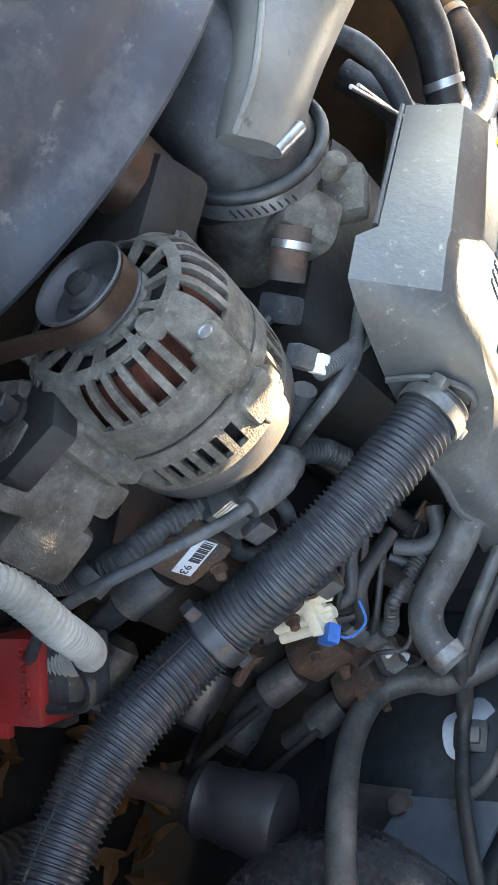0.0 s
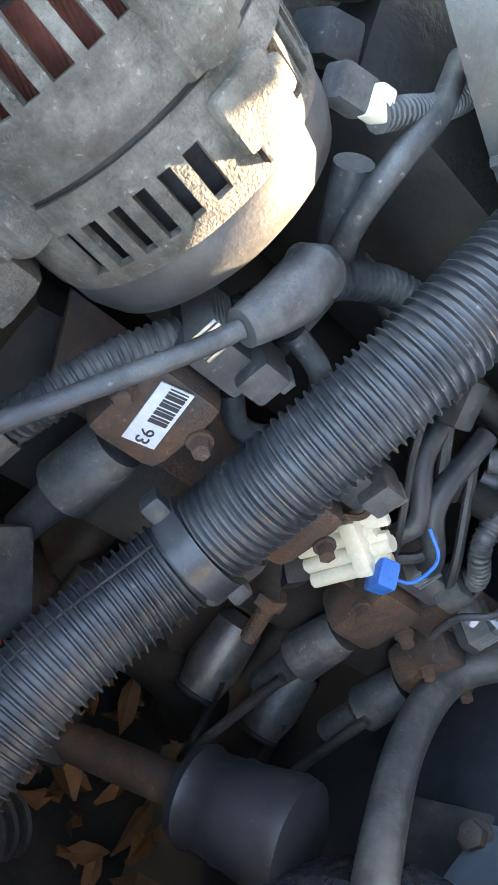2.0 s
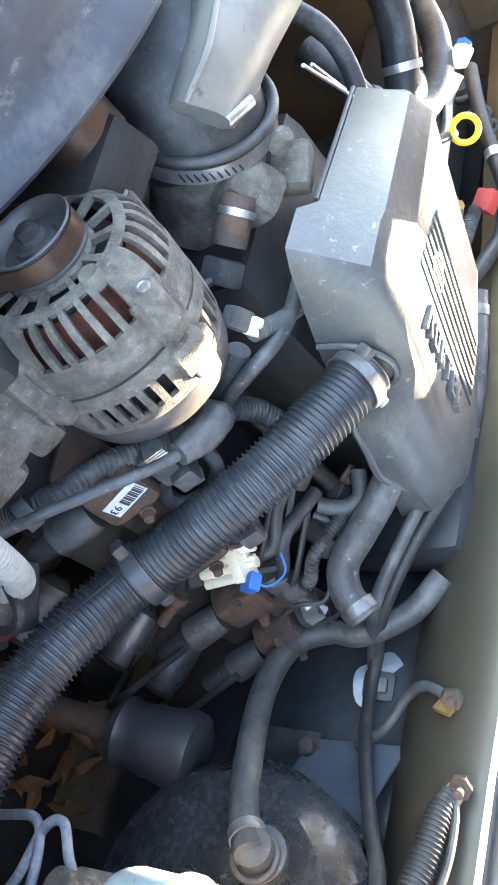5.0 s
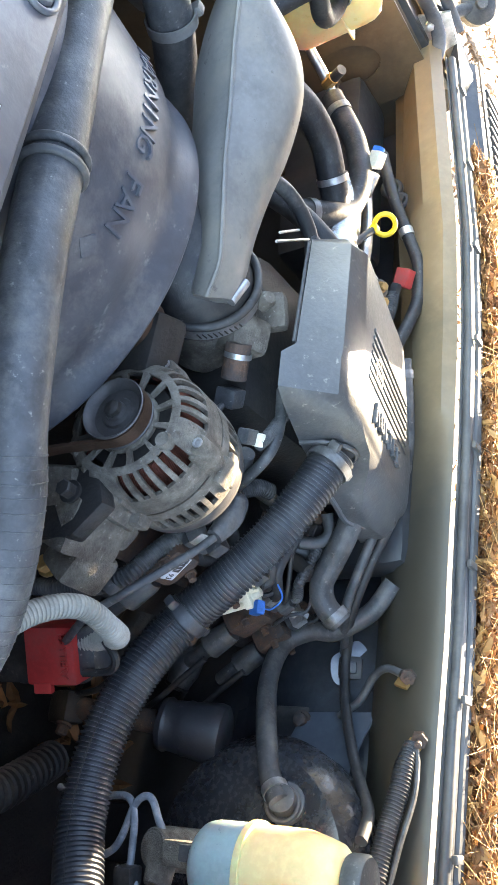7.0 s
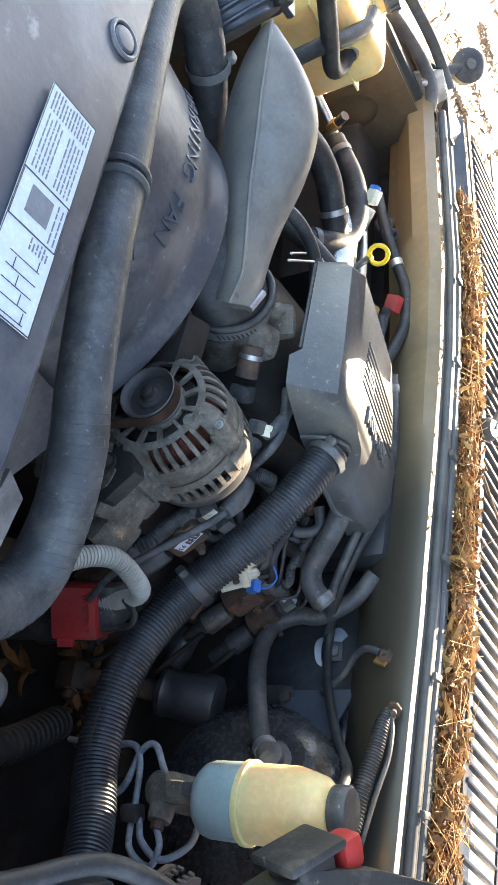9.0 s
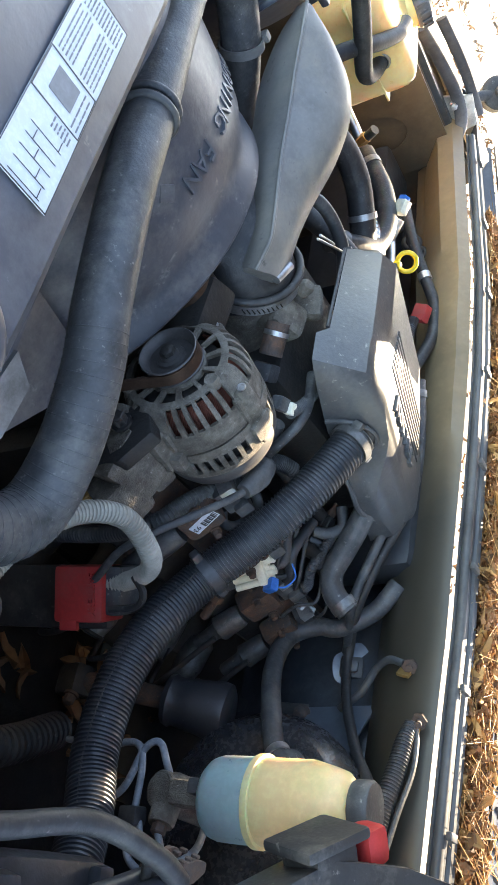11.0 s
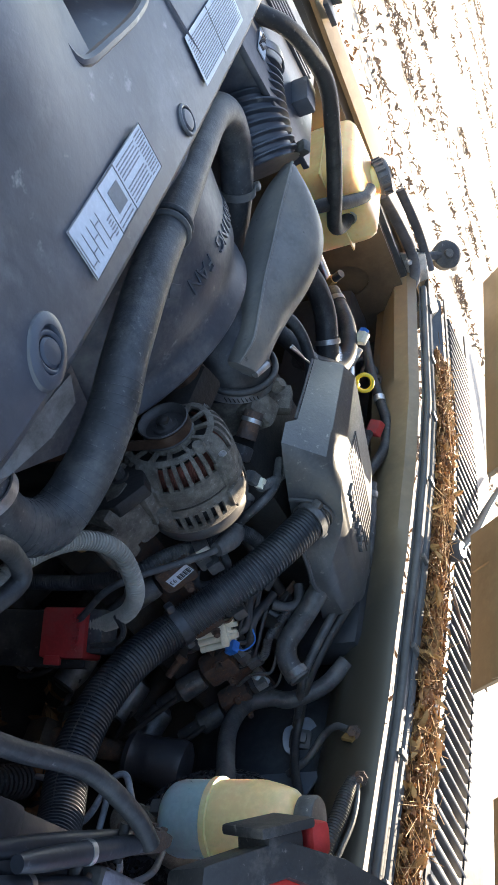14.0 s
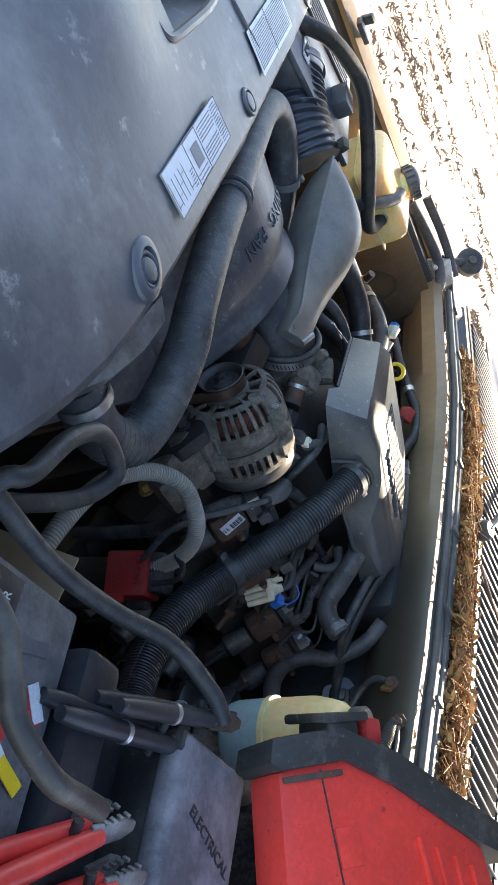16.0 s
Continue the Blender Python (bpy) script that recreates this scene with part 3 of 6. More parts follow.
# dark undertray and front corner panels added to close the bay against light
solid("undertray", block((0.0, 0.42, 0.27), (1.70, 1.25, 0.012), bevel=0.004), "dark_metal", "dark undertray added below the engine to keep stray light out", "undertray", kind="structure")
for sx in (-1, 1):
    solid("lamp_panel", block((sx * 0.66, -0.13, 0.66), (0.36, 0.02, 0.62), bevel=0.004), "mat_black", "black panel added to close the front corner", "panel", kind="structure")
# Black backing, added so the oval hole reads as deep shade.
solid("wheelhouse", block((-0.845, 0.78, 0.82), (0.03, 0.34, 0.3), bevel=0.005), "mat_black", "black backing added so that the oval opening looks dark", "liner", kind="structure")

# ---- front of the bay ----
def cover_edge(x):
    return float(np.interp(x, (-0.3, 0, 0.12, 0.30, 0.37, 0.43, 0.50, 0.54, 0.60, 0.65, 0.72, 0.85), (0.044, 0.037, 0.033, 0.023, 0.020, 0.015, 0.007, 0.001, -0.014, -0.031, -0.06, -0.12)))


cover = thing("radiator_cover", (0, -0.15, 1.0), "dusty black plastic radiator cover with stickers and clips", "radiator cover")
cx = [-0.50 + 0.02 * i for i in range(65)]
rows = []
for x in cx:
    e = cover_edge(x)
    row = []
    prof = ((0.0, 0.992), (0.003, 1.010), (0.012, 1.0185), (0.05, 1.0205), (0.15, 1.021), (0.27, 1.020), (0.36, 1.012), (0.46, 0.99), (0.52, 0.93))
    steps = [0.0, 0.003, 0.012, 0.03] + [0.05 + 0.02 * q for q in range(24)]
    for d in steps:
        z = float(np.interp(d, [p[0] for p in prof], [p[1] for p in prof]))
        bump = 0.022 * math.exp(-((x - 0.26) / 0.10) ** 2 - ((d - 0.26) / 0.11) ** 2)
        row.append((x, e - d, z + bump))
    rows.append(row)
cb = bmesh.new()
vs = [[cb.verts.new(p) for p in r] for r in rows]
for i in range(len(vs) - 1):
    for j in range(len(vs[0]) - 1):
        if -0.02 < (cx[i] + cx[i + 1]) / 2 < 0.15 and 9 <= j <= 11:
            continue          # the latch opening
        cb.faces.new((vs[i][j], vs[i + 1][j], vs[i + 1][j + 1], vs[i][j + 1]))
ext = bmesh.ops.extrude_face_region(cb, geom=cb.faces[:])
bmesh.ops.translate(cb, verts=[v for v in ext["geom"] if isinstance(v, bmesh.types.BMVert)], vec=(0, -0.002, -0.004))
part("panel", cb, "cover", cover)
part("latch_ramp", strip([[(x, -0.112, 1.018), (x, -0.124, 1.006), (x, -0.150, 0.985), (x, -0.20, 0.965)] for x in (-0.03, 0.06, 0.16)], 0.004), "cover", cover)
part("latch_rib", sweep([(-0.04, -0.150, 1.020), (-0.032, -0.118, 1.022), (0.02, -0.112, 1.025), (0.10, -0.118, 1.025), (0.165, -0.128, 1.022), (0.175, -0.165, 1.020)], 0.006, 8, 4), "cover", cover)
part("raised_rib", sweep([(-0.075, -0.13, 1.018), (-0.085, -0.07, 1.020), (-0.10, -0.02, 1.019)], 0.005, 8, 4), "cover", cover)
for x, y in ((0.016, 0.004), (-0.44, 0.018), (0.428, -0.017)):
    z = 1.0215
    pin = part("push_pin", lathe([(-0.004, 0.012), (0.001, 0.012), (0.003, 0.010), (0.0035, 0.004)], (x, y, z), (0, 0, 1), 20), "cover", cover)
    part("pin_rim", ring((x, y, z), (0, 0, 1), 0.0155, 0.0025), "cover", pin)
boss = lathe([(-0.004, 0.027), (0.002, 0.025), (0.0045, 0.021), (0.0045, 0.0165), (0.0, 0.0155)], (0, 0, 0), (0, 0, 1), 36)
boss.transform(Matrix.Translation((0.428, -0.019, 1.0205)) @ Euler((0, 0, radians(25))).to_matrix().to_4x4() @ Matrix.Diagonal((1.25, 0.85, 1, 1)))
part("pin_boss", boss, "cover", cover)
part("side_bracket", strip([[(0.408, 0.020, 1.008), (0.420, 0.040, 1.004), (0.424, 0.046, 0.990)], [(0.445, 0.018, 0.998), (0.452, 0.044, 0.990), (0.455, 0.050, 0.975)], [(0.475, 0.010, 0.985), (0.490, 0.040, 0.970), (0.492, 0.046, 0.955)], [(0.50, 0.0, 0.972), (0.512, 0.030, 0.955), (0.514, 0.036, 0.942)]], 0.004), "shield_metal", cover)


def sticker(corner_a, along, across, w, h, layout, label):
    """A printed label lying on the cover; layout: cells of the print, in fractions."""
    st = thing("sticker", corner_a, label, "sticker")
    m = face(corner_a, along, across)
    part("paper", plate([(0, 0), (w, 0), (w, h), (0, h)], 0.0006, m), "label", st)
    pr, pg = bmesh.new(), bmesh.new()
    for x0, y0, x1, y1, kind in layout:
        if kind == "box":
            for a, b, c, d in ((x0, y0, x1, y0 + 0.012), (x0, y1 - 0.012, x1, y1), (x0, y0, x0 + 0.005, y1), (x1 - 0.005, y0, x1, y1)):
                plate([(a * w, b * h), (c * w, b * h), (c * w, d * h), (a * w, d * h)], 0.0003, m @ Matrix.Translation((0, 0, 0.0006)), bm=pr)
        elif kind == "lines":
            n = max(2, int((y1 - y0) * h / 0.0032))
            rl = random.Random(int(x0 * 999 + y0 * 77))
            for k in range(n):
                yy = y0 + (y1 - y0) * (k + 0.3) / n
                xx = x0
                while xx < x1 - 0.01:
                    ww = min(rl.uniform(0.01, 0.05), x1 - xx)
                    plate([(xx * w, yy * h), ((xx + ww) * w, yy * h), ((xx + ww) * w, yy * h + 0.0012), (xx * w, yy * h + 0.0012)], 0.0003, m @ Matrix.Translation((0, 0, 0.0006)), bm=pg)
                    xx += ww + 0.008
        elif kind == "solid":
            plate([(x0 * w, y0 * h), (x1 * w, y0 * h), (x1 * w, y1 * h), (x0 * w, y1 * h)], 0.0003, m @ Matrix.Translation((0, 0, 0.0006)), bm=pg)
        elif kind == "pipe":
            for q in range(5):
                xx = x0 + (x1 - x0) * q / 5
                yy = y0 + (y1 - y0) * (0.15 + 0.16 * (q % 4))
                plate([(xx * w, yy * h), ((xx + 0.17 * (x1 - x0)) * w, yy * h), ((xx + 0.17 * (x1 - x0)) * w, yy * h + 0.0006), (xx * w, yy * h + 0.0006)], 0.0003, m @ Matrix.Translation((0, 0, 0.0006)), bm=pr)
                plate([(xx * w, y0 * h + 0.004), (xx * w + 0.0006, y0 * h + 0.004), (xx * w + 0.0006, (y0 + (y1 - y0) * 0.8) * h), (xx * w, (y0 + (y1 - y0) * 0.8) * h)], 0.0003, m @ Matrix.Translation((0, 0, 0.0006)), bm=pr)
    if len(pr.verts):
        part("print", pr, "ink", st)
    if len(pg.verts):
        part("fine_print", pg, "ink_grey", st)
    return st


sticker((0.327, -0.008, 1.0235), (-1, 0.03, 0.01), (0.0, -1, 0.0), 0.197, 0.048,
        [(0.0, 0, 1, 1, "box"), (0.02, 0.08, 0.30, 0.92, "pipe"), (0.36, 0.02, 0.58, 0.98, "box"), (0.42, 0.3, 0.54, 0.75, "solid"), (0.60, 0.08, 0.86, 0.45, "lines"), (0.60, 0.55, 0.86, 0.92, "lines"), (0.88, 0.06, 0.98, 0.94, "lines"), (0.30, 0.1, 0.35, 0.5, "lines"), (0.38, 0.06, 0.56, 0.25, "lines")],
        "white printed emission sticker on the black cover")
sticker((-0.075, 0.008, 1.0235), (-1, 0.03, 0), (0.0, -1, 0), 0.215, 0.058,
        [(0.02, 0.08, 0.45, 0.92, "lines"), (0.48, 0.08, 0.97, 0.92, "lines"), (0.46, 0, 0.47, 1, "box")], "pale blue printed sticker on the black cover")

# upper radiator hose: along the cover and down to the engine
hose = thing("radiator_hose", (0.44, 0.15, 0.88), "thick grey rubber upper radiator hose", "hose")
HOSE_LINE = [(0.482, 0.04, 0.925), (0.476, 0.105, 0.908), (0.440, 0.152, 0.905), (0.392, 0.148, 0.930), (0.334, 0.126, 0.955), (0.283, 0.105, 0.966), (0.18, 0.088, 0.972), (0.075, 0.084, 0.972), (-0.06, 0.076, 0.972), (-0.175, 0.078, 0.968), (-0.236, 0.105, 0.962), (-0.262, 0.163, 0.945), (-0.253, 0.227, 0.92)]
part("tube", sweep(HOSE_LINE, [0.025, 0.026, 0.027, 0.0255, 0.0245, 0.0235, 0.0235, 0.0235, 0.0240, 0.025, 0.026, 0.026, 0.025], 20, 8), "hose", hose)
mid = spline(HOSE_LINE, 24)
for k in range(26, 112, 4):
    thick = float(np.interp(k / 24, range(6), (0.025, 0.026, 0.027, 0.0255, 0.0245, 0.0235)))
    part("wrinkle", ring(mid[k], mid[k + 1] - mid[k - 1], thick - 0.0001, 0.0006, 20), "hose", hose)
part("sleeve", sweep([(-0.253, 0.227, 0.92), (-0.245, 0.27, 0.895), (-0.23, 0.33, 0.86), (-0.2, 0.38, 0.82)], 0.0245, 18, 6), "rubber", hose, "braided black sleeve")
for c, ax in (((0.078, 0.084, 0.972), (1, 0.02, 0)), ((0.090, 0.0845, 0.972), (1, 0.03, 0))):
    part("clip", ring(c, ax, 0.0245, 0.0038), "hose", hose)
clampb = part("hose_clamp", band((-0.253, 0.225, 0.921), (0.05, 0.9, -0.38), 0.0265, 0.012, 0.002), "duct", hose)
part("clamp_ear", block((-0.268, 0.235, 0.945), (0.014, 0.012, 0.014), bevel=0.003), "duct", clampb)
part("neck_clamp", band((0.480, 0.06, 0.920), (-0.1, 1, -0.25), 0.0265, 0.012, 0.002), "steel", hose)

# fan shroud
SC = Vector((-0.02, 0.0, 0.722))
shroud = thing("fan_shroud", (0, 0.15, 0.7), "dusty black plastic fan shroud with raised warning letters", "fan shroud")
part("dome", lathe([(0.02, 0.262), (0.06, 0.262), (0.12, 0.258), (0.17, 0.252), (0.205, 0.247), (0.215, 0.240), (0.235, 0.236), (0.245, 0.240), (0.262, 0.240), (0.266, 0.236), (0.262, 0.228), (0.20, 0.228), (0.02, 0.25)], SC, (0, 1, 0), 72, arc=(-205, 25)), "shroud", shroud)
part("front_box", block((-0.02, 0.03, 0.74), (1.0, 0.06, 0.44), bevel=0.02), "shroud", shroud)


def on_shroud(deg, y, lift=0.0):
    a, r = radians(deg), float(np.interp(y, (0.02, 0.06, 0.12, 0.17, 0.205), (0.262, 0.262, 0.258, 0.252, 0.247))) + lift
    return Vector((SC.x + r * math.sin(a), y, SC.z + r * math.cos(a)))


for k, ch in enumerate("NAF GNINRAW"):
    if ch == " ":
        continue
    deg = 21.0 - 4.5 * k
    o = on_shroud(deg, 0.168, 0.0005)
    m = face(o, Vector((math.cos(radians(deg)), 0, -math.sin(radians(deg)))), (0, 1, 0))
    lettering("letter", ch, 0.030, m, "cover", shroud, 0.0018)
o = on_shroud(28.5, 0.155, 0.0)
part("cast_mark", plate([(0, 0.012), (0.012, 0), (0, -0.012), (-0.012, 0)], 0.004, face(o + Vector((0, 0, 0.002)), (0.88, 0, -0.48), (0, 1, 0)), 0.001), "shroud", shroud)
part("low_panel", strip([[(0.22, 0.06, 0.87), (0.22, 0.25, 0.82)], [(0.42, 0.06, 0.80), (0.42, 0.12, 0.78)]], 0.004), "shroud", shroud)

# intake duct, boot and clamp
duct = thing("intake_duct", (-0.12, 0.29, 0.93), "large dusty grey plastic intake air duct with a rubber boot", "air duct")
DUCT = [  # crease, lower front edge, rear edge at stations along the duct
    ((-0.300, 0.231, 1.002), (-0.306, 0.236, 0.984), (-0.310, 0.252, 1.000)),
    ((-0.265, 0.240, 0.997), (-0.275, 0.248, 0.955), (-0.292, 0.292, 1.012)),
    ((-0.215, 0.256, 0.986), (-0.228, 0.270, 0.926), (-0.262, 0.332, 1.018)),
    ((-0.155, 0.274, 0.976), (-0.170, 0.290, 0.914), (-0.218, 0.354, 1.014)),
    ((-0.098, 0.286, 0.969), (-0.115, 0.298, 0.914), (-0.160, 0.368, 0.994)),
    ((-0.045, 0.296, 0.966), (-0.062, 0.302, 0.922), (-0.105, 0.376, 0.966)),
    ((0.000, 0.304, 0.964), (-0.015, 0.308, 0.930), (-0.056, 0.376, 0.953)),
    ((0.022, 0.309, 0.960), (0.010, 0.313, 0.925), (-0.010, 0.374, 0.948)),
    ((0.047, 0.320, 0.941), (0.036, 0.322, 0.920), (0.026, 0.367, 0.944))]
lines = [spline([Vector(s[i]) for s in DUCT], 6) for i in range(3)]
db = bmesh.new()
rows_d = []
for S, Lo, Re in zip(*lines):
    S, Lo, Re = Vector(S), Vector(Lo), Vector(Re)
    w = (Re - Lo).length
    out_f = (S - Lo).cross(Vector((1, 0, 0))).normalized()
    ring_d = []
    for k in range(7):                                    # front face, lightly bowed
        u = k / 7
        ring_d.append(Lo.lerp(S, u) + Vector((0, -1, 0.35)).normalized() * 0.10 * (S - Lo).length * math.sin(math.pi * u))
    ring_d += [S]
    for k in range(1, 8):                                 # top face, lightly bowed
        u = k / 8
        ring_d.append(S.lerp(Re, u) + Vector((0, 0, 1)) * 0.13 * (Re - S).length * math.sin(math.pi * u ** 1.2))
    for k in range(8):                                    # underside
        u = k / 8
        ring_d.append(Re.lerp(Lo, u) + Vector((0, 0.35, -1)) * 0.22 * w * math.sin(math.pi * u))
    rows_d.append([db.verts.new(p) for p in ring_d])
for ra, rb_ in zip(rows_d, rows_d[1:]):
    for k in range(len(ra)):
        db.faces.new((ra[k], ra[(k + 1) % len(ra)], rb_[(k + 1) % len(ra)], rb_[k]))
db.faces.new(rows_d[0][::-1])
db.faces.new(rows_d[-1])
bmesh.ops.recalc_face_normals(db, faces=db.faces)
part("upper_shell", db, "duct", duct)
part("seam", sweep([(x, y - 0.0005, z + 0.0008) for (x, y, z), _, _ in DUCT], 0.0026, 8, 8), "duct", duct)
part("boot", sweep([(-0.13, 0.285, 0.862), (-0.075, 0.298, 0.868), (-0.035, 0.318, 0.880), (-0.016, 0.350, 0.890), (-0.012, 0.385, 0.885)], [0.040, 0.054, 0.060, 0.062, 0.061], 36, 8), "rubber", duct, "dark dusty rubber boot")
AX = Vector((0.03, 0.86, -0.5)).normalized()
CC = Vector((-0.012, 0.372, 0.893))
part("boot_lip", ring(CC - AX * 0.012, AX, 0.0615, 0.005, 40), "rubber", duct)
clamp = part("hose_clamp", band(CC, AX, 0.0625, 0.014, 0.002, 56), "steel", duct, "steel worm-drive hose clamp")
sv = CC + Vector((0.030, -0.012, 0.060))
part("clamp_screw", rod(sv + Vector((-0.013, 0.004, 0.003)), sv + Vector((0.015, -0.005, -0.007)), 0.0052, 14), "steel", clamp)
for k in range(9):
    a = radians(64 - 5.2 * k)
    q = Vector((0, 0, 1)).rotation_difference(AX).to_matrix()
    side = Vector((0.75, 0, -0.66))
    rad = (Vector((1, 0, 0)) * math.cos(a - 0.35) + AX.cross(Vector((1, 0, 0))).normalized() * -math.sin(a - 0.35)).normalized()
    rad = (rad - AX * rad.dot(AX)).normalized()
    part("thread_slot", block(CC + rad * 0.0646, (0.0012, 0.0085, 0.0012), bevel=0), "dark_metal", clamp)

# throttle body and its sensor
tb = thing("throttle_unit", (-0.01, 0.43, 0.87), "grey cast throttle body with rusty stepper motor", "throttle body")
part("bore", lathe([(0, 0.052), (0.02, 0.054), (0.05, 0.05), (0.075, 0.056), (0.085, 0.056)], CC + AX * 0.006, AX, 32), "alu", tb)
part("side_housing", block((0.028, 0.422, 0.918), (0.042, 0.05, 0.04), (20, 10, 5), 0.010), "alu", tb)
part("linkage_cover", block((-0.01, 0.445, 0.938), (0.045, 0.024, 0.036), (-20, 0, 15), 0.009), "alu", tb)
part("pivot", lathe([(0, 0.010), (0.012, 0.010), (0.016, 0.007)], (0.0, 0.412, 0.946), (0, -0.4, 0.8), 14), "alu", tb)
mo = part("motor", rod((0.045, 0.41, 0.922), (0.076, 0.430, 0.905), 0.0145, 20), "rust", tb, "rust-stained motor can")
part("motor_band", band((0.056, 0.417, 0.917), (0.037, 0.022, -0.02), 0.0145, 0.006, 0.0012), "steel", mo)
part("motor_plug", block((0.094, 0.438, 0.897), (0.022, 0.026, 0.026), (0, 25, 30), 0.004), "hose", mo)
part("lead", sweep([(0.10, 0.435, 0.895), (0.122, 0.425, 0.885), (0.13, 0.43, 0.87), (0.125, 0.45, 0.85)], 0.004, 8), "hose", tb)

# ---- alternator ----
AC = Vector((0.1799, 0.2768, 0.882))                     # centre of the pulley's front rim
AN = Vector((0.0356, 0.9877, -0.1525)).normalized()      # along the shaft, to the rear
alt = thing("alternator", AC, "dusty cast-aluminium alternator with slotted housing and copper windings", "alternator")


def shell_ring(profile, gaps, wall=0.0045, n=240):
    """A wall turned round the shaft from (distance, radius) pairs; gaps: (first row, last row, from, to) in degrees from up towards the driver's side."""
    bm = bmesh.new()
    rows = [[bm.verts.new((AC.x + r * math.sin(2 * math.pi * k / n), AC.y + d, AC.z + r * math.cos(2 * math.pi * k / n))) for k in range(n)] for d, r in profile]
    for i in range(len(profile) - 1):
        for k in range(n):
            deg = (360 * (k + 0.5) / n + 180) % 360 - 180
            if any(g[0] <= i < g[1] and g[2] < deg < g[3] for g in gaps):
                continue
            bm.faces.new((rows[i][k], rows[i][(k + 1) % n], rows[i + 1][(k + 1) % n], rows[i + 1][k]))
    bmesh.ops.delete(bm, geom=[v for v in bm.verts if not v.link_faces], context="VERTS")
    bmesh.ops.recalc_face_normals(bm, faces=bm.faces)
    bmesh.ops.solidify(bm, geom=bm.faces[:], thickness=wall)
    return bm


def turned(profile, seg=64):
    return lathe([(AC.y + d, r) for d, r in profile], (AC.x, 0, AC.z), (0, 1, 0), seg)


def round_shaft(deg, d, r):
    return Vector((AC.x + r * math.sin(radians(deg)), AC.y + d, AC.z + r * math.cos(radians(deg))))


slots = [d for d in (30.5, 42, 53, 64.2, 75, 86)] + [-0.5, -12, -23.5, -35, -46, -57] + list(range(-160, -80, 12)) + list(range(124, 176, 12))
front_gaps = [(3, 8, d - 3.4, d + 3.4) for d in slots] + [(0, 1, d - 11, d + 11) for d in range(-174, 180, 29)]
part("front_frame", shell_ring([(0.0235, 0.034), (0.0220, 0.0515), (0.0225, 0.0555), (0.0245, 0.0595), (0.0280, 0.0635), (0.0330, 0.0665), (0.0410, 0.0695), (0.0500, 0.0712), (0.0575, 0.0722), (0.0590, 0.0724), (0.0660, 0.0730), (0.0865, 0.0733)], front_gaps), "alu", alt)
part("seam", turned([(0.0863, 0.0695), (0.0870, 0.0716), (0.0890, 0.0716), (0.0897, 0.0695)]), "dark_metal", alt, "dark casting seam")
rear_gaps = [(2, 4, d - 2.9, d + 2.9) for d in (41, 50.3, 59.2, 68.2, 78, 88)] + [(2, 4, d - 2.9, d + 2.9) for d in (-26, -17.5, -9, 0)]
part("rear_frame", shell_ring([(0.0893, 0.0733), (0.0960, 0.0738), (0.1025, 0.0738), (0.1140, 0.0736), (0.1250, 0.0730), (0.1300, 0.0726), (0.1340, 0.0712)], rear_gaps), "alu", alt)
part("rear_shell", turned([(0.1320, 0.0660), (0.1325, 0.0700), (0.1345, 0.0708), (0.1460, 0.0700), (0.1570, 0.0655), (0.1640, 0.0540), (0.1670, 0.02), (0.1671, 0.001)], 56), "pulley", alt, "grey rear shell")
for k in range(36):
    a = 2 * math.pi * k / 36
    wb = bmesh.new()
    for q in range(5):
        b = a + 0.035 * q
        rod((AC.x + 0.053 * math.sin(b), AC.y + 0.036, AC.z + 0.053 * math.cos(b)), (AC.x + 0.0605 * math.sin(b + 0.16), AC.y + 0.068, AC.z + 0.0605 * math.cos(b + 0.16)), 0.0012, 6, wb)
    part("winding", wb, "copper", alt, "red copper winding")
part("core", turned([(0.034, 0.030), (0.036, 0.046), (0.066, 0.057), (0.13, 0.061)], 40), "dark_metal", alt)
for deg, long in ((17, 0.044), (106, 0.046), (198, 0.04), (286, 0.04)):          # bosses of the through bolts
    boss = bmesh.new()
    lathe([(0.0, 0.0085), (0.003, 0.0105), (long * 0.7, 0.0120), (long, 0.0100)], round_shaft(deg, 0.0445, 0.0715), (0, 1, 0), 20, boss)
    block(round_shaft(deg, 0.0445 + long * 0.56, 0.0705), (0.032, long * 0.9, 0.010), (0, deg, 0), 0.0045, boss)
    lug = part("lug", boss, "alu", alt)
    part("through_bolt", lathe([(0, 0.0052), (0.0022, 0.0052), (0.0026, 0.0035), (0.0016, 0.0030), (0.0016, 0.0005)], round_shaft(deg, 0.0450, 0.0745), (0, -1, 0), 16), "steel", lug)
pad = bmesh.new()
block(round_shaft(19, 0.108, 0.0735), (0.030, 0.026, 0.011), (0, 19, 0), 0.0045, pad)
block(round_shaft(8, 0.112, 0.0725), (0.018, 0.016, 0.010), (0, 8, 0), 0.004, pad)
part("rear_pad", pad, "alu", alt)
part("pad_notch", block(round_shaft(24.5, 0.122, 0.0745), (0.0030, 0.013, 0.005), (0, 24, 0), 0.001), "dark_metal", alt)
lugb = bmesh.new()
block(round_shaft(108, 0.070, 0.0790), (0.026, 0.060, 0.022), (0, 108, 0), 0.008, lugb)
block(round_shaft(98, 0.090, 0.0770), (0.022, 0.024, 0.018), (0, 98, 0), 0.007, lugb)
part("mounting_ear", lugb, "alu", alt, "rough cast mounting ear")
for deg in (30, 152):
    part("face_boss", lathe([(0.0195, 0.0045), (0.0185, 0.0072), (0.0225, 0.0082), (0.03, 0.0082)], round_shaft(deg, 0.0, 0.0555), (0, 1, 0), 18), "alu", alt)
part("nose", turned([(0.0215, 0.018), (0.0225, 0.030), (0.0260, 0.034), (0.030, 0.034)], 32), "alu", alt)
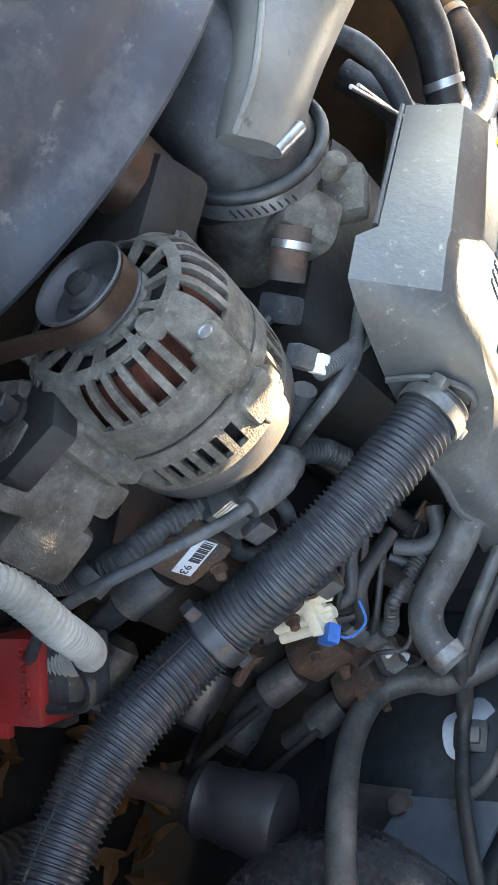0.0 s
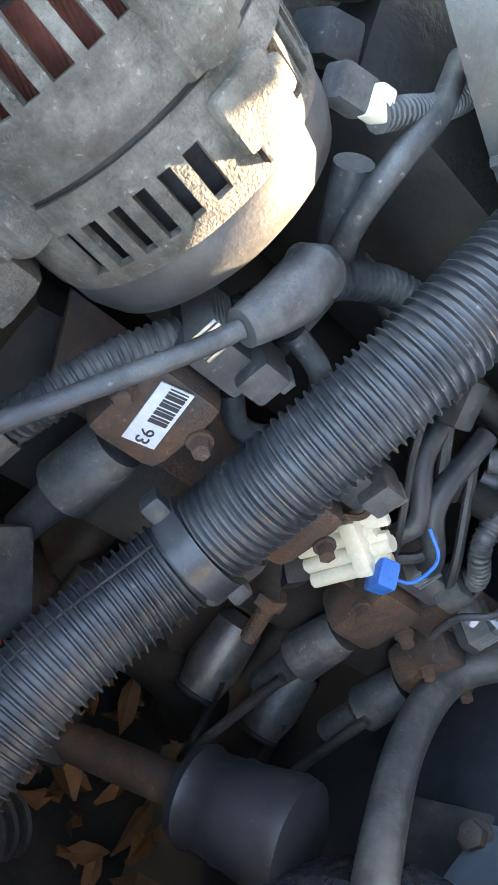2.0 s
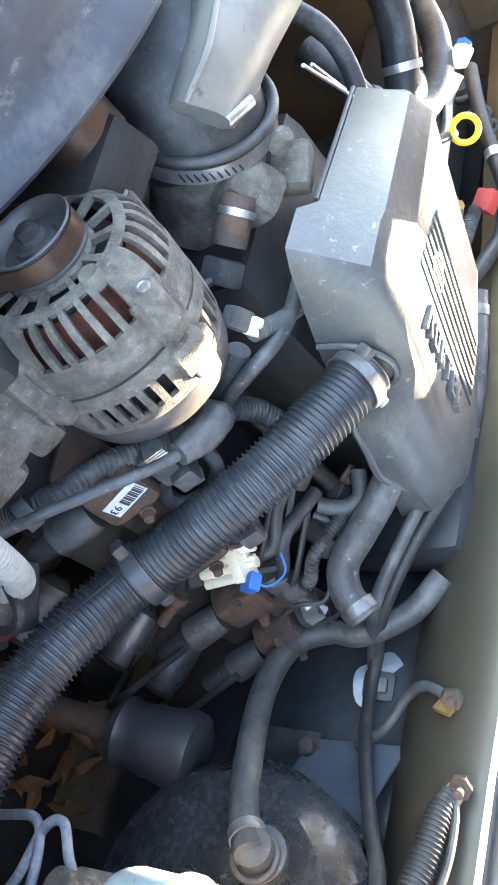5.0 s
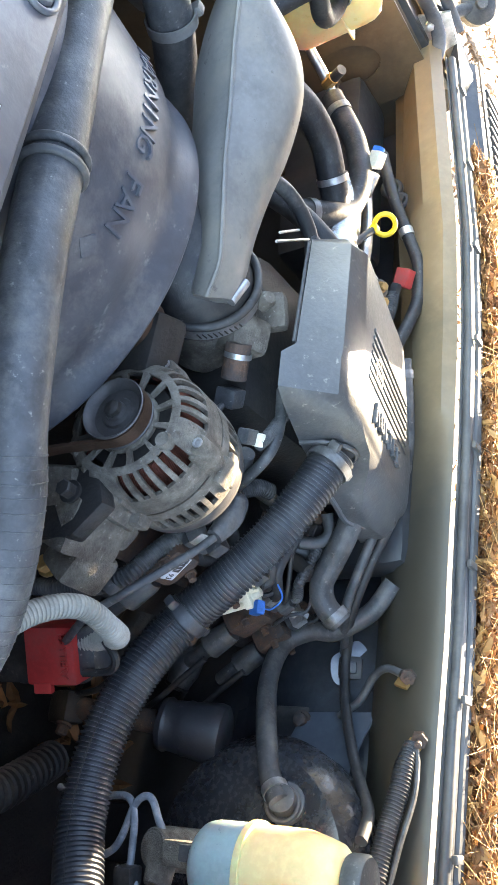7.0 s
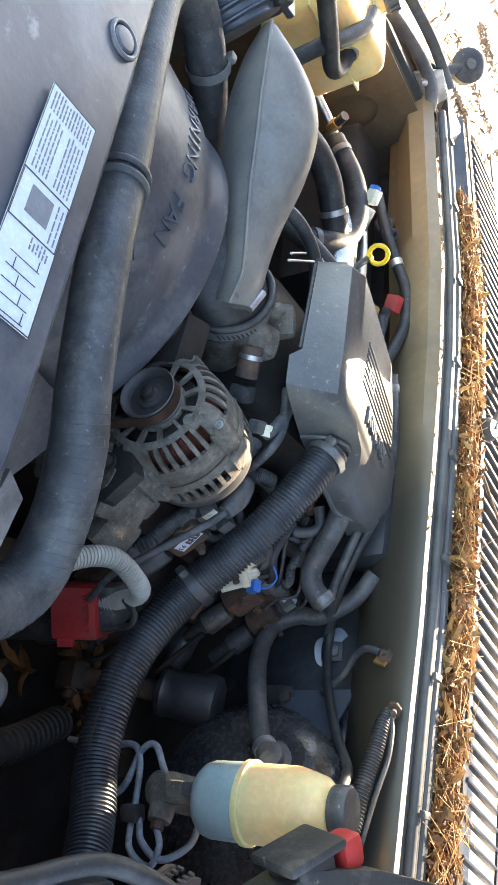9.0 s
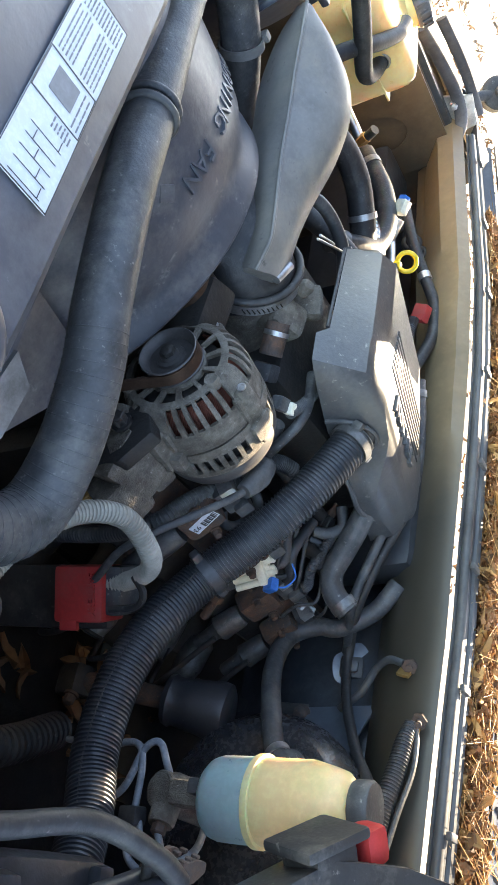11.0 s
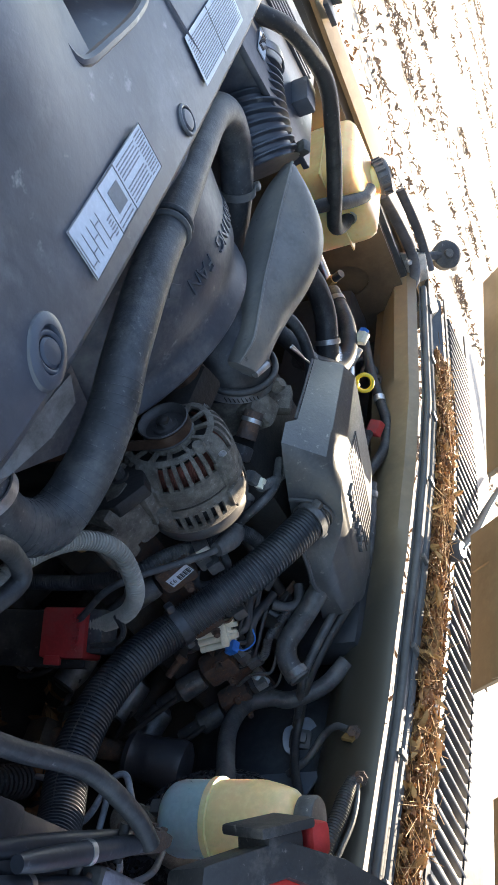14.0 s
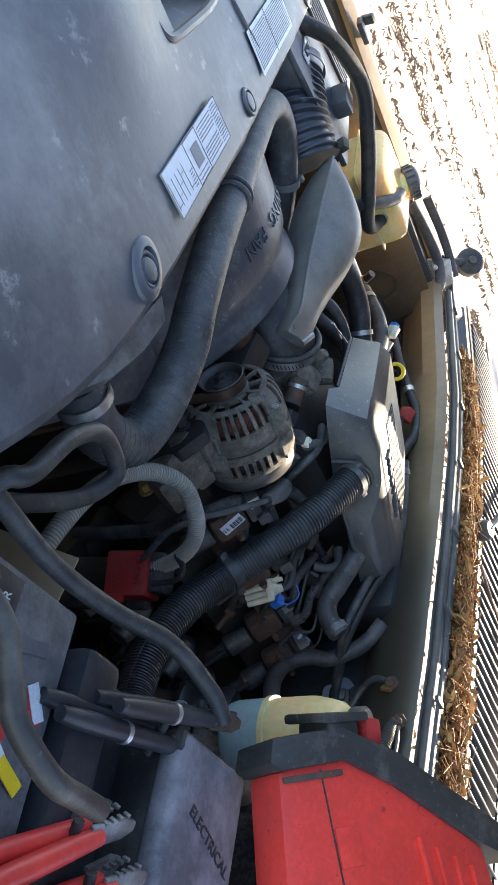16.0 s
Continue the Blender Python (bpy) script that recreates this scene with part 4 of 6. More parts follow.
pul = part("pulley", turned([(0.0035, 0.0050), (0.0030, 0.0095), (0.0075, 0.0105), (0.0080, 0.0150), (0.0110, 0.0165), (0.0115, 0.0255), (0.0020, 0.0290), (0.0, 0.0318), (0.0012, 0.0328), (0.0032, 0.0305), (0.0190, 0.0305), (0.0205, 0.0328), (0.0218, 0.0328), (0.0218, 0.012)], 56), "pulley", alt, "dark grooved pulley")
part("pulley_nut", turned([(-0.0035, 0.0055), (-0.0015, 0.0085), (0.0040, 0.0092)], 6), "dark_metal", pul)
belt = thing("drive_belt", AC, "brown glazed ribbed drive belt over the alternator pulley", "belt")
bp = [(0.0325 * math.sin(radians(d)), 0.0325 * math.cos(radians(d))) for d in range(-75, 94, 9)]
bp = [(-0.075, -0.30), (-0.048, -0.12), (-0.034, -0.02)] + bp + [(0.0335, -0.06), (0.045, -0.16), (0.062, -0.30)]
part("band", strip([[(AC.x + x, AC.y + 0.0040, AC.z + z), (AC.x + x, AC.y + 0.0185, AC.z + z)] for x, z in bp], 0.003), "belt_brown", belt)
for ob in (alt, belt):                                   # the engine sits nose-up
    ob.rotation_euler = Vector((0, 1, 0)).rotation_difference(AN).to_euler()

# bracket that carries the alternator
brk = thing("alternator_bracket", (0.27, 0.34, 0.76), "rough cast-aluminium alternator bracket with bolts", "bracket")
part("arm", block((0.262, 0.335, 0.800), (0.06, 0.07, 0.09), (10, 25, 10), 0.012), "alu", brk)
part("foot", block((0.300, 0.352, 0.800), (0.045, 0.055, 0.05), (5, 40, 0), 0.010), "alu", brk)
part("web", block((0.235, 0.31, 0.775), (0.05, 0.04, 0.11), (0, 10, 20), 0.010), "alu", brk)
part("rear_ear", block((0.262, 0.370, 0.822), (0.03, 0.035, 0.035), (0, 45, 0), 0.008), "alu", brk)
part("front_plate", plate([(-0.03, -0.06), (0.035, -0.05), (0.04, 0.02), (0.01, 0.055), (-0.03, 0.04)], 0.02, face((0.255, 0.298, 0.815), (1, 0, 0), (0, 0, 1)), 0.004), "dark_metal", brk)
for c in ((0.254, 0.290, 0.836), (0.262, 0.292, 0.790), (0.305, 0.345, 0.765)):
    part("bolt", hexbolt(c, (0, -1, 0.15), 0.0085, 0.012), "brass" if c[2] < 0.8 else "dark_metal", brk)

# plug, wiring boot and leads at the back of the alternator
ab = thing("alternator_cable", (0.24, 0.46, 0.88), "grey insulated alternator lead with rubber boot", "cable")
part("boot", sweep([(0.205, 0.475, 0.895), (0.222, 0.470, 0.893), (0.236, 0.463, 0.890), (0.250, 0.455, 0.885)], [0.013, 0.0145, 0.0125, 0.0095], 18), "hose", ab)
part("lead", sweep([(0.250, 0.455, 0.885), (0.268, 0.442, 0.872), (0.300, 0.415, 0.845), (0.325, 0.395, 0.82), (0.345, 0.39, 0.785), (0.36, 0.41, 0.745), (0.37, 0.44, 0.70)], 0.0046, 12), "hose", ab)
part("nut_boss", lathe([(0, 0.014), (0.014, 0.014), (0.02, 0.009)], (0.206, 0.474, 0.885), (0.2, 0.3, 0.9), 18), "hose", ab)
cn = thing("wire_connector", (0.142, 0.45, 0.92), "grey plug-in connector on the alternator", "connector")
part("housing", block((0.146, 0.440, 0.925), (0.017, 0.022, 0.015), (0, 20, 20), 0.003), "hose", cn)
part("insert", block((0.146, 0.452, 0.931), (0.015, 0.01, 0.012), (0, 20, 20), 0.002), "white_plastic", cn)
lm = thing("wire_loom", (0.12, 0.47, 0.9), "thin grey corrugated wire loom", "wire loom")
part("loom", sweep([(0.150, 0.455, 0.930), (0.135, 0.468, 0.932), (0.115, 0.485, 0.930), (0.085, 0.505, 0.930), (0.05, 0.52, 0.925)], 0.0075, 12, 8, ribs=0.0034), "hose", lm)
t2 = thing("coolant_pipe", (0.15, 0.49, 0.87), "bent dark metal pipe beside the alternator", "pipe")
part("pipe", sweep([(0.06, 0.50, 0.925), (0.12, 0.485, 0.935), (0.155, 0.475, 0.930), (0.172, 0.485, 0.90), (0.175, 0.51, 0.86), (0.18, 0.54, 0.80)], 0.0065, 12), "hose", t2)
t3 = thing("heater_pipe", (0.16, 0.5, 0.85), "short grey rubber pipe behind the alternator", "pipe")
part("pipe", sweep([(0.150, 0.470, 0.905), (0.163, 0.495, 0.878), (0.170, 0.515, 0.85), (0.18, 0.53, 0.82)], [0.010, 0.0115, 0.012, 0.008], 14), "hose", t3)
lm2 = thing("wire_loom", (0.2, 0.5, 0.85), "ribbed black wire loom running under the alternator", "wire loom")
part("loom", sweep([(0.16, 0.560, 0.882), (0.163, 0.535, 0.876), (0.185, 0.500, 0.868), (0.225, 0.470, 0.850), (0.265, 0.435, 0.828), (0.298, 0.418, 0.80), (0.305, 0.42, 0.745), (0.300, 0.42, 0.672), (0.286, 0.42, 0.585)], 0.0108, 14, 8, ribs=0.0042), "loom", lm2)
part("loom_clip", band((0.312, 0.410, 0.792), (0.75, -0.2, -0.5), 0.0115, 0.012, 0.002), "hose", lm2)
w1 = thing("wire_bundle", (0.22, 0.52, 0.83), "taped grey wire loop", "wire")
part("wire", sweep([(0.215, 0.50, 0.862), (0.222, 0.525, 0.86), (0.232, 0.540, 0.845), (0.248, 0.533, 0.828), (0.252, 0.515, 0.822), (0.243, 0.498, 0.83)], 0.0065, 10), "hose", w1)

# ---- engine ----
eng = thing("engine_block", (0, 0.6, 0.4), "dark grimy engine block and intake manifold", "engine")
part("block", block((-0.04, 0.62, 0.56), (0.44, 0.46, 0.36), bevel=0.03), "dark_metal", eng)
part("intake_manifold", block((-0.01, 0.62, 0.83), (0.22, 0.34, 0.16), bevel=0.03), "dark_metal", eng)
part("valve_cover", block((0.235, 0.64, 0.70), (0.10, 0.46, 0.09), (0, 38, 0), 0.02), "dark_metal", eng)
part("valve_cover", block((-0.27, 0.64, 0.70), (0.10, 0.46, 0.09), (0, -38, 0), 0.02), "dark_metal", eng)
part("timing_cover", block((-0.02, 0.36, 0.60), (0.34, 0.08, 0.36), bevel=0.03), "dark_metal", eng)
part("water_pump", lathe([(0.28, 0.05), (0.30, 0.075), (0.36, 0.08)], (-0.03, 0, 0.74), (0, 1, 0), 28), "alu", eng)
part("thermostat_neck", sweep([(-0.19, 0.37, 0.83), (-0.16, 0.38, 0.80), (-0.10, 0.38, 0.78)], 0.022, 14), "alu", eng)
part("tensioner_bracket", block((0.085, 0.315, 0.86), (0.07, 0.05, 0.09), (0, 20, 15), 0.01), "dark_metal", eng)
part("idler", lathe([(0.275, 0.030), (0.305, 0.030)], (0.075, 0, 0.875), (0, 1, 0), 28), "belt_brown", eng)
fan = thing("cooling_fan", (-0.02, 0.17, 0.72), "black plastic radiator fan inside the shroud", "fan")
part("hub", lathe([(0.14, 0.05), (0.15, 0.07), (0.20, 0.07), (0.24, 0.03)], (-0.02, 0, 0.722), (0, 1, 0), 24), "dark_metal", fan)
for k in range(9):
    a = 2 * math.pi * k / 9
    part("blade", strip([[(-0.02 + r * math.cos(a - w), 0.16, 0.722 + r * math.sin(a - w)), (-0.02 + r * math.cos(a + w), 0.20, 0.722 + r * math.sin(a + w))] for r, w in ((0.06, 0.2), (0.14, 0.22), (0.215, 0.25))], 0.003), "rubber", fan)

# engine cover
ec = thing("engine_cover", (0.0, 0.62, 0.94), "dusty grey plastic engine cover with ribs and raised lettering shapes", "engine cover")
secs = [  # x, front-bottom (y, z), crease (y, z), rib line (y, z), rear (y, z), skirt (y, z)
    (-0.130, 0.480, 0.962, 0.497, 1.000, 0.525, 1.007, 0.705, 0.972, 0.720, 0.92),
    (-0.114, 0.466, 0.971, 0.491, 1.011, 0.518, 1.020, 0.735, 0.974, 0.750, 0.92),
    (0.036, 0.449, 0.971, 0.479, 1.014, 0.515, 1.022, 0.805, 0.958, 0.820, 0.90),
    (0.050, 0.437, 0.960, 0.475, 1.014, 0.515, 1.022, 0.805, 0.958, 0.820, 0.90),
    (0.097, 0.430, 0.964, 0.473, 1.014, 0.515, 1.021, 0.800, 0.957, 0.815, 0.90),
    (0.106, 0.447, 0.960, 0.492, 1.010, 0.525, 1.017, 0.798, 0.956, 0.812, 0.90),
    (0.113, 0.490, 0.948, 0.530, 1.004, 0.552, 1.009, 0.795, 0.955, 0.808, 0.90),
    (0.119, 0.528, 0.938, 0.566, 0.998, 0.582, 1.001, 0.792, 0.953, 0.804, 0.90),
    (0.125, 0.590, 0.930, 0.598, 0.965, 0.612, 0.986, 0.787, 0.950, 0.798, 0.90),
    (0.142, 0.612, 0.930, 0.622, 0.952, 0.640, 0.966, 0.778, 0.947, 0.790, 0.90),
    (0.152, 0.640, 0.930, 0.652, 0.945, 0.668, 0.952, 0.764, 0.945, 0.776, 0.90),
    (0.160, 0.680, 0.925, 0.692, 0.934, 0.704, 0.940, 0.762, 0.940, 0.772, 0.90)]
eb = bmesh.new()
lanes = []
for x, yb, zb, yc, zc, yt, zt, yr, zr, ys, zs in secs:
    lanes.append([eb.verts.new(p) for p in ((x, yb + 0.020, zb - 0.006), (x, yb, zb), (x, yc, zc), (x, yt, zt), (x, yr, zr), (x, ys, zs))])
for i in range(len(lanes) - 1):
    for j in range(5):
        eb.faces.new((lanes[i][j], lanes[i + 1][j], lanes[i + 1][j + 1], lanes[i][j + 1]))
eb.faces.new(lanes[0][::-1])
eb.faces.new(lanes[-1])
bmesh.ops.bevel(eb, geom=[e for e in eb.edges if len(e.link_faces) == 2 and e.calc_face_angle() > 0.16 and e.calc_length() > 0.03], offset=0.008, segments=3, affect="EDGES", profile=0.5, clamp_overlap=True)
part("shell", eb, "vortec", ec)


def on_cover(x, y, lift=0.0):
    """A point on the sloping top of the engine cover."""
    return (x, y, 1.022 - 0.221 * (y - 0.515) + lift)


for k in range(7):
    x = 0.040 - 0.0125 * k
    y0 = 0.535 + 0.004 * k
    part("rib", block(on_cover(x, (y0 + 0.765) / 2, 0.0), (0.0055, 0.765 - y0, 0.0045), (-12.4, 0, 0), 0.0016), "vortec", ec)
TOPM = face(on_cover(0.072, 0.640, 0.0015), (0, 0.976, -0.216), (-1, 0, 0))
for k, bars in enumerate((((-0.006, 0, 0.004, 0.030, -14), (0.004, 0, 0.004, 0.026, 14)), ((-0.006, 0, 0.004, 0.020, 0), (0.006, 0, 0.004, 0.020, 0), (0, 0.010, 0.014, 0.004, 0), (0, -0.010, 0.014, 0.004, 0)),
                          ((-0.005, 0, 0.004, 0.024, 0), (0.002, 0.008, 0.012, 0.004, 0), (0.004, -0.006, 0.004, 0.012, 25)), ((0, 0.010, 0.018, 0.004, 0), (0, -0.001, 0.004, 0.020, 0)),
                          ((-0.005, 0, 0.004, 0.024, 0), (0.002, 0.010, 0.013, 0.004, 0), (0.001, 0, 0.010, 0.004, 0), (0.002, -0.010, 0.013, 0.004, 0)), ((-0.005, 0, 0.004, 0.020, 0), (0.002, 0.010, 0.014, 0.004, 0), (0.002, -0.010, 0.014, 0.004, 0)))):
    g = bmesh.new()
    for bx_, by_, bw, bh_, tilt in bars:
        block((bx_ - 0.0625 + 0.025 * k, by_, 0), (bw, bh_, 0.006), (0, 0, tilt), 0.0012, g)
    g.transform(TOPM)
    part("emblem_bar", g, "hose", ec)
hole = bmesh.new()
ring((0, 0, 0), (0, 0, 1), 0.0175, 0.0022, 28, hole)
lathe([(-0.003, 0.0165), (0.0006, 0.0165), (0.0008, 0.001)], (0, 0, 0), (0, 0, 1), 28, hole)
hole.transform(Matrix.Translation(on_cover(0.012, 0.588)) @ Euler((radians(-12.4), 0, 0)).to_matrix().to_4x4())
part("cap_hole", hole, "rubber", ec)
part("conduit_arch", sweep([(0.1195, 0.523, 0.940), (0.121, 0.533, 0.972), (0.1225, 0.556, 0.990), (0.1235, 0.580, 0.985), (0.125, 0.592, 0.962)], 0.0032, 8, 6), "vortec", ec)
part("flange_edge", sweep([(0.127, 0.594, 0.930), (0.143, 0.612, 0.928), (0.153, 0.642, 0.927), (0.160, 0.682, 0.922), (0.158, 0.715, 0.930), (0.150, 0.748, 0.938), (0.145, 0.768, 0.930)], 0.0038, 8, 8), "vortec", ec)
part("side_tab", block((-0.136, 0.497, 0.960), (0.014, 0.020, 0.010), bevel=0.003), "vortec", ec)
part("front_lip", sweep([(-0.114, 0.465, 0.968), (0.034, 0.4485, 0.968)], 0.0022, 8, 4), "vortec", ec)

# large corrugated conduit
cd = thing("corrugated_conduit", (0.32, 0.52, 0.78), "large grey-black corrugated wiring conduit with a plastic strap", "conduit")
CD = [(0.126, 0.558, 0.968), (0.170, 0.547, 0.945), (0.224, 0.536, 0.908), (0.271, 0.528, 0.862), (0.321, 0.522, 0.804), (0.385, 0.494, 0.772), (0.455, 0.475, 0.754), (0.535, 0.462, 0.754), (0.60, 0.448, 0.776), (0.66, 0.42, 0.80)]
part("tube", sweep(CD, 0.0255, 24, 10, ribs=0.0050, depth=0.105), "conduit", cd)
run_cd = spline(CD, 10)
at_strap = min(range(1, len(run_cd) - 1), key=lambda i: abs(run_cd[i].x - 0.315))
sc, sd = run_cd[at_strap], (run_cd[at_strap + 1] - run_cd[at_strap - 1]).normalized()
lug_up = (Vector((-0.45, -0.75, 0.2)) - sd * Vector((-0.45, -0.75, 0.2)).dot(sd)).normalized()
st = part("strap", band(sc, sd, 0.0252, 0.014, 0.0028, 36), "conduit", cd, "grey plastic strap")
for q in (1, -1):
    lg = block((0, 0, 0), (0.012, 0.018, 0.014), bevel=0.003)
    lg.transform(face(sc + lug_up * 0.029 * q, sd, lug_up))
    part("strap_lug", lg, "conduit", st)
tip = part("end_clamp", band((0.138, 0.554, 0.963), (-0.82, 0.28, 0.45), 0.0262, 0.011, 0.002, 32), "shield_metal", cd, "dull steel end clamp")
part("clamp_buckle", block((0.128, 0.536, 0.978), (0.018, 0.010, 0.014), (0, 40, 15), 0.003), "shield_metal", tip)
part("clamp_tab", block((0.143, 0.578, 0.972), (0.010, 0.008, 0.016), (0, 40, 0), 0.002), "shield_metal", tip)
part("split_seam", sweep([(x + 0.004, y - 0.0242, z + 0.006) for x, y, z in CD[4:9]], 0.0010, 6, 10), "rubber", cd)

# red battery terminal box and its loom
rb = thing("terminal_box", (0.378, 0.43, 0.66), "red plastic battery terminal box with a grey base", "terminal box")
part("lid", block((0.377, 0.425, 0.704), (0.064, 0.056, 0.062), (0, 4, 3), 0.005), "red", rb)
part("latch", block((0.412, 0.402, 0.690), (0.012, 0.008, 0.022), (0, 4, 3), 0.002), "red", rb)
part("base", block((0.376, 0.430, 0.744), (0.056, 0.050, 0.022), (0, 4, 3), 0.006), "hose", rb)
part("support", block((0.377, 0.448, 0.64), (0.075, 0.02, 0.16), (0, 4, 3), 0.005), "rubber", rb)
lettering("lettering", "BATTERY", 0.012, face((0.379, 0.3955, 0.722), (1, 0.05, -0.07), (0, 0, 1)), "red", rb, 0.0012)
rb.location, rb.rotation_euler = (0.370, 0.440, 0.660), (radians(-12), 0, radians(24))
lo = thing("wire_loom", (0.37, 0.34, 0.75), "pale grey corrugated loom arching out of the terminal box", "wire loom")
part("loom", sweep([(0.362, 0.438, 0.738), (0.360, 0.432, 0.775), (0.366, 0.400, 0.822), (0.370, 0.350, 0.858), (0.362, 0.295, 0.864), (0.385, 0.244, 0.85), (0.444, 0.20, 0.835), (0.533, 0.18, 0.82), (0.585, 0.197, 0.80), (0.63, 0.22, 0.77)], 0.0112, 16, 10, ribs=0.0040), "loom_pale", lo)
lo2 = thing("ground_wire", (0.39, 0.43, 0.74), "thin black wire from the terminal box", "wire")
part("wire", sweep([(0.395, 0.432, 0.752), (0.392, 0.435, 0.785), (0.382, 0.425, 0.80), (0.365, 0.415, 0.79)], 0.0042, 8), "rubber", lo2)

# ignition coils, leads and plug shields
def coil(y, x, z, sticker_on, rusty):
    c = thing("ignition_coil", (x, y, z - 0.03), "rusty ignition coil with rubber boot" + (" and white numbered sticker" if sticker_on else ""), "ignition coil", "ignition coils")
    T = pose(x, y, z, 0, -32, 0)
    b = block((0, 0, 0), (0.036, 0.046, 0.052), bevel=0.010)
    b.transform(T)
    part("can", b, "rust", c)
    b = block((-0.012, 0.004, 0.040), (0.045, 0.040, 0.022), bevel=0.004)
    b.transform(T)
    part("cap", b, "hose", c)
    for k in range(6):
        b = block((-0.004, -0.016 + 0.0026 * k, 0.047), (0.034, 0.0018, 0.018), bevel=0.0004)
        b.transform(T)
        part("lamination", b, "alu_bright", c)
    b = block((0.006, 0.022, 0.048), (0.026, 0.018, 0.020), bevel=0.003)
    b.transform(T)
    pl = part("plug", b, "hose", c)
    b = block((0.006, 0.034, 0.052), (0.014, 0.006, 0.008), bevel=0.001)
    b.transform(T)
    part("tab", b, "duct", pl)
    b = lathe([(-0.030, 0.015), (-0.036, 0.017), (-0.070, 0.0185), (-0.074, 0.013), (-0.078, 0.0115), (-0.108, 0.010), (-0.112, 0.007)], (0.002, 0.004, 0), (0, 0, 1), 18)
    b.transform(T)
    part("boot", b, "hose", c, "grey rubber boot")
    for s in (-1, 1):
        b = hexbolt((0.016, s * 0.024, 0.005), (1, 0, 0), 0.005, 0.008)
        b.transform(T)
        part("bolt", b, "rust", c)
    if sticker_on:
        m = T @ face((0.0208, -0.002, 0.004), (0, 0, -1), (0, 1, 0))
        m = T @ Matrix.Translation((0.0187, -0.002, 0.004)) @ face(None, (0, 0, -1), (0, 1, 0)) @ pose(0, 0, 0, 0, 0, 12)
        lb = part("sticker", plate([(-0.018, -0.0085), (0.018, -0.0085), (0.018, 0.0085), (-0.018, 0.0085)], 0.0008, m, 0.0), "label", c, "white sticker with bars and a number")
        for k in range(13):
            part("bar", plate([(0, -0.003), (0.0007 + 0.0005 * (k % 3), -0.003), (0.0007 + 0.0005 * (k % 3), 0.0065), (0, 0.0065)], 0.0003, m @ Matrix.Translation((-0.017 + 0.0017 * k, 0, 0.0004))), "ink", lb)
        lettering("number", "93", 0.010, m @ pose(0.0125, 0.000, 0.0004, 0, 0, 0), "ink", lb, 0.0002)
    return c


coil(0.464, 0.266, 0.820, True, True)
coil(0.575, 0.268, 0.805, False, True)
coil(0.705, 0.272, 0.768, False, True)
coil(0.797, 0.280, 0.758, False, True)
for y0, x1, y1, z1 in ((0.480, 0.36, 0.50, 0.60), (0.575, 0.34, 0.60, 0.60), (0.690, 0.325, 0.735, 0.605), (0.785, 0.335, 0.815, 0.605)):
    ld = thing("spark_plug_lead", (0.33, y0, 0.62), "black spark plug lead drooping from its coil", "spark plug lead", "spark plug leads")
    part("wire", sweep([(0.33, y0 + 0.004, 0.715), (0.355, y0 + 0.01, 0.675), (0.385, y0 + 0.02, 0.625), (0.39, y1, 0.585), (0.37, y1 + 0.02, 0.57), (x1, y1, z1)], 0.0042, 10), "rubber", ld)
    shd = part("heat_shield", lathe([(-0.04, 0.012), (-0.03, 0.022), (0.01, 0.0235), (0.035, 0.018), (0.04, 0.010)], (x1 - 0.02, y1, z1 - 0.012), (0.75, 0, -0.35), 22), "shield_metal", ld, "dull metal plug boot shield")
    part("rim", ring((x1 + 0.012, y1, z1 - 0.027), (0.75, 0, -0.35), 0.017, 0.003, 22), "dark_metal", shd)
rail = thing("coil_bracket", (0.25, 0.62, 0.76), "rusty steel coil mounting bracket", "bracket")
part("plate", plate([(-0.20, -0.03), (0.20, -0.03), (0.22, 0.02), (-0.22, 0.02)], 0.005, face((0.245, 0.635, 0.785), (0, 1, 0), (-0.85, 0, 0.5)), 0.001), "rust", rail)
part("arm", sweep([(0.27, 0.60, 0.77), (0.285, 0.62, 0.755), (0.296, 0.638, 0.74)], 0.010, 10, flat=0.4), "dark_metal", rail)
part("stud", rod((0.296, 0.638, 0.745), (0.318, 0.648, 0.722), 0.006, 10), "rust", rail)
part("stud_nut", lathe([(0, 0.011), (0.009, 0.011)], (0.292, 0.636, 0.747), (0.022, 0.01, -0.023), 6), "rust", rail)

wc = thing("wire_connector", (0.258, 0.648, 0.765), "cream multi-way wire connector with a blue clip", "connector")
cdir = Vector((-0.014, 0.004, 0.058)).normalized()
base = Vector((0.270, 0.634, 0.768))
for k in range(4):
    off = Vector((0.0062 * (k - 1.5), 0.0082 * (k - 1.5), 0.001 * (k - 1.5)))
    part("cell", rod(base + off, base + off + cdir * (0.062 - 0.006 * (k % 2)), 0.0052, 10), "white_plastic", wc)
part("shell", block(base + cdir * 0.043, (0.024, 0.036, 0.012), (0, -14, -37), 0.003), "white_plastic", wc)
for k in range(3):
    part("locking_finger", block(base + cdir * (0.058 - 0.004 * k) + Vector((0.006, 0.0085, 0.0)) * (k - 1), (0.006, 0.007, 0.016), (0, -14, -37), 0.0015), "white_plastic", wc)
part("clip", block(base + cdir * 0.052 + Vector((0.018, 0.014, 0.0)), (0.018, 0.013, 0.020), (25, 0, 0), 0.003), "blue", wc, "blue plastic clip")
part("blue_wire", sweep([base + cdir * 0.055 + Vector((0.018, 0.014, 0)), base + cdir * 0.068 + Vector((0.022, 0.022, 0)), base + cdir * 0.080 + Vector((0.012, 0.020, 0.004)), base + cdir * 0.078 + Vector((-0.004, 0.010, 0.004))], 0.0012, 8), "blue", wc)
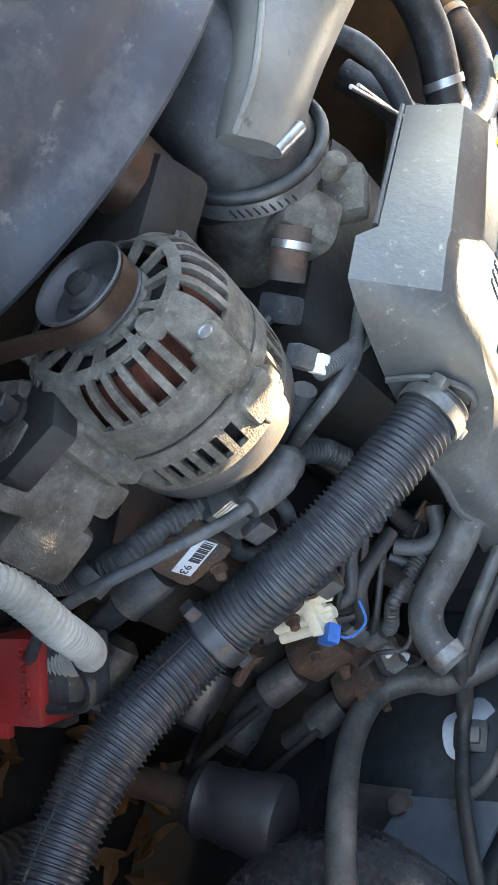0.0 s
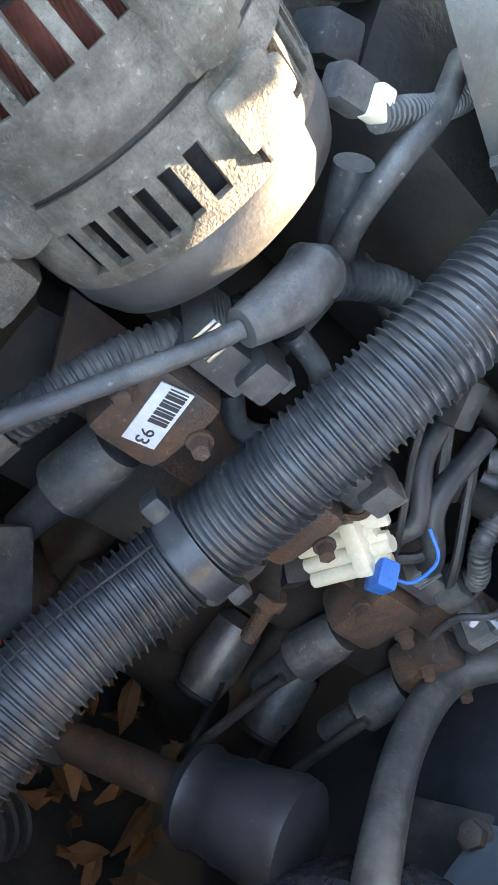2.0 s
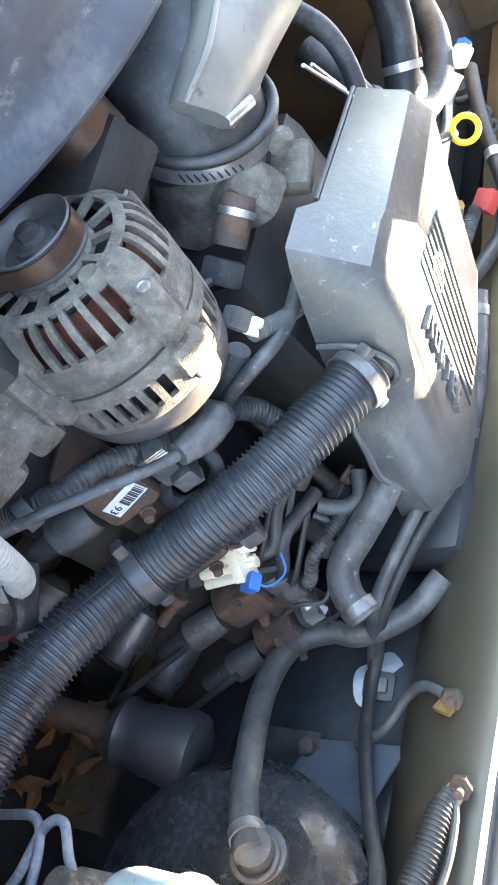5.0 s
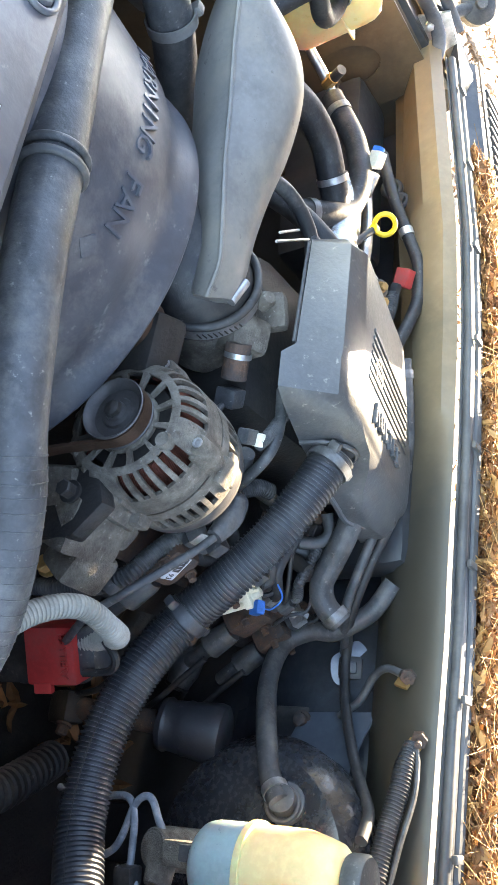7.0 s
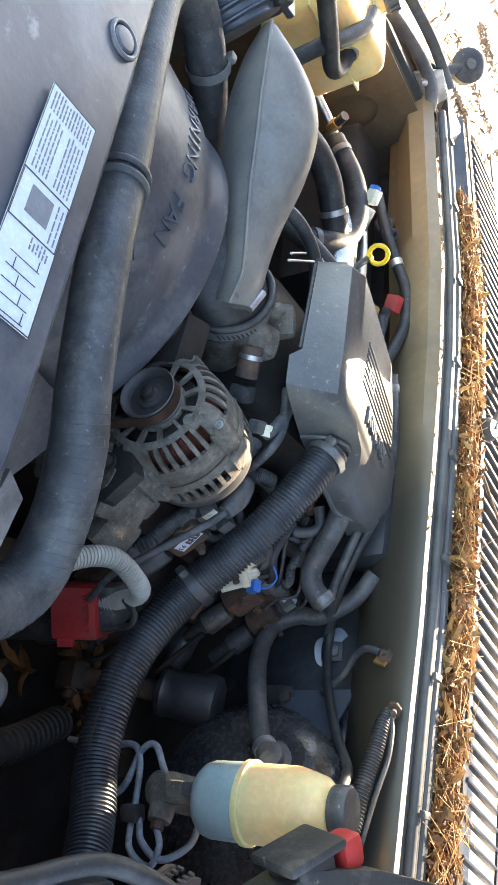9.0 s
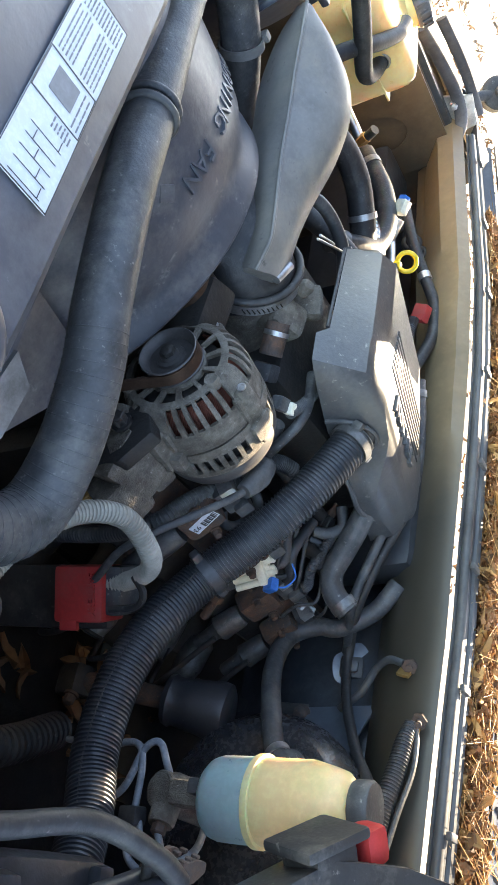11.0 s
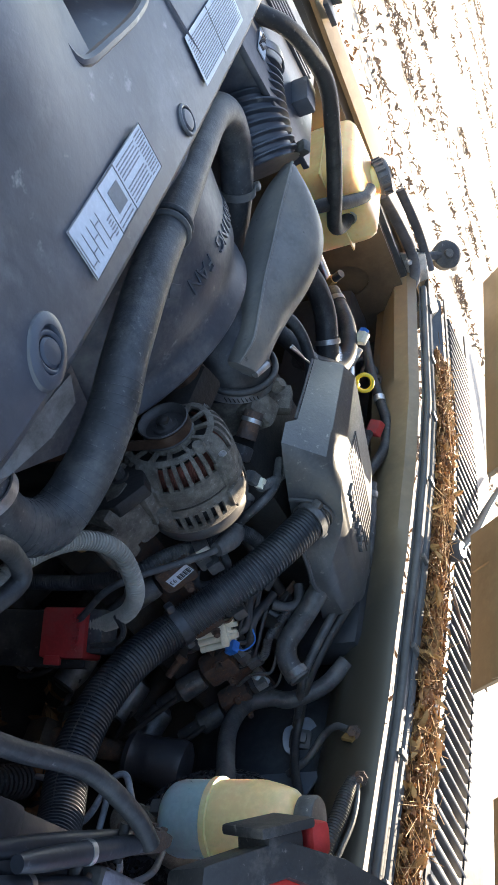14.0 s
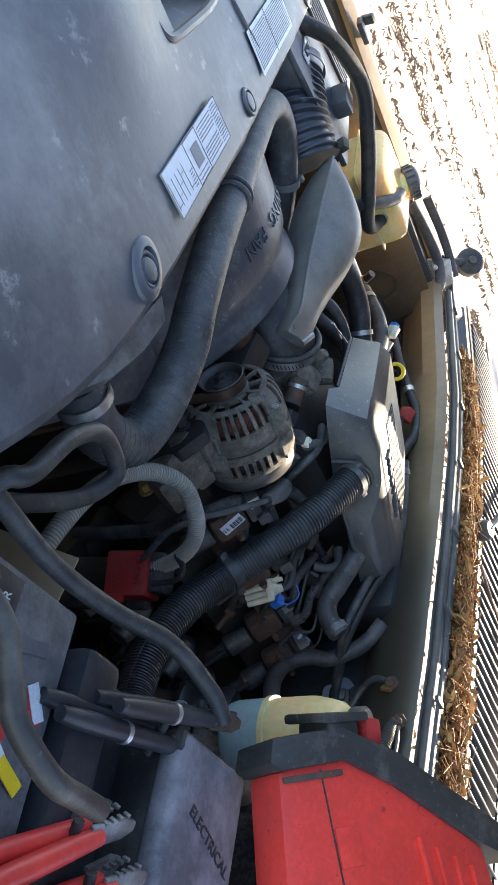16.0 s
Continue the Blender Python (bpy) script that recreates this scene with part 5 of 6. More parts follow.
part("mate", block(base - cdir * 0.012, (0.030, 0.016, 0.022), (25, -12, 25), 0.003), "rubber", wc)
for k, (p, q) in enumerate((((0.225, 0.66, 0.84), (0.25, 0.70, 0.80)), ((0.23, 0.70, 0.85), (0.235, 0.745, 0.80)), ((0.20, 0.64, 0.84), (0.245, 0.66, 0.815)))):
    sn = thing("wire_bundle", p, "taped grey wire bundle among the coils", "wire")
    a, b = Vector(p), Vector(q)
    part("wire", sweep([a + Vector((-0.05, 0.01, 0.02)), a, (a + b) / 2 + Vector((0.012, 0.008, 0.004)), b, b + Vector((0.012, 0.012, -0.03))], 0.0075, 10, 6, ribs=0.004 if k == 1 else 0), "loom", sn)
rk = random.Random(12)
for k in range(7):
    x, y = 0.20 + 0.012 * rk.random(), 0.60 + 0.03 * k
    wv = thing("engine_wire", (x, y, 0.80), "thin grimy wire among the coils", "wire")
    part("wire", sweep([(x - 0.03, y - 0.02, 0.85 + 0.02 * rk.random()), (x, y, 0.84), (x + 0.03 + 0.02 * rk.random(), y + 0.02, 0.825), (x + 0.05, y + 0.05 * rk.random(), 0.80), (x + 0.06, y + 0.03, 0.76)], 0.0022 + 0.002 * rk.random(), 8), rk.choice(("rubber", "hose", "rust", "rubber")), wv)
for (x, y, z, s) in ((0.205, 0.70, 0.845, 0.02), (0.165, 0.62, 0.86, 0.03), (0.15, 0.70, 0.85, 0.03), (0.19, 0.665, 0.825, 0.022)):
    ij = thing("fuel_injector", (x, y, z), "grimy fuel injector with plug on the manifold", "fuel injector", "fuel injectors")
    part("body", lathe([(-0.03, 0.008), (0, 0.011), (0.02, 0.009)], (x, y, z), (0.6, 0, 0.8), 14), "dark_metal", ij)
    part("plug", block((x + 0.012, y + 0.01, z + 0.008), (s, 0.018, 0.016), (0, 30, 20), 0.003), "rubber", ij)
fr = thing("fuel_rail", (0.16, 0.64, 0.86), "rusty fuel rail with bent pipes", "fuel rail")
part("rail", rod((0.155, 0.52, 0.865), (0.155, 0.80, 0.855), 0.009, 12), "dark_metal", fr)
part("elbow", sweep([(0.14, 0.70, 0.885), (0.165, 0.71, 0.885), (0.178, 0.705, 0.87), (0.18, 0.69, 0.85)], 0.0085, 12), "hose", fr)
part("elbow", sweep([(0.150, 0.735, 0.885), (0.175, 0.735, 0.88), (0.19, 0.72, 0.86), (0.185, 0.70, 0.84)], 0.007, 12), "hose", fr)
part("rust_tab", plate([(-0.02, -0.008), (0.02, -0.008), (0.022, 0.006), (-0.02, 0.008)], 0.004, face((0.152, 0.705, 0.868), (0.8, 0, -0.5), (0, 1, 0)), 0.001), "rust", fr)

# hoses between engine and firewall
def pipe(name, pts, r, material, label, clamps=(), seg=16):
    h = thing(name, pts[0], label, "hose")
    part("tube", sweep(pts, r, seg, 8), material, h)
    if name == "heater_hose":                            # crimped ends
        for i, j in ((0, 1), (-1, -2)):
            a, b = Vector(pts[i]), Vector(pts[j])
            part("crimp", band(a.lerp(b, 0.35), b - a, r + 0.0004, 0.012, 0.0018, 24), "shield_metal", h)
    for c, ax in clamps:
        rr = r if isinstance(r, float) else r[0]
        part("clamp", band(c, ax, rr + 0.0005, 0.010, 0.0022, 24), "steel", h)
    return h


pipe("vacuum_hose", [(0.500, 0.668, 0.862), (0.478, 0.680, 0.842), (0.435, 0.700, 0.819), (0.351, 0.76, 0.776), (0.291, 0.80, 0.772), (0.269, 0.82, 0.806), (0.268, 0.83, 0.837), (0.241, 0.84, 0.886), (0.20, 0.84, 0.92)], 0.0135, "hose", "thick grey rubber brake booster vacuum hose", [((0.486, 0.676, 0.850), (0.5, -0.25, 0.45))])
pipe("heater_hose", [(0.129, 0.70, 0.930), (0.170, 0.71, 0.908), (0.200, 0.72, 0.886), (0.227, 0.73, 0.866), (0.254, 0.74, 0.868), (0.275, 0.755, 0.885)], 0.0165, "hose", "thick grey heater hose below the engine cover")
pipe("washer_hose", [(0.110, 0.755, 0.955), (0.124, 0.76, 0.939), (0.194, 0.77, 0.903), (0.245, 0.79, 0.873), (0.268, 0.83, 0.852), (0.285, 0.88, 0.828), (0.30, 0.92, 0.80)], 0.0070, "hose", "slim grey hose running down from the engine cover")
pipe("wiper_hose", [(0.130, 0.775, 0.945), (0.20, 0.785, 0.905), (0.252, 0.815, 0.868), (0.280, 0.865, 0.840), (0.318, 0.868, 0.836), (0.373, 0.837, 0.856), (0.425, 0.803, 0.884), (0.465, 0.775, 0.910), (0.50, 0.735, 0.942), (0.53, 0.70, 0.95)], 0.0072, "rubber", "slim black hose along the firewall")
tr = thing("transmission_hump", (0.05, 0.82, 0.8), "dark rounded bulge of the firewall behind the engine", "panel", kind="structure")
part("hump", block((0.03, 0.86, 0.86), (0.30, 0.08, 0.17), bevel=0.03), "mat_black", tr)
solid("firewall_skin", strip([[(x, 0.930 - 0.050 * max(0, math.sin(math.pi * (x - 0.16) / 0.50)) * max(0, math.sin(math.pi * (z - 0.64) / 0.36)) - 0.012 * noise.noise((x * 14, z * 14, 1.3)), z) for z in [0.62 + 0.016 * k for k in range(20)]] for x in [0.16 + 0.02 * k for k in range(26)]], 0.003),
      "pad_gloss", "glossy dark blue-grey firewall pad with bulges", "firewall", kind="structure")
# Added panel; its blue-grey colour stands for the sky sheen on the pad.
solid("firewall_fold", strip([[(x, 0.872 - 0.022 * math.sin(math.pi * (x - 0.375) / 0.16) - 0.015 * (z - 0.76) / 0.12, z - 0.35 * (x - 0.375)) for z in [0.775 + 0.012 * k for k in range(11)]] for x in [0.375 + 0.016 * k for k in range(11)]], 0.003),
      "pad_sheen", "added blue-grey panel for the sheen on the firewall pad by the booster", "firewall", kind="structure")
for k, (x, y, z) in enumerate(((0.252, 0.705, 0.792), (0.250, 0.79, 0.790))):
    tg = thing("plug_tag", (x, y, z), "crumpled pale plastic locking tag on a coil plug", "tag")
    part("tag", block((x, y, z + 0.008), (0.012, 0.030, 0.016), (20, 30, 15), 0.004), "label", tg)
# square firewall grommet on a pale plate that paints in the glint round it
fp = thing("firewall_grommet", (0.309, 0.905, 0.826), "square black rubber grommet on the firewall, with a pale patch for the glint round it", "grommet")
part("patch", plate([(0.036 * math.cos(a) * (1 + 0.2 * math.sin(3 * a)), 0.032 * math.sin(a)) for a in (2 * math.pi * k / 28 for k in range(28))], 0.004, face((0.309, 0.888, 0.838), (1, 0.1, 0.1), (0, 0.6, 1)), 0.001), "pad_glint", fp, "pale blue-grey patch painted for the glint on the pad")
part("grommet", block((0.309, 0.886, 0.836), (0.034, 0.016, 0.036), (-20, 0, 0), 0.007), "rubber", fp)
part("grommet_core", block((0.309, 0.879, 0.838), (0.018, 0.012, 0.022), (-20, 0, 0), 0.005), "hose", fp)
for (x, y, z), (dx, dy, dz) in (((0.335, 0.807, 0.958), (0.5, -0.8, 0.2)), ((0.414, 0.782, 0.984), (0.5, -0.8, 0.2))):
    g = thing("ground_stud", (x, y, z), "rusty grounding stud with cable lug on the cowl", "bolt")
    d = Vector((dx, dy, dz)).normalized()
    part("stud", rod(Vector((x, y, z)) - d * 0.012, Vector((x, y, z)) + d * 0.014, 0.0045, 10), "rust", g)
    part("nut", lathe([(0, 0.0105), (0.009, 0.0105)], Vector((x, y, z)) - d * 0.006, d, 6), "rust", g)
    part("lug", block((x + 0.006, y + 0.004, z - 0.008), (0.016, 0.006, 0.020), (0, 20, -30), 0.002), "brass", g)
lp = thing("wire_loom", (0.44, 0.76, 0.95), "black corrugated ground cable loom on the cowl", "wire loom")
part("loom", sweep([(0.418, 0.775, 0.976), (0.445, 0.765, 0.972), (0.475, 0.758, 0.968), (0.52, 0.745, 0.96), (0.58, 0.73, 0.95), (0.66, 0.71, 0.93)], [0.008, 0.012, 0.013, 0.013, 0.013, 0.013], 14, 8, ribs=0.0042), "loom", lp)
part("wire", sweep([(0.416, 0.778, 0.98), (0.44, 0.775, 0.985), (0.48, 0.765, 0.985), (0.53, 0.75, 0.975), (0.6, 0.74, 0.96)], 0.0035, 8), "hose", lp)
l3 = thing("ground_cable", (0.32, 0.81, 0.94), "grey taped ground cable on the firewall", "cable")
part("cable", sweep([(0.330, 0.81, 0.948), (0.322, 0.815, 0.925), (0.330, 0.83, 0.90), (0.36, 0.84, 0.875), (0.38, 0.85, 0.84)], 0.0055, 10), "hose", l3)

# ---- brakes and steering ----
bo = thing("brake_booster", (0.565, 0.75, 0.66), "black round brake booster on the firewall, dusty", "brake booster")
part("drum", lathe([(0.685, 0.03), (0.690, 0.10), (0.700, 0.128), (0.716, 0.138), (0.735, 0.146), (0.745, 0.148), (0.750, 0.144), (0.79, 0.140), (0.815, 0.12), (0.825, 0.06)], (0.565, 0, 0.80), (0, 1, 0), 56), "booster", bo)
ckv = part("check_valve", lathe([(0, 0.024), (0.008, 0.024), (0.010, 0.017), (0.024, 0.016), (0.026, 0.010)], (0.500, 0.690, 0.858), (-0.25, -0.9, 0.2), 24), "hose", bo)
part("valve_rim", ring((0.500, 0.678, 0.860), (-0.25, -0.9, 0.2), 0.019, 0.003), "hose", ckv)
part("front_bolt", hexbolt((0.545, 0.684, 0.832), (0, -1, 0), 0.009, 0.012), "steel", bo)
mc = thing("master_cylinder", (0.56, 0.55, 0.80), "cast brake master cylinder with milky reservoir", "master cylinder")
part("bore", lathe([(0.0, 0.002), (0.0, 0.0185), (0.0015, 0.0200), (0.016, 0.0200), (0.020, 0.0225), (0.15, 0.024)], (0.5550, 0.5490, 0.779), (0.03, 0.95, 0.20), 28), "alu", mc)
part("end_plug", lathe([(-0.001, 0.0165), (-0.0018, 0.0150), (-0.0018, 0.001)], (0.5550, 0.5490, 0.779), (0.03, 0.95, 0.20), 28), "alu", mc)
part("outlet", lathe([(0.0, 0.016), (0.022, 0.0150), (0.026, 0.0135), (0.0265, 0.002)], (0.566, 0.563, 0.785), (0.93, -0.30, 0.05), 20), "alu", mc)
part("outlet_nut", lathe([(0, 0.0085), (0.009, 0.0085), (0.0105, 0.007)], (0.5905, 0.555, 0.7865), (0.93, -0.30, 0.05), 6), "rust", mc, "rusty line nut")
part("tank_mount", block((0.558, 0.560, 0.825), (0.026, 0.030, 0.060), (-12, 0, 0), 0.005), "alu", mc)
part("latch", block((0.555, 0.528, 0.846), (0.016, 0.020, 0.018), bevel=0.003), "hose", mc)
RX, RY = 0.562, 0.535


def vessel(z_r, seg=36, sx=0.95, sy=0.85):
    b = lathe([(z, r) for z, r in z_r], (0, 0, 0), (0, 0, 1), seg)
    b.transform(Matrix.Translation((RX, RY, 0)) @ Matrix.Diagonal((sx, sy, 1, 1)))
    return b


part("lower_tank", vessel([(0.856, 0.004), (0.8565, 0.029), (0.859, 0.035), (0.865, 0.0405), (0.874, 0.0432), (0.9155, 0.0438)]), "res_green", mc, "greenish lower tank")
part("flange", vessel([(0.9155, 0.0435), (0.916, 0.047), (0.923, 0.047), (0.9235, 0.0435)]), "res_milky", mc)
part("upper_tank", vessel([(0.9235, 0.0435), (0.972, 0.0435), (0.978, 0.0430), (0.996, 0.0385), (1.010, 0.0340), (1.016, 0.028), (1.018, 0.022)]), "res_milky", mc, "cream upper tank")
part("cap", vessel([(1.017, 0.021), (1.019, 0.026), (1.022, 0.0275), (1.036, 0.0275), (1.039, 0.025), (1.0395, 0.002)], 24), "hose", mc, "grey screw cap")
for k, pts in enumerate(([(0.505, 0.56, 0.62), (0.512, 0.555, 0.68), (0.508, 0.55, 0.733), (0.528, 0.55, 0.749), (0.572, 0.55, 0.752), (0.621, 0.55, 0.753), (0.639, 0.55, 0.785), (0.618, 0.550, 0.796), (0.599, 0.553, 0.787)],
                        [(0.58, 0.56, 0.66), (0.562, 0.552, 0.724), (0.515, 0.55, 0.748), (0.507, 0.55, 0.768), (0.529, 0.552, 0.782), (0.541, 0.562, 0.783)],
                        [(0.58, 0.55, 0.735), (0.590, 0.55, 0.76), (0.614, 0.55, 0.77), (0.630, 0.552, 0.800), (0.610, 0.575, 0.822), (0.575, 0.60, 0.815)])):
    bl = thing("brake_line", pts[0], "coiled blue-grey steel brake line", "brake line", "brake lines")
    part("line", sweep(pts, 0.0042, 10, 10), "line_steel", bl)
clb = thing("line_clip", (0.60, 0.49, 0.735), "black plastic brake line clip", "clip")
part("clip", block((0.585, 0.548, 0.752), (0.02, 0.022, 0.024), (0, 0, 10), 0.004), "rubber", clb)
ss = thing("steering_shaft", (0.41, 0.68, 0.55), "rusty steering shaft with a black rubber boot", "steering shaft")
part("shaft", rod((0.402, 0.660, 0.53), (0.414, 0.698, 0.655), 0.0155, 18), "rust", ss)
part("yoke", block((0.402, 0.655, 0.515), (0.045, 0.035, 0.05), (15, 0, 0), 0.010), "dark_metal", ss)
part("yoke_bolt", hexbolt((0.425, 0.64, 0.53), (1, -0.3, 0), 0.008, 0.012), "rust", ss)
part("boot", lathe([(-0.004, 0.020), (-0.002, 0.033), (0.006, 0.036), (0.012, 0.033), (0.030, 0.0345), (0.034, 0.0365), (0.040, 0.0355), (0.075, 0.041), (0.085, 0.039), (0.09, 0.03)], (0.414, 0.698, 0.655), (0.10, 0.30, 0.75), 32), "tray", ss)
ub = thing("steering_grommet", (0.42, 0.77, 0.77), "black firewall grommet with rusty bolts", "grommet")
part("flange", plate([(-0.06, -0.05), (0.06, -0.05), (0.07, 0.0), (0.06, 0.05), (-0.06, 0.05)], 0.012, face((0.425, 0.875, 0.760), (1, 0, 0), (0, 0.2, 1)), 0.003), "rubber", ub)
for x in (0.385, 0.47):
    part("bolt", hexbolt((x, 0.862, 0.775), (0, -1, 0.1), 0.010, 0.010), "rust", ub)
ex = thing("exhaust_manifold", (0.30, 0.6, 0.5), "dark rusty cast exhaust manifold beside the block", "exhaust manifold")
part("log", sweep([(0.30, 0.42, 0.56), (0.31, 0.55, 0.555), (0.31, 0.70, 0.545), (0.33, 0.80, 0.50), (0.34, 0.84, 0.40)], 0.032, 16), "dark_metal", ex)
for y in (0.46, 0.58, 0.70, 0.80):
    part("runner", sweep([(0.22, y, 0.60), (0.26, y, 0.59), (0.30, y, 0.56)], 0.024, 12), "dark_metal", ex)
for k in range(60):
    rr = random.Random(40 + k)
    x, y = rr.choice(((0.44, 0.52), (0.47, 0.44), (0.375, 0.69), (0.455, 0.785), (0.46, 0.36), (0.375, 0.68), (0.45, 0.78)))
    b = leaf_mesh(100 + k)
    b.transform(Matrix.Translation((x + rr.gauss(0, 0.04), y + rr.gauss(0, 0.04), 0.455 + rr.uniform(0, 0.02))) @ Euler((rr.gauss(0, .5), rr.gauss(0, .5), rr.uniform(0, 6))).to_matrix().to_4x4() @ Matrix.Scale(0.030 + 0.030 * rr.random(), 4))
    solid("dry_leaf", b, "leaf", "dry tan leaf caught low in the engine bay", "leaf", "dry leaves in the bay")
ls = thing("lower_hose", (0.5, 0.45, 0.5), "black rubber hose low in the bay", "hose")
part("tube", sweep([(0.62, 0.30, 0.56), (0.56, 0.42, 0.53), (0.52, 0.55, 0.52), (0.47, 0.66, 0.50)], 0.026, 16, 8, ribs=0.012), "rubber", ls)
shelf = solid("splash_shield", block((0.50, 0.45, 0.435), (0.36, 0.75, 0.015), bevel=0.004), "dark_metal", "dark splash shield low in the bay", "shield", kind="structure")

# ---- passenger side ----
ab2 = thing("air_cleaner", (-0.46, 0.14, 0.85), "black plastic air cleaner box with a sticker and corrugated bellows", "air cleaner")
part("box", block((-0.50, 0.12, 0.90), (0.30, 0.26, 0.18), (0, 0, 14), 0.012), "cover", ab2)
part("lid_rim", block((-0.50, 0.12, 0.992), (0.31, 0.27, 0.012), (0, 0, 14), 0.004), "cover", ab2)
for k in range(7):
    part("lid_rib", block((-0.60 + 0.012 * k, 0.10 + 0.004 * k, 1.0), (0.005, 0.20, 0.008), (0, 0, 14), 0.0015), "cover", ab2)
part("latch", block((-0.452, 0.200, 1.012), (0.05, 0.035, 0.03), (0, 0, 20), 0.004), "cover", ab2)
part("sticker", block((-0.40, 0.085, 1.000), (0.05, 0.022, 0.002), (0, 0, 14), 0.0), "label", ab2, "white part sticker with bars")
for k in range(8):
    part("sticker_bar", block((-0.42 + 0.005 * k, 0.084, 1.0015), (0.0022, 0.014, 0.001), (0, 0, 14), 0.0), "ink", ab2)
part("bellows", sweep([(-0.42, 0.125, 0.945), (-0.385, 0.15, 0.945), (-0.345, 0.19, 0.950), (-0.315, 0.235, 0.958)], [0.062, 0.062, 0.058, 0.054], 32, 10, ribs=0.014, depth=0.16), "cover", ab2, "ribbed black rubber bellows")
bc = part("bellows_clamp", band((-0.43, 0.118, 0.945), (0.8, 0.55, 0.05), 0.064, 0.014, 0.002, 40), "steel", ab2)
part("clamp_screw", rod((-0.40, 0.09, 1.0), (-0.385, 0.075, 0.99), 0.006, 10), "steel", bc)
part("sensor_plug", block((-0.345, 0.235, 1.012), (0.02, 0.016, 0.02), (20, 0, 30), 0.003), "rubber", ab2)

cr = thing("coolant_reservoir", (-0.67, 0.46, 0.85), "amber translucent plastic coolant reservoir with a black cap", "coolant reservoir")
tank = block((-0.665, 0.475, 0.93), (0.18, 0.19, 0.16), (0, 0, 6), 0.035, segs=4)
part("tank", tank, "coolant", cr)
part("seam", block((-0.665, 0.475, 0.95), (0.184, 0.194, 0.004), (0, 0, 6), 0.0015), "coolant", cr)
part("neck", rod((-0.695, 0.505, 0.99), (-0.71, 0.508, 1.02), 0.028, 24), "coolant", cr)
cap = part("cap", lathe([(0, 0.034), (0.004, 0.036), (0.024, 0.036), (0.028, 0.032), (0.0281, 0.001)], (-0.708, 0.507, 1.012), (-0.35, 0.1, 1), 28), "cover", cr, "black ridged cap")
for k in range(16):
    a = 2 * math.pi * k / 16
    part("grip", block((-0.712 + 0.036 * math.cos(a), 0.508 + 0.036 * math.sin(a), 1.025 + 0.012 * math.cos(a)), (0.005, 0.005, 0.018), (0, -18, 0), 0.001), "cover", cap)
pipe("coolant_hose", [(-0.42, 0.03, 0.985), (-0.46, 0.10, 1.03), (-0.49, 0.20, 1.045), (-0.50, 0.30, 1.02), (-0.505, 0.40, 0.985), (-0.52, 0.475, 0.955), (-0.56, 0.505, 0.955), (-0.60, 0.500, 0.975)], 0.0145, "rubber", "black rubber coolant hose curving to the reservoir", [((-0.585, 0.503, 0.968), (-0.8, 0.0, 0.4))])
pipe("coolant_hose", [(-0.46, 0.40, 0.90), (-0.50, 0.42, 0.955), (-0.55, 0.455, 0.985), (-0.60, 0.480, 1.005), (-0.64, 0.49, 1.01)], 0.013, "rubber", "short black rubber coolant hose on the reservoir")

# hood hinge and rubber stop at the corner
hg = thing("hinge_arm_unit", (-0.84, 0.75, 0.98), "dark painted steel hood hinge arm", "hinge")
part("arm", sweep([(-0.80, 0.60, 0.99), (-0.82, 0.68, 0.995), (-0.835, 0.78, 0.998), (-0.83, 0.85, 0.985), (-0.80, 0.875, 0.95)], 0.013, 12, 8, flat=0.45), "cover", hg)
part("upper_arm", sweep([(-0.845, 0.62, 1.02), (-0.855, 0.74, 1.025), (-0.862, 0.86, 1.02)], 0.011, 12, 8, flat=0.45), "cover", hg)
part("bracket", plate([(0, 0), (0.10, 0), (0.09, 0.05), (0.02, 0.06)], 0.006, face((-0.845, 0.78, 0.965), (0, 1, 0), (0, 0, 1)), 0.001), "alu_bright", hg)
for y in (0.80, 0.855):
    part("bolt", hexbolt((-0.835, y, 0.985), (1, 0, 0.2), 0.008, 0.008), "steel", hg)
hs = thing("hood_stop", (-0.91, 0.86, 1.03), "round black rubber hood stop on a short arm", "hood stop")
part("puck", lathe([(-0.016, 0.020), (-0.014, 0.034), (0.010, 0.036), (0.016, 0.028), (0.017, 0.012)], (-0.915, 0.865, 1.055), (0.55, -0.6, 0.55), 28), "rubber", hs)
part("core", lathe([(0, 0.012), (0.006, 0.010)], (-0.905, 0.855, 1.066), (0.55, -0.6, 0.55), 18), "hose", hs)
part("arm", sweep([(-0.86, 0.80, 1.0), (-0.88, 0.83, 1.02), (-0.915, 0.865, 1.05), (-0.96, 0.92, 1.06), (-1.0, 0.96, 1.05)], 0.012, 10), "rubber", hs)
fb = thing("fender_bracket", (-0.86, 0.22, 0.98), "dark bracket on the fender edge", "bracket")
part("plate", block((-0.862, 0.215, 1.005), (0.03, 0.05, 0.012), (0, 0, 10), 0.003), "cover", fb)
part("tab", block((-0.872, 0.20, 1.02), (0.012, 0.02, 0.03), (0, 20, 10), 0.003), "hose", fb)

# air-conditioning lines and heater plumbing by the firewall
ac = thing("air_conditioning_line", (-0.56, 0.75, 0.86), "bent bare aluminium air-conditioning pipe", "pipe")
part("pipe", sweep([(-0.70, 0.56, 0.855), (-0.655, 0.60, 0.852), (-0.625, 0.66, 0.858), (-0.563, 0.75, 0.863), (-0.515, 0.77, 0.880), (-0.42, 0.76, 0.895), (-0.33, 0.745, 0.905), (-0.29, 0.75, 0.90), (-0.265, 0.765, 0.91)], 0.0085, 14), "alu_bright", ac)
part("fitting", lathe([(-0.014, 0.013), (0.004, 0.0135), (0.014, 0.012)], (-0.563, 0.75, 0.865), (0.55, 0.6, 0.1), 6), "alu_bright", ac)
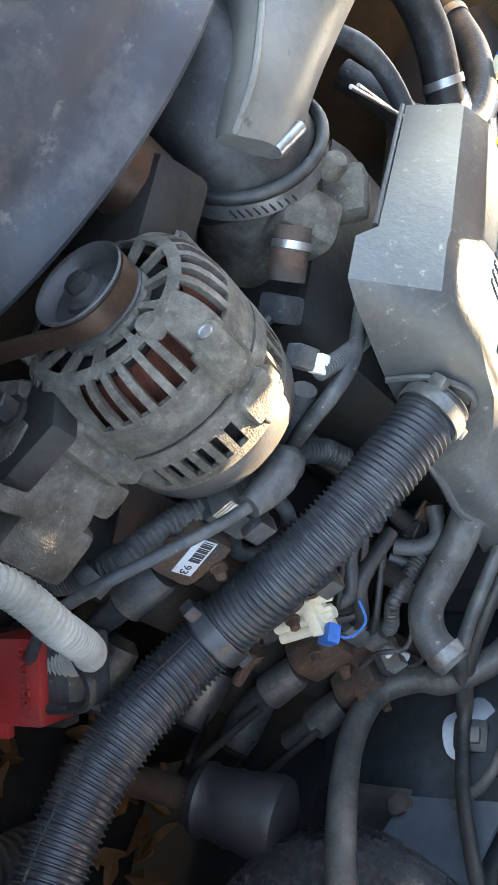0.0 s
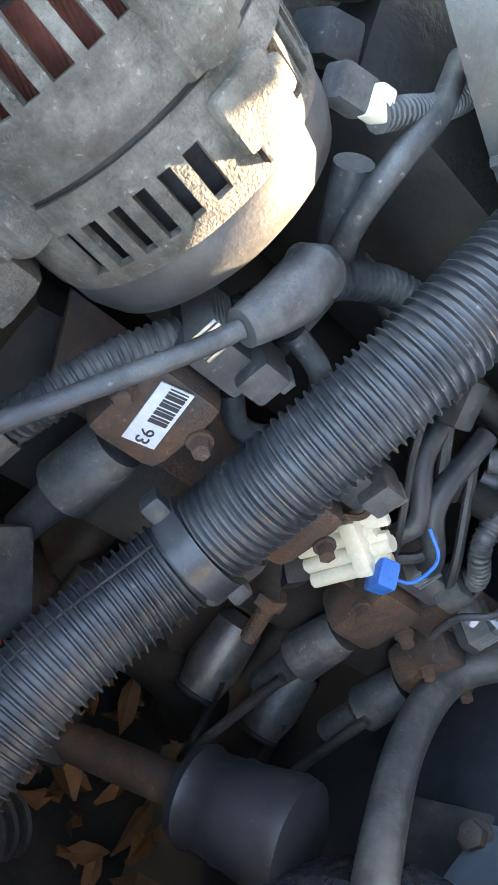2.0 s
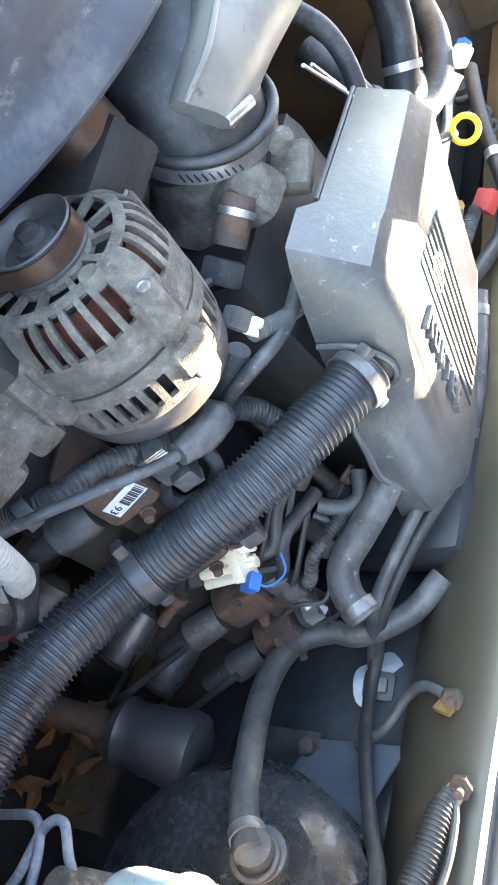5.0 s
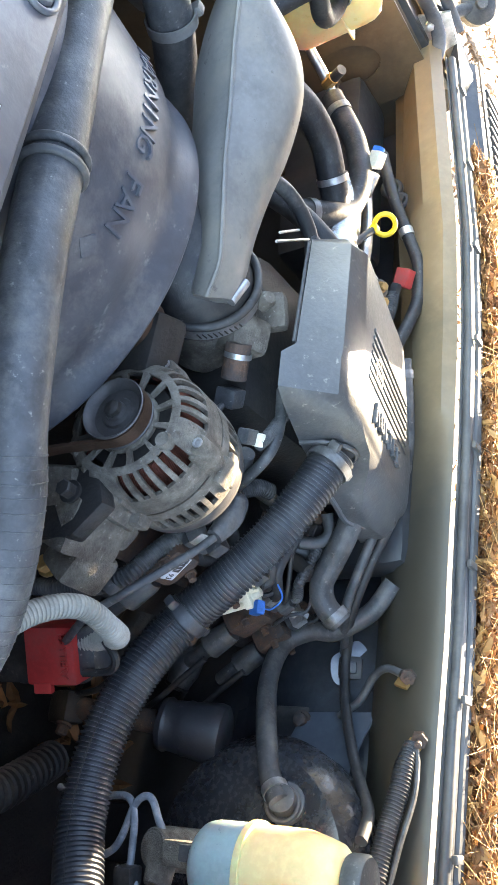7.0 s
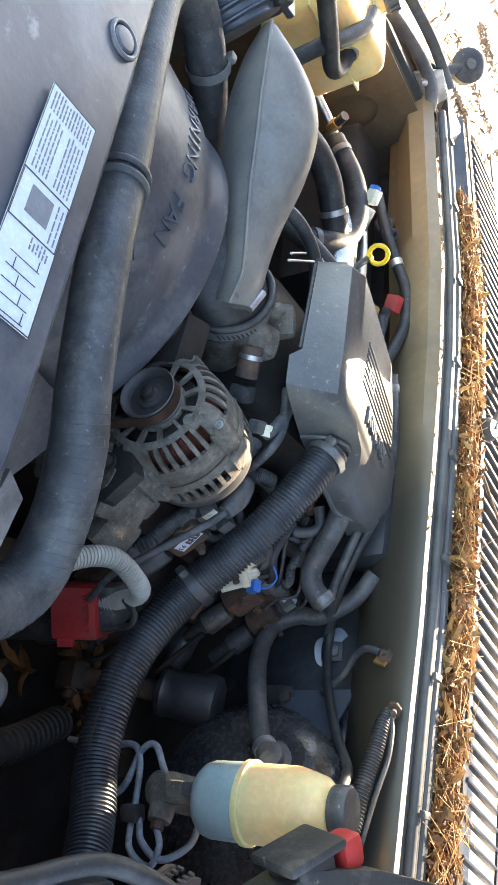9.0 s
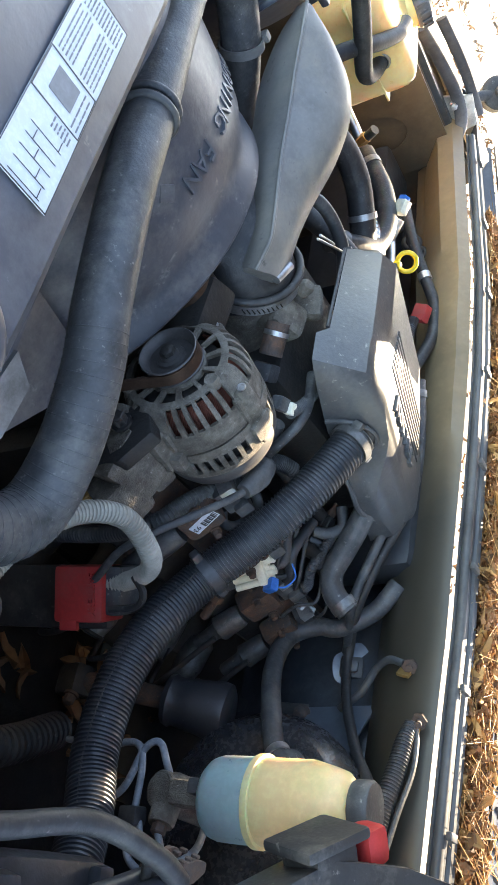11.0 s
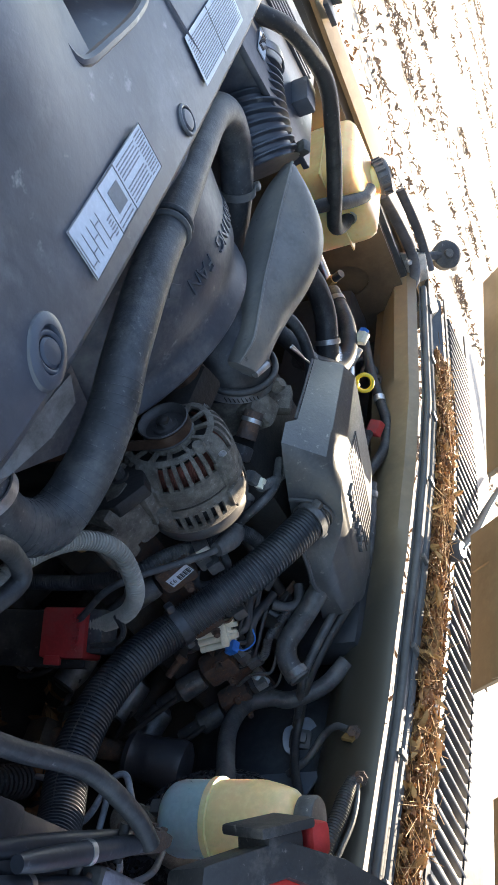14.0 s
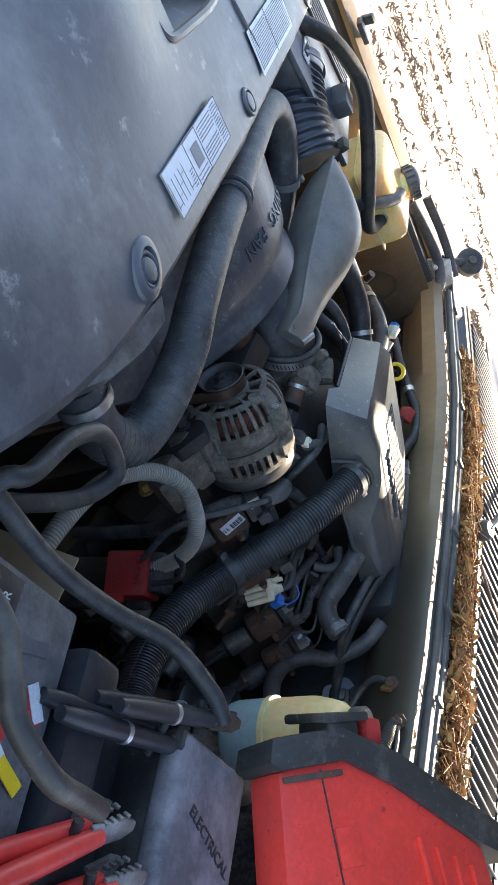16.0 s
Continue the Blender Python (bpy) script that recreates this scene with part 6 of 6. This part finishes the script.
part("service_port", rod((-0.62, 0.665, 0.860), (-0.615, 0.645, 0.895), 0.009, 14), "rubber", ac)
part("port_base", rod((-0.62, 0.665, 0.855), (-0.617, 0.655, 0.875), 0.011, 6), "brass", ac)
fl = thing("heat_shield_wrap", (-0.33, 0.70, 0.87), "crinkled aluminium foil heat shield round a pipe", "heat shield")
part("wrap", sweep([(-0.42, 0.70, 0.875), (-0.37, 0.69, 0.885), (-0.31, 0.69, 0.885), (-0.26, 0.70, 0.875)], [0.026, 0.030, 0.030, 0.027], 18, 6), "foil", fl)
ds = thing("dipstick", (-0.33, 0.72, 0.90), "yellow ring handle of a dipstick", "dipstick")
part("ring", ring((-0.335, 0.722, 0.945), (0.75, -0.6, 0.3), 0.016, 0.0042), "yellow", ds)
part("shank", sweep([(-0.325, 0.715, 0.928), (-0.30, 0.70, 0.91), (-0.27, 0.685, 0.885), (-0.25, 0.68, 0.85)], 0.006, 10), "rubber", ds)
part("neck", block((-0.328, 0.716, 0.930), (0.010, 0.010, 0.014), (0, 30, 0), 0.002), "yellow", ds)
rc = thing("wire_connector", (-0.285, 0.80, 0.945), "red plastic wire connector by the firewall", "connector")
part("body", block((-0.285, 0.80, 0.945), (0.030, 0.020, 0.026), (10, 25, 20), 0.003), "red", rc)
part("tail", block((-0.262, 0.795, 0.932), (0.024, 0.014, 0.014), (10, 25, 20), 0.003), "rubber", rc)
lc = thing("wire_loom", (-0.3, 0.84, 0.93), "black taped wire loom along the cowl panel", "wire loom")
part("loom", sweep([(-0.56, 0.80, 0.90), (-0.48, 0.81, 0.915), (-0.40, 0.83, 0.935), (-0.34, 0.845, 0.950), (-0.27, 0.84, 0.952), (-0.22, 0.825, 0.945), (-0.17, 0.81, 0.93)], 0.0105, 12, 8), "rubber", lc)
part("tape", band((-0.40, 0.83, 0.935), (0.8, 0.2, 0.2), 0.0108, 0.014, 0.0015), "alu_bright", lc)
l5 = thing("wire_loom", (-0.22, 0.8, 0.92), "short corrugated loom with clip", "wire loom")
part("loom", sweep([(-0.255, 0.795, 0.928), (-0.22, 0.79, 0.925), (-0.18, 0.78, 0.915), (-0.14, 0.775, 0.90)], 0.011, 14, 8, ribs=0.0045), "loom", l5)
for (x, y, z) in ((-0.25, 0.765, 0.925), (-0.225, 0.77, 0.925)):
    b2 = thing("pipe_flange_bolt", (x, y, z), "brass-coloured bolt on an aluminium pipe flange", "bolt")
    part("flange", lathe([(0, 0.016), (0.010, 0.016)], (x, y, z - 0.012), (0.3, -0.4, 0.8), 20), "alu", b2)
    part("bolt", hexbolt((x, y - 0.003, z - 0.003), (0.3, -0.4, 0.8), 0.007, 0.010), "brass", b2)
pipe("heater_hose", [(-0.30, 0.60, 0.86), (-0.33, 0.66, 0.89), (-0.36, 0.69, 0.90), (-0.42, 0.70, 0.91), (-0.50, 0.69, 0.90), (-0.58, 0.66, 0.87)], 0.019, "rubber", "black heater hose across the rear of the engine")
pipe("heater_hose", [(-0.40, 0.42, 0.86), (-0.42, 0.50, 0.90), (-0.41, 0.58, 0.905), (-0.37, 0.64, 0.895), (-0.33, 0.70, 0.88)], 0.022, "rubber", "thick black hose beside the intake duct", [((-0.375, 0.635, 0.897), (0.5, 0.7, -0.1))])
pipe("vent_hose", [(-0.20, 0.40, 0.90), (-0.21, 0.46, 0.925), (-0.19, 0.52, 0.93), (-0.15, 0.56, 0.92)], 0.010, "loom", "ribbed black vent hose by the throttle")
pipe("heater_hose", [(-0.12, 0.775, 0.955), (-0.06, 0.80, 0.95), (0.0, 0.825, 0.94), (0.04, 0.84, 0.925)], 0.014, "hose", "grey heater hose behind the engine cover")
pipe("purge_hose", [(-0.27, 0.50, 0.86), (-0.24, 0.55, 0.90), (-0.20, 0.60, 0.93), (-0.17, 0.66, 0.94)], 0.016, "rubber", "black purge hose beside the engine cover")
for k, (a, b) in enumerate((((-0.10, 0.42, 0.955), (-0.17, 0.50, 0.93)), ((-0.07, 0.40, 0.965), (-0.15, 0.50, 0.945)))):
    w = thing("throttle_cable", a, "thin steel throttle cable beside the duct", "cable")
    part("cable", rod(a, b, 0.0018, 8), "steel", w)
bcn = thing("wire_connector", (-0.43, 0.72, 0.90), "blue and white plug on the pressure switch", "connector")
part("switch", rod((-0.42, 0.735, 0.90), (-0.44, 0.715, 0.925), 0.012, 16), "alu_bright", bcn)
part("plug", block((-0.455, 0.705, 0.935), (0.026, 0.018, 0.022), (20, 30, 20), 0.003), "white_plastic", bcn)
part("lock", block((-0.468, 0.700, 0.940), (0.012, 0.014, 0.016), (20, 30, 20), 0.002), "blue", bcn)
for (x, y, z, r) in ((-0.60, 0.86, 0.855, 0.017), (-0.55, 0.875, 0.885, 0.015), (-0.52, 0.88, 0.90, 0.012), (-0.08, 0.90, 0.93, 0.02)):
    gr = thing("grommet", (x, y, z), "black rubber grommet in the firewall", "grommet", "firewall grommets")
    part("rim", ring((x, y, z), (0.1, -0.9, 0.3), r, 0.006), "rubber", gr)
    part("plug", lathe([(0, r), (0.012, r * 0.6)], (x, y, z), (0.1, -0.9, 0.3), 20), "dark_metal", gr)
ev = thing("evaporator_case", (-0.58, 0.80, 0.72), "black air-conditioning case on the firewall", "case")
part("case", block((-0.60, 0.86, 0.77), (0.38, 0.12, 0.16), bevel=0.02), "mat_black", ev)
part("seam_flange", block((-0.60, 0.858, 0.80), (0.392, 0.132, 0.006), bevel=0.002), "rubber", ev)
for k in range(4):
    part("screw", hexbolt((-0.75 + 0.10 * k, 0.798, 0.806), (0, 0, 1), 0.006, 0.006), "rust", ev)
fb2 = thing("cowl_box", (-0.45, 0.9, 0.93), "tan painted raised cowl box at the corner", "panel", kind="structure")
bx = bmesh.new()
for i, row in enumerate([[(-0.90, 0.985, 0.845), (-0.90, 0.93, 0.855), (-0.86, 0.872, 0.965)], [(-0.80, 0.965, 0.85), (-0.80, 0.915, 0.87), (-0.78, 0.866, 0.975)], [(-0.55, 0.95, 0.86), (-0.55, 0.895, 0.885), (-0.55, 0.857, 0.99)], [(-0.3, 0.94, 0.86), (-0.3, 0.872, 0.91), (-0.3, 0.849, 1.0)], [(-0.12, 0.925, 0.87), (-0.12, 0.85, 0.92), (-0.12, 0.843, 1.01)]]):
    for p in row:
        bx.verts.new(p)
bx.verts.ensure_lookup_table()
for i in range(4):
    for j in range(2):
        a = i * 3 + j
        bx.faces.new([bx.verts[k] for k in (a, a + 3, a + 4, a + 1)])
bmesh.ops.solidify(bx, geom=bx.faces[:], thickness=0.003)
part("panel", bx, "paint", fb2)

# ---- driver's front corner ----
bt = thing("battery", (0.77, 0.10, 0.72), "dirty grey-black car battery with warning print on top", "battery")
part("case", block((0.775, 0.055, 0.815), (0.20, 0.235, 0.19), (0, 0, 8), 0.008), "black_pack", bt)
top = part("lid", block((0.773, 0.055, 0.914), (0.206, 0.24, 0.014), (0, 0, 8), 0.004), "battery_top", bt, "dusty lid")
part("label_plate", block((0.715, 0.045, 0.9215), (0.075, 0.10, 0.0025), (0, 0, 8), 0.001), "tray", top, "dark printed warning plate")
part("plate_rim", block((0.715, 0.045, 0.9210), (0.083, 0.108, 0.0018), (0, 0, 8), 0.0008), "battery_top", top)
part("handle_slot", block((0.708, 0.125, 0.9218), (0.012, 0.034, 0.003), (0, 0, 22), 0.001), "cover", top)
lettering("warning", "DANGER", 0.012, pose(0.712, 0.082, 0.9232, 0, 0, 190), "label", top, 0.0004)
for k in range(5):
    rr = random.Random(60 + k)
    part("print_line", block((0.712 + 0.01 * rr.random(), 0.064 - 0.012 * k, 0.923), (0.04 + 0.02 * rr.random(), 0.004, 0.001), (0, 0, 8), 0), "label", top)
for k, (x, y, mname) in enumerate(((0.745, 0.150, "red"), (0.742, 0.150, "label"), (0.775, 0.118, "red"), (0.790, 0.128, "label"), (0.80, 0.15, "yellow"))):
    part("sticker_scrap", block((x, y, 0.9216 + 0.0006 * k), (0.03, 0.012, 0.001), (0, 0, 35 + 9 * k), 0), mname, top)
bh = thing("battery_tray", (0.78, 0.06, 0.70), "black battery tray and side shield", "tray")
part("tray", block((0.775, 0.06, 0.715), (0.24, 0.28, 0.015), bevel=0.004), "rubber", bh)
part("shield", block((0.80, 0.215, 0.835), (0.26, 0.05, 0.20), (0, 0, 8), 0.01), "tray", bh)
lh = thing("lamp_housing", (0.60, 0.12, 0.80), "pale tan inner panel behind the headlamp", "panel", kind="structure")
part("panel", plate([(-0.05, -0.06), (0.05, -0.08), (0.05, 0.05), (-0.03, 0.06)], 0.004, face((0.595, 0.155, 0.815), (1, 0.1, 0), (0, 0.55, 0.8)), 0.001), "paint", lh)
fu = thing("fuse_box", (0.79, 0.36, 0.894), "dusty dark fuse box lid marked electrical", "fuse box")
part("lid", block((0.780, 0.362, 0.953), (0.20, 0.124, 0.028), (0, 0, 5), 0.012, segs=3), "fuse_lid", fu)
part("body", block((0.782, 0.362, 0.917), (0.19, 0.112, 0.046), (0, 0, 5), 0.006), "rubber", fu)
lettering("lettering", "ELECTRICAL", 0.0155, face((0.757, 0.368, 0.9673), (0.30, 0.95, 0), (-0.95, 0.30, 0)), "black_pack", fu, 0.0008)
part("latch", block((0.697, 0.300, 0.950), (0.02, 0.016, 0.03), (0, 0, 5), 0.004), "rubber", fu)
pn = thing("fuse_box_tray", (0.78, 0.3, 0.80), "black plastic tray beside the battery", "tray")
part("tray", block((0.80, 0.31, 0.855), (0.30, 0.13, 0.08), (0, 0, 6), 0.015), "tray", pn)
part("ledge", block((0.80, 0.352, 0.900), (0.30, 0.018, 0.014), (0, 0, 6), 0.005), "tray", pn)
part("raised_rim", sweep([(0.68, 0.262, 0.893), (0.74, 0.256, 0.897), (0.86, 0.268, 0.897), (0.94, 0.285, 0.893)], 0.006, 8, 6), "tray", pn)

# jumper cables with clamps
def cable(pts, r=0.0085, label="black rubber jumper cable"):
    c = thing("jumper_cable", pts[0], label, "cable", "jumper cables")
    part("cable", sweep(pts, r, 14, 8), "rubber", c)
    return c


cable([(0.668, 0.00, 0.945), (0.655, -0.005, 0.965), (0.639, 0.009, 0.972), (0.584, 0.027, 0.972), (0.545, 0.055, 0.966), (0.528, 0.09, 0.952), (0.532, 0.117, 0.94), (0.569, 0.103, 0.928), (0.617, 0.056, 0.926), (0.662, 0.0, 0.93), (0.69, -0.06, 0.94), (0.72, -0.16, 0.95)])
cable([(0.655, -0.05, 0.955), (0.662, 0.029, 0.952), (0.663, 0.09, 0.952), (0.649, 0.167, 0.952), (0.633, 0.241, 0.962), (0.643, 0.306, 0.972), (0.655, 0.34, 0.972)])
cable([(0.74, -0.05, 0.99), (0.761, 0.018, 1.0), (0.795, 0.035, 1.012), (0.818, 0.047, 1.02), (0.831, 0.091, 1.02), (0.825, 0.13, 1.012), (0.815, 0.17, 0.998)])
cable([(0.80, 0.0, 0.99), (0.85, 0.01, 0.985), (0.90, 0.03, 0.97), (0.95, 0.05, 0.95)])


def clamp_tool(o, along, wide, red, label):
    """A sprung jumper clamp: two jaws, two handle arms, a pivot and a ring of copper teeth."""
    c = thing("jumper_clamp", o, label, "clamp", "jumper clamps")
    x = Vector(along).normalized()
    z = (Vector(wide) - x * Vector(wide).dot(x)).normalized()
    y = z.cross(x)
    m = Matrix.Translation(o) @ Matrix((x, y, z)).transposed().to_4x4()
    grip = "red_pack" if red else "tray"
    jaw = "shield_metal" if red else "rust"
    for q in (-1, 1):
        b = sweep([(-0.125, 0, q * 0.014), (-0.10, 0, q * 0.013), (-0.05, 0, q * 0.0105), (0.0, 0, q * 0.008), (0.03, 0, q * 0.0075)], [0.0065, 0.0085, 0.0092, 0.0085, 0.0070], 14, 6)
        b.transform(m)
        arm = part("arm", b, grip, c)
        b = plate([(0.020, -0.010), (0.056, -0.009), (0.068, -0.004), (0.068, 0.004), (0.056, 0.009), (0.020, 0.010)], 0.005, pose(0, 0, q * 0.008 - 0.0025, 0, q * -5, 0), 0.0016)
        b.transform(m)
        part("jaw", b, jaw, arm)
        for k in range(4):
            b = block((0.034 + 0.008 * k, 0.0095, q * 0.006), (0.004, 0.003, 0.006), bevel=0.0006)
            b.transform(m)
            part("tooth", b, jaw, arm)
    b = rod((0.008, -0.0155, 0), (0.008, 0.0155, 0), 0.0045, 14)
    b.transform(m)
    part("pivot", b, "dark_metal", c)
    if not red:
        b = band((-0.046, 0, 0.0103), (1, 0, 0), 0.0092, 0.005, 0.0008, 24)
        b.transform(m)
        part("collar", b, "alu_bright", c)
    return c


clamp_tool((0.664, 0.313, 0.955), (-0.398, 0.915, 0.06), (0.25, 0.1, 0.95), False, "black jumper clamp with rusty jaws")
clamp_tool((0.706, 0.272, 0.945), (-0.284, 0.955, 0.08), (0.5, 0.2, 0.8), False, "black jumper clamp, worn to bare brown metal")
clamp_tool((0.822, 0.208, 0.945), (-0.60, 0.79, 0.10), (0.4, 0.3, 0.8), True, "red and black jumper clamp with a black jaw")
clamp_tool((0.850, 0.235, 0.952), (-0.57, 0.80, 0.05), (0.3, 0.2, 0.9), True, "red jumper clamp with bare steel teeth")

# portable jump starter resting on the fuse box and reservoir
jp = thing("jump_starter", (0.74, 0.47, 0.95), "scuffed red and black portable jump starter pack", "jump starter")
e1 = Vector((-0.45, 0.72, 0.40)).normalized()            # along the black top edge
e2 = Vector((0.93, 0.15, 0.02))
e2 = (e2 - e1 * e2.dot(e1)).normalized()
e3 = e1.cross(e2).normalized()                           # out of the case
if e3.z < 0 and e3.y > 0:
    e3 = -e3
JM = Matrix.Translation((0.680, 0.368, 1.016)) @ Matrix((e1, e2, e3)).transposed().to_4x4()


def placed(b):
    b.transform(JM)
    return b


part("case", placed(plate([(0.004, 0.010), (0.09, 0.006), (0.15, 0.035), (0.26, 0.11), (0.27, 0.26), (0.0, 0.26), (-0.012, 0.12)], 0.05, None, 0.010)), "red_pack", jp)
part("bumper", placed(plate([(0.0, -0.018), (0.09, -0.022), (0.16, 0.008), (0.30, 0.10), (0.30, 0.135), (0.255, 0.112), (0.148, 0.040), (0.088, 0.010), (0.004, 0.012), (-0.008, 0.004)], 0.06, Matrix.Translation((0, 0, 0.006)), 0.005)), "black_pack", jp, "black rubber top bumper")
part("panel_line", placed(block((0.055, 0.14, 0.0), (0.0016, 0.25, 0.0016), bevel=0)), "black_pack", jp)
for k in range(4):
    part("rib", placed(block((0.165 + 0.022 * k, 0.17 + 0.012 * k, 0.001), (0.006, 0.16, 0.006), bevel=0.002)), "red_pack", jp)
part("recess", placed(block((0.072, 0.085, 0.0005), (0.030, 0.035, 0.003), bevel=0.002)), "red_pack", jp)
part("vent", placed(block((0.045, 0.020, 0.0), (0.075, 0.006, 0.003), bevel=0.001)), "rust", jp)
part("badge", placed(block((0.255, 0.19, 0.0), (0.008, 0.05, 0.002), bevel=0)), "label", jp, "white badge bars")
part("handle_post", block((0.622, 0.440, 1.036), (0.034, 0.046, 0.044), (20, 0, 30), 0.006), "black_pack", jp, "black handle post")
part("handle_top", block((0.604, 0.432, 1.034), (0.010, 0.070, 0.056), (20, 0, 30), 0.004), "black_pack", jp)
part("clamp_holder", block((0.598, 0.478, 1.058), (0.032, 0.026, 0.030), (20, 0, 30), 0.008), "red", jp, "red clamp holder")
